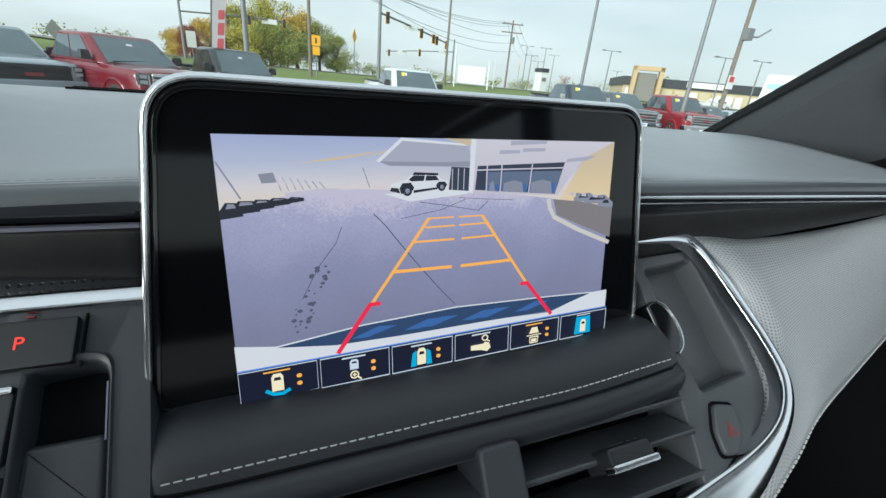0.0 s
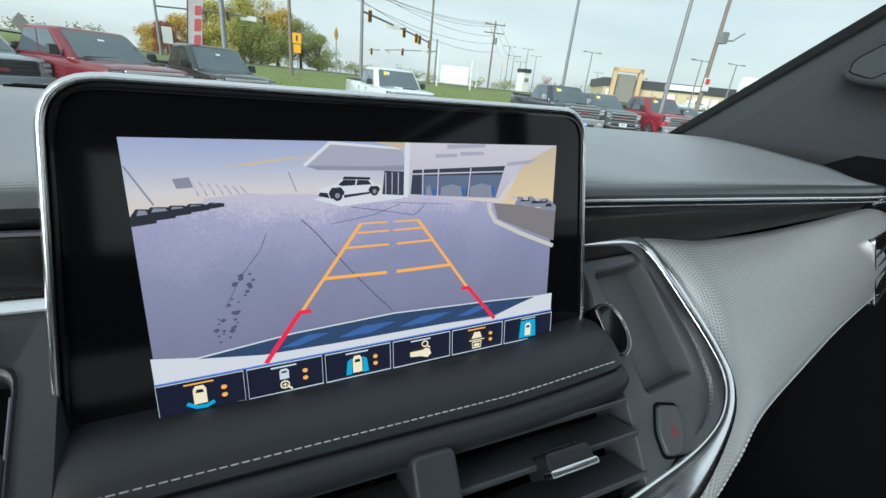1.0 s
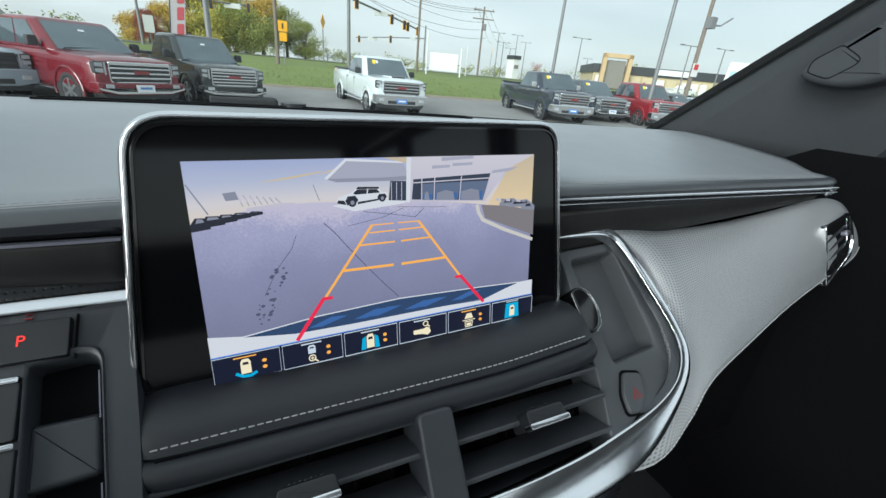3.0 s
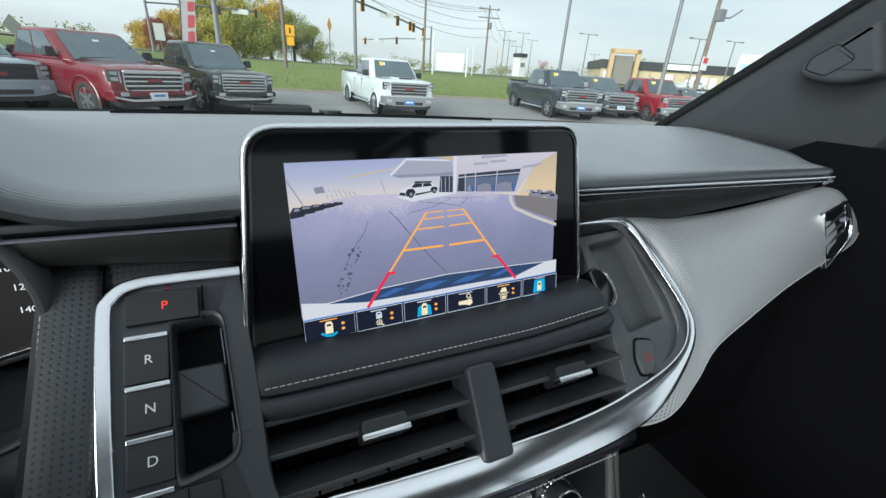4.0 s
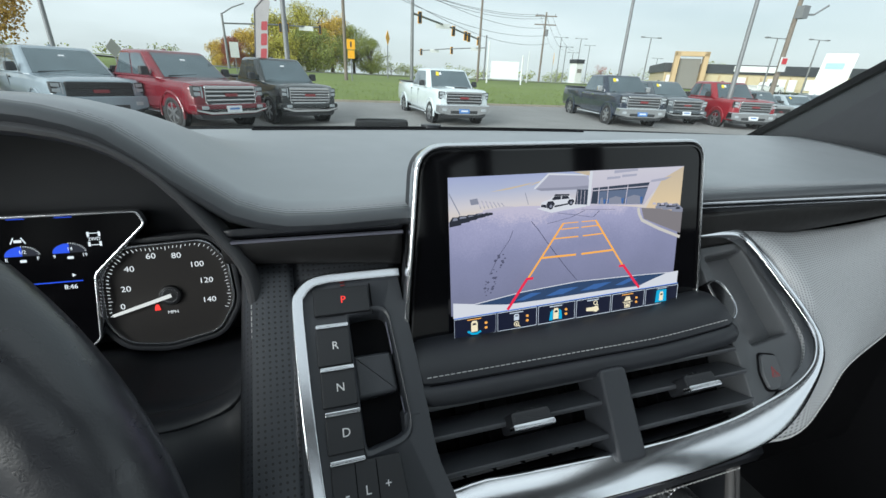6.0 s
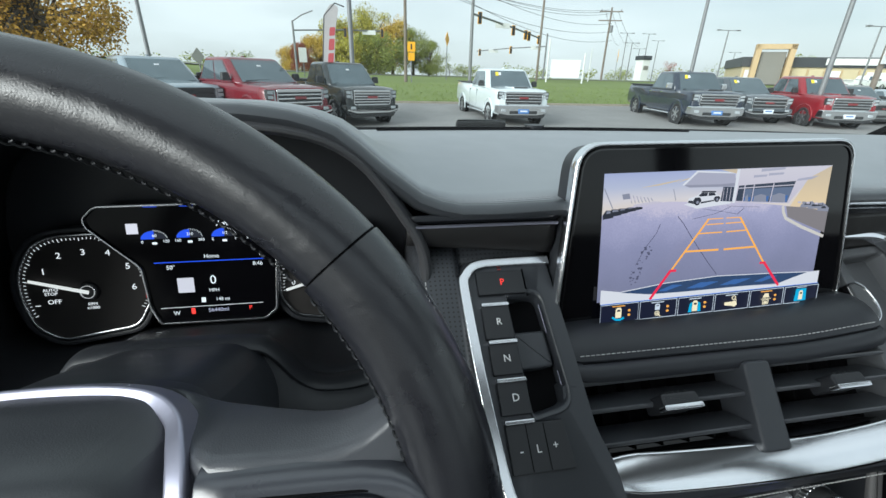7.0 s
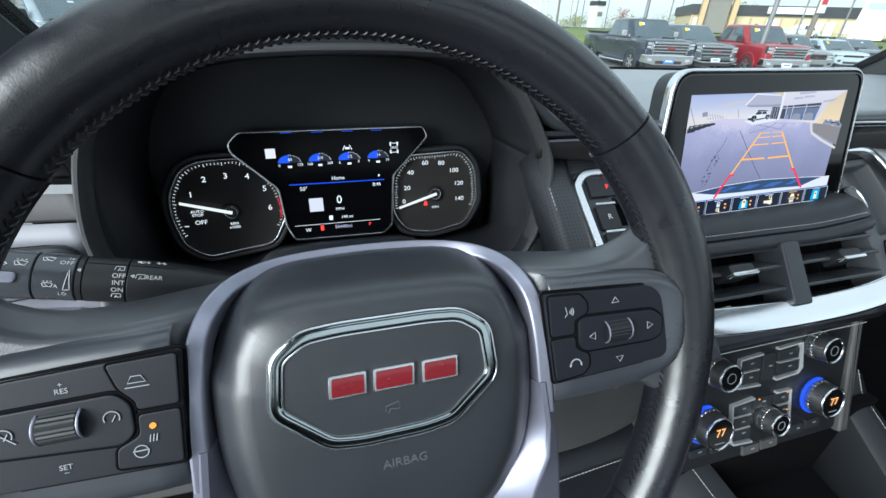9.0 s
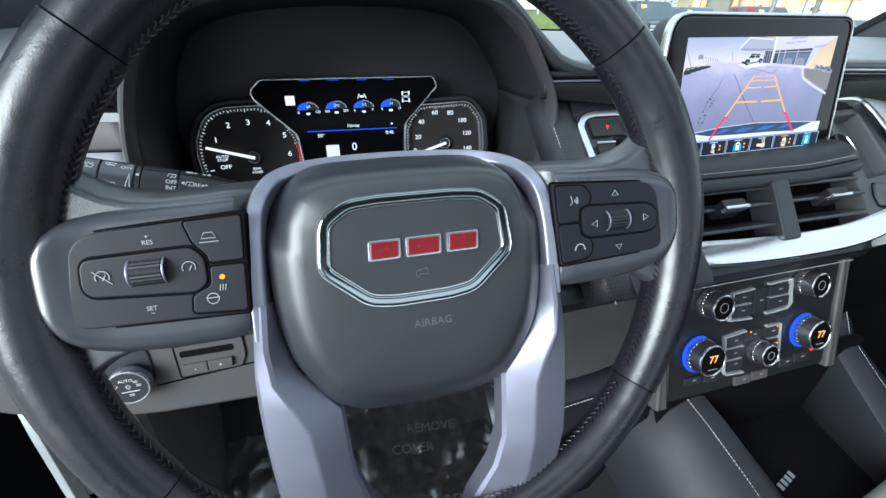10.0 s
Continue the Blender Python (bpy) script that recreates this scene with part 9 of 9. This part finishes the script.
def mast(b0, d0, b1, d1, ea, et, heads, label, r=0.16, rise=0.0):
    x0, y0 = polar(b0, d0)
    x1, y1 = polar(b1, d1)
    za = zel(ea, d0)
    v = thing("traffic_signal", None, label, "traffic light", "traffic signals")
    part("mast", pole_bm(x0, y0, gz(y0, x0) - 0.1, zel(et, d0), r, r * 0.75), M_GALV, v)
    part("arm", tube([(x0, y0, za), ((x0 + x1) / 2, (y0 + y1) / 2, za + 0.15 + rise / 2), (x1, y1, za + 0.1 + rise)], r * 0.55, 8), M_GALV, v)
    for t, k in heads:
        x, y = x0 + (x1 - x0) * t, y0 + (y1 - y0) * t
        if k == "s":
            signal_head(v, x, y, za - 0.15 + rise * t, 1.0)
        else:
            part("street_plate", box(bmesh.new(), (x, y - 0.1, za + rise * t - 0.1), (1.8, 0.05, 0.55)), M_SIGW, v)
    return v, x0, y0


mast(13.4, 50, 21.8, 70, 7.0, 12.0, ((0.08, "s"), (0.36, "p"), (0.52, "s"), (0.72, "s"), (0.78, "s"), (0.97, "s")), "grey traffic signal mast with yellow heads", 0.2, -0.8)
v, x, y = mast(22.6, 72, 14.2, 90, 3.6, 5.0, ((0.12, "p"), (0.45, "s"), (0.72, "p"), (0.95, "s")), "distant traffic signal mast", 0.15)
v, x, y = mast(-8.0, 62, 2.6, 66, 4.5, 5.5, ((0.55, "s"), (0.62, "s"), (0.82, "p"), (0.98, "s")), "grey traffic signal mast with a lamp arm", 0.16, 0.6)
part("lamp_arm", tube([(x, y, zel(5.4, 62)), (x + 1.2, y, zel(6.1, 62)), (x + 2.6, y, zel(6.6, 62))], 0.07, 6, normal=(0, 1, 0)), M_GALV, v)
# small far signs
for b, d, e, nm, m, s in ((10.4, 52, 4.2, "warning_sign", M_SIGY, 0.75), (-18.4, 40, 1.35, "road_sign", M_BANNER, 0.62), (-7.2, 50, 1.9, "road_sign", M_SIGW, 0.6), (31.0, 100, 2.6, "warning_sign", M_SIGY, 1.3)):
    x, y = polar(b, d)
    v = thing(nm, None, "diamond-shaped road sign on a thin post" if s != 0.6 else "white road sign on a thin post", "road sign")
    part("panel", solid(rnd([(0, -s), (s, 0), (0, s), (-s, 0)] if s != 0.6 else [(-0.4, -0.7), (0.4, -0.7), (0.4, 0.7), (-0.4, 0.7)], 0.05), -0.02, 0.02), m, v).matrix_basis = pose(x, y, zel(e, d), 90, 0, 62 if s != 0.6 else 0)
    part("post", pole_bm(x, y + 0.06, gz(y, x) - 0.1, zel(e, d), 0.05, 0.05, 8), M_GALV, v)
# feather banner beside the red pickup
fx, fy = polar(-4.5, 17.5)
fl = thing("feather_banner", None, "pale grey feather banner with red print bars", "banner")
PFB = [(0.02, 0.0), (0.46, 0.05), (0.62, 1.6), (0.78, 2.35), (0.52, 2.45), (0.22, 2.05)]
cloth = part("cloth", solid(rnd(PFB, 0.10), -0.01, 0.01), M_BANNER, fl)
cloth.matrix_basis = pose(fx - 0.25, fy, (zel(0.9, 17) - 0.42), 90, 0, 0)
for k, (q, h) in enumerate(((0.50, 0.34), (0.92, 0.40), (1.40, 0.30))):
    sx = 0.13 * q
    part("print_bar", solid(rnd([(0.20 + sx, q), (0.40 + sx, q + 0.02), (0.40 + sx + 0.13 * h, q + h), (0.20 + sx + 0.13 * h, q + h - 0.02)], 0.05), 0.010, 0.014), M_PRINTR, cloth, "faded red print")
part("rod", tube([(fx - 0.3, fy, gz(fy, fx)), (fx - 0.22, fy, (zel(0.9, 17) - 0.42)), (fx + 0.0, fy, (zel(0.9, 17) - 0.42) + 2.05), (fx + 0.40, fy, (zel(0.9, 17) - 0.42) + 2.46), (fx + 0.73, fy, (zel(0.9, 17) - 0.42) + 2.36)], 0.022, 6, normal=(0, 1, 0)), M_VBLACK, fl)
# blank board on two posts
bd = thing("white_board", None, "blank white board on two white posts", "board")
for b in (23.0, 27.3):
    x, y = polar(b, 56)
    part("post", pole_bm(x, y, gz(y, x) - 0.1, zel(2.9 if b > 25 else 4.4, 56), 0.10, 0.10, 8), M_SIGW, bd)
x0, y0 = polar(23.4, 56.3)
x1, y1 = polar(26.9, 56.3)
part("panel", sweep([(x0, y0, zel(1.15, 56)), (x1, y1, zel(1.15, 56))], rect(0, 0, 0.12, 2.0)), M_SIGW, bd)

# ---- dealership across the road ----
bl = thing("showroom_building", None, "low beige showroom with a dark fascia and tan entrance portal", "building")
A, B = Vector((*polar(43.6, 92), 0)), Vector((*polar(63, 104), 0))
ax = (B - A).normalized()
bang = math.degrees(math.atan2(ax.y, ax.x))
LB = (B - A).length
BMX = pose(A.x, A.y, 1.9, 0, 0, bang)
def bb(c, s):
    bm = box(bmesh.new(), c, s)
    bmesh.ops.transform(bm, matrix=BMX, verts=bm.verts[:])
    return bm
part("wall", bb((LB / 2, 8, 1.2), (LB, 16, 2.6)), M_BEIGE, bl, "beige panelled wall", smooth=False)
part("fascia", bb((LB / 2, 8, 3.2), (LB + 0.6, 16.6, 1.5)), M_FASCIA, bl, "dark flat fascia", smooth=False)
for k in range(int(LB / 2.2)):
    part("window", bb((1.4 + 2.2 * k, -0.06, 1.1), (1.9, 0.12, 1.7)), M_BEIGE if k % 5 else M_SIGW, bl, smooth=False)
    part("mullion", bb((0.3 + 2.2 * k, -0.12, 1.1), (0.16, 0.16, 2.2)), M_PORTAL, bl, smooth=False)
part("sign_panel", bb((14.5, -0.45, 3.3), (7.0, 0.2, 0.95)), M_SIGW, bl, "white sign panel", smooth=False)
for k in range(3):
    part("door_frame", bb((17.2 + 1.6 * k, -0.3, 0.9), (1.2, 0.2, 1.9)), M_SIGW, bl, smooth=False)
for x, w in ((1.3, 0.75), (5.9, 0.75)):
    part("portal_leg", bb((x, -1.4, 2.4), (w, 1.2, 6.6)), M_PORTAL, bl, "tan portal leg", smooth=False)
part("portal_head", bb((3.6, -1.4, 5.4), (5.4, 1.2, 0.75)), M_PORTAL, bl, "tan portal beam", smooth=False)
part("portal_panel", bb((3.6, -1.0, 2.2), (3.4, 0.6, 4.9)), M_PORTIN, bl, "grey portal infill", smooth=False)
px, py = polar(58.3, 76)
pl = thing("pylon_sign", None, "tall white and pale blue pylon sign", "sign")
part("slab", solid(rnd([(-1.6, 0), (1.6, 0), (1.9, 5.0), (-1.2, 5.0)], 0.1), -0.5, 0.5), M_SIGW, pl).matrix_basis = pose(px, py, 1.5, 90, 0, -58)
part("panel", solid(rnd([(-0.9, 3.2), (0.9, 3.2), (0.95, 3.9), (-0.9, 3.9)], 0.05), 0.5, 0.56), material("pylon_blue", (0.30, 0.45, 0.55), 0.5, var=0.05), pl).matrix_basis = pose(px, py, 1.5, 90, 0, -58)
wx, wy = polar(33.8, 120)
wb = thing("white_hut", None, "small white roadside building with a dark roof", "building")
part("wall", box(bmesh.new(), (wx, wy, 4.0), (1.8, 3, 4.8)), M_SIGW, wb, smooth=False)
part("roof", box(bmesh.new(), (wx, wy, 6.8), (2.2, 3.4, 0.9)), M_FASCIA, wb, smooth=False)
part("window", box(bmesh.new(), (wx, wy - 1.55, 4.6), (1.2, 0.1, 0.9)), M_PORTIN, wb, smooth=False)

# ---- trees ----
LEAFM = {}


def leaf_mat(c):
    if c not in LEAFM:
        LEAFM[c] = material("foliage_%d" % len(LEAFM), c, 0.85, var=0.35, vscale=0.8, island=0.45, rvar=0.05)
    return LEAFM[c]


def tree(b, d, h, w, col, seed, n=900, clumps=16, label="autumn tree with thinning yellow-green leaves", base=None, leaf=1.0):
    rg = random.Random(seed)
    x, y = polar(b, d)
    z0 = gz(y, x) - 0.1 if base is None else base
    v = thing("tree", None, label, "tree", "roadside trees")
    bm = pole_bm(x, y, z0, z0 + h * 0.5, h * 0.035, h * 0.018, 8)
    cents = []
    for i in range(clumps):
        a, q, e = rg.uniform(0, 2 * math.pi), rg.random() ** 0.6, rg.uniform(0.06, 1.0)
        wd = w * (1 - 0.55 * abs(e - 0.5) * 1.5)
        c = Vector((x + wd * 0.5 * q * math.cos(a), y + wd * 0.5 * q * math.sin(a), z0 + h * (0.12 + 0.82 * e)))
        cents.append((c, rg.uniform(0.11, 0.20) * w))
        s = Vector((x, y, z0 + h * rg.uniform(0.22, 0.45)))
        tube([s, s.lerp(c, 0.5) + V(0, 0, 0.03 * h), c], h * 0.008, 5, bm=bm, normal=(0.3, 0.9, 0.2))
    part("trunk", bm, M_BARK, v)
    vs, fs = [], []
    for i in range(n):
        c, r = cents[rg.randrange(clumps)]
        dv = Vector((rg.gauss(0, 1), rg.gauss(0, 1), rg.gauss(0, 0.8))).normalized() * r * rg.random() ** 0.4
        p = c + dv
        s = rg.uniform(0.012, 0.026) * w * leaf
        u = Vector((rg.gauss(0, 1), rg.gauss(0, 1), rg.gauss(0, 1))).normalized()
        t = u.orthogonal().normalized()
        k = len(vs)
        vs += [p - u * s, p + t * s * 0.7, p + u * s, p - t * s * 0.7 + u.cross(t) * s * 0.3]
        fs.append((k, k + 1, k + 2, k + 3))
    me = bpy.data.meshes.new("crown")
    me.from_pydata(vs, [], fs)
    me.materials.append(leaf_mat(col))
    o = new("crown", me)
    o.parent = v
    tagged(o, kind="stuff")
    return v


YG, OG, DG, BR, RD = (0.40, 0.37, 0.060), (0.50, 0.35, 0.055), (0.22, 0.25, 0.055), (0.46, 0.27, 0.045), (0.26, 0.08, 0.045)
for i, (b, d, h, w, c) in enumerate(((-8.0, 78, 3.6, 6.0, OG), (-5.2, 80, 5.4, 7.5, OG), (-2.6, 84, 9.0, 9.5, YG), (0.8, 86, 11.0, 10.0, YG), (3.6, 84, 9.6, 9.0, OG), (6.2, 82, 7.8, 7.0, DG), (8.2, 80, 5.6, 6.0, DG), (-7.4, 74, 4.2, 4.0, RD), (1.8, 76, 6.0, 9.0, DG), (-1.0, 76, 5.2, 8.0, YG))):
    tree(b, d, h, w, c, 20 + i, 14000, 40, leaf=0.62)
tree(-31.5, 44, 11.5, 11.0, BR, 40, 22000, 46, "broad russet-yellow autumn tree", leaf=0.5)
tree(-37.0, 48, 12.5, 12.0, OG, 41, 22000, 46, "broad russet-yellow autumn tree", leaf=0.5)
for b, d, h, w, c in ((48.2, 112, 6.0, 7.0, DG), (36.8, 118, 4.2, 5.0, RD), (10.8, 95, 2.6, 5, DG), (12.6, 100, 2.2, 6, DG), (20.2, 110, 2.4, 7, DG), (31.5, 140, 2.2, 9, DG)):
    tree(b, d, h, w, c, int(b * 7), 700, 12, "distant round green tree")
# low far tree line
for k in range(26):
    b = -46 + 4.6 * k
    tree(b, 260 + 30 * (k % 3), 4.2 + (k * 7 % 5) * 0.8, 22, DG, 100 + k, 260, 12, "distant hazy tree line", leaf=1.2)

# cowl and wiper outside the glass
cw = thing("windshield_wiper", pose(0.02, 0.735, 1.600, 0, 0, -3), "black wiper arm at the base of the windshield", "wiper")
part("pivot_cover", solid(rnd([(-0.055, -0.010), (0.05, -0.012), (0.045, 0.012), (-0.03, 0.016)], 0.008), -0.02, 0.011, 0.006), M_VBLACK, cw)
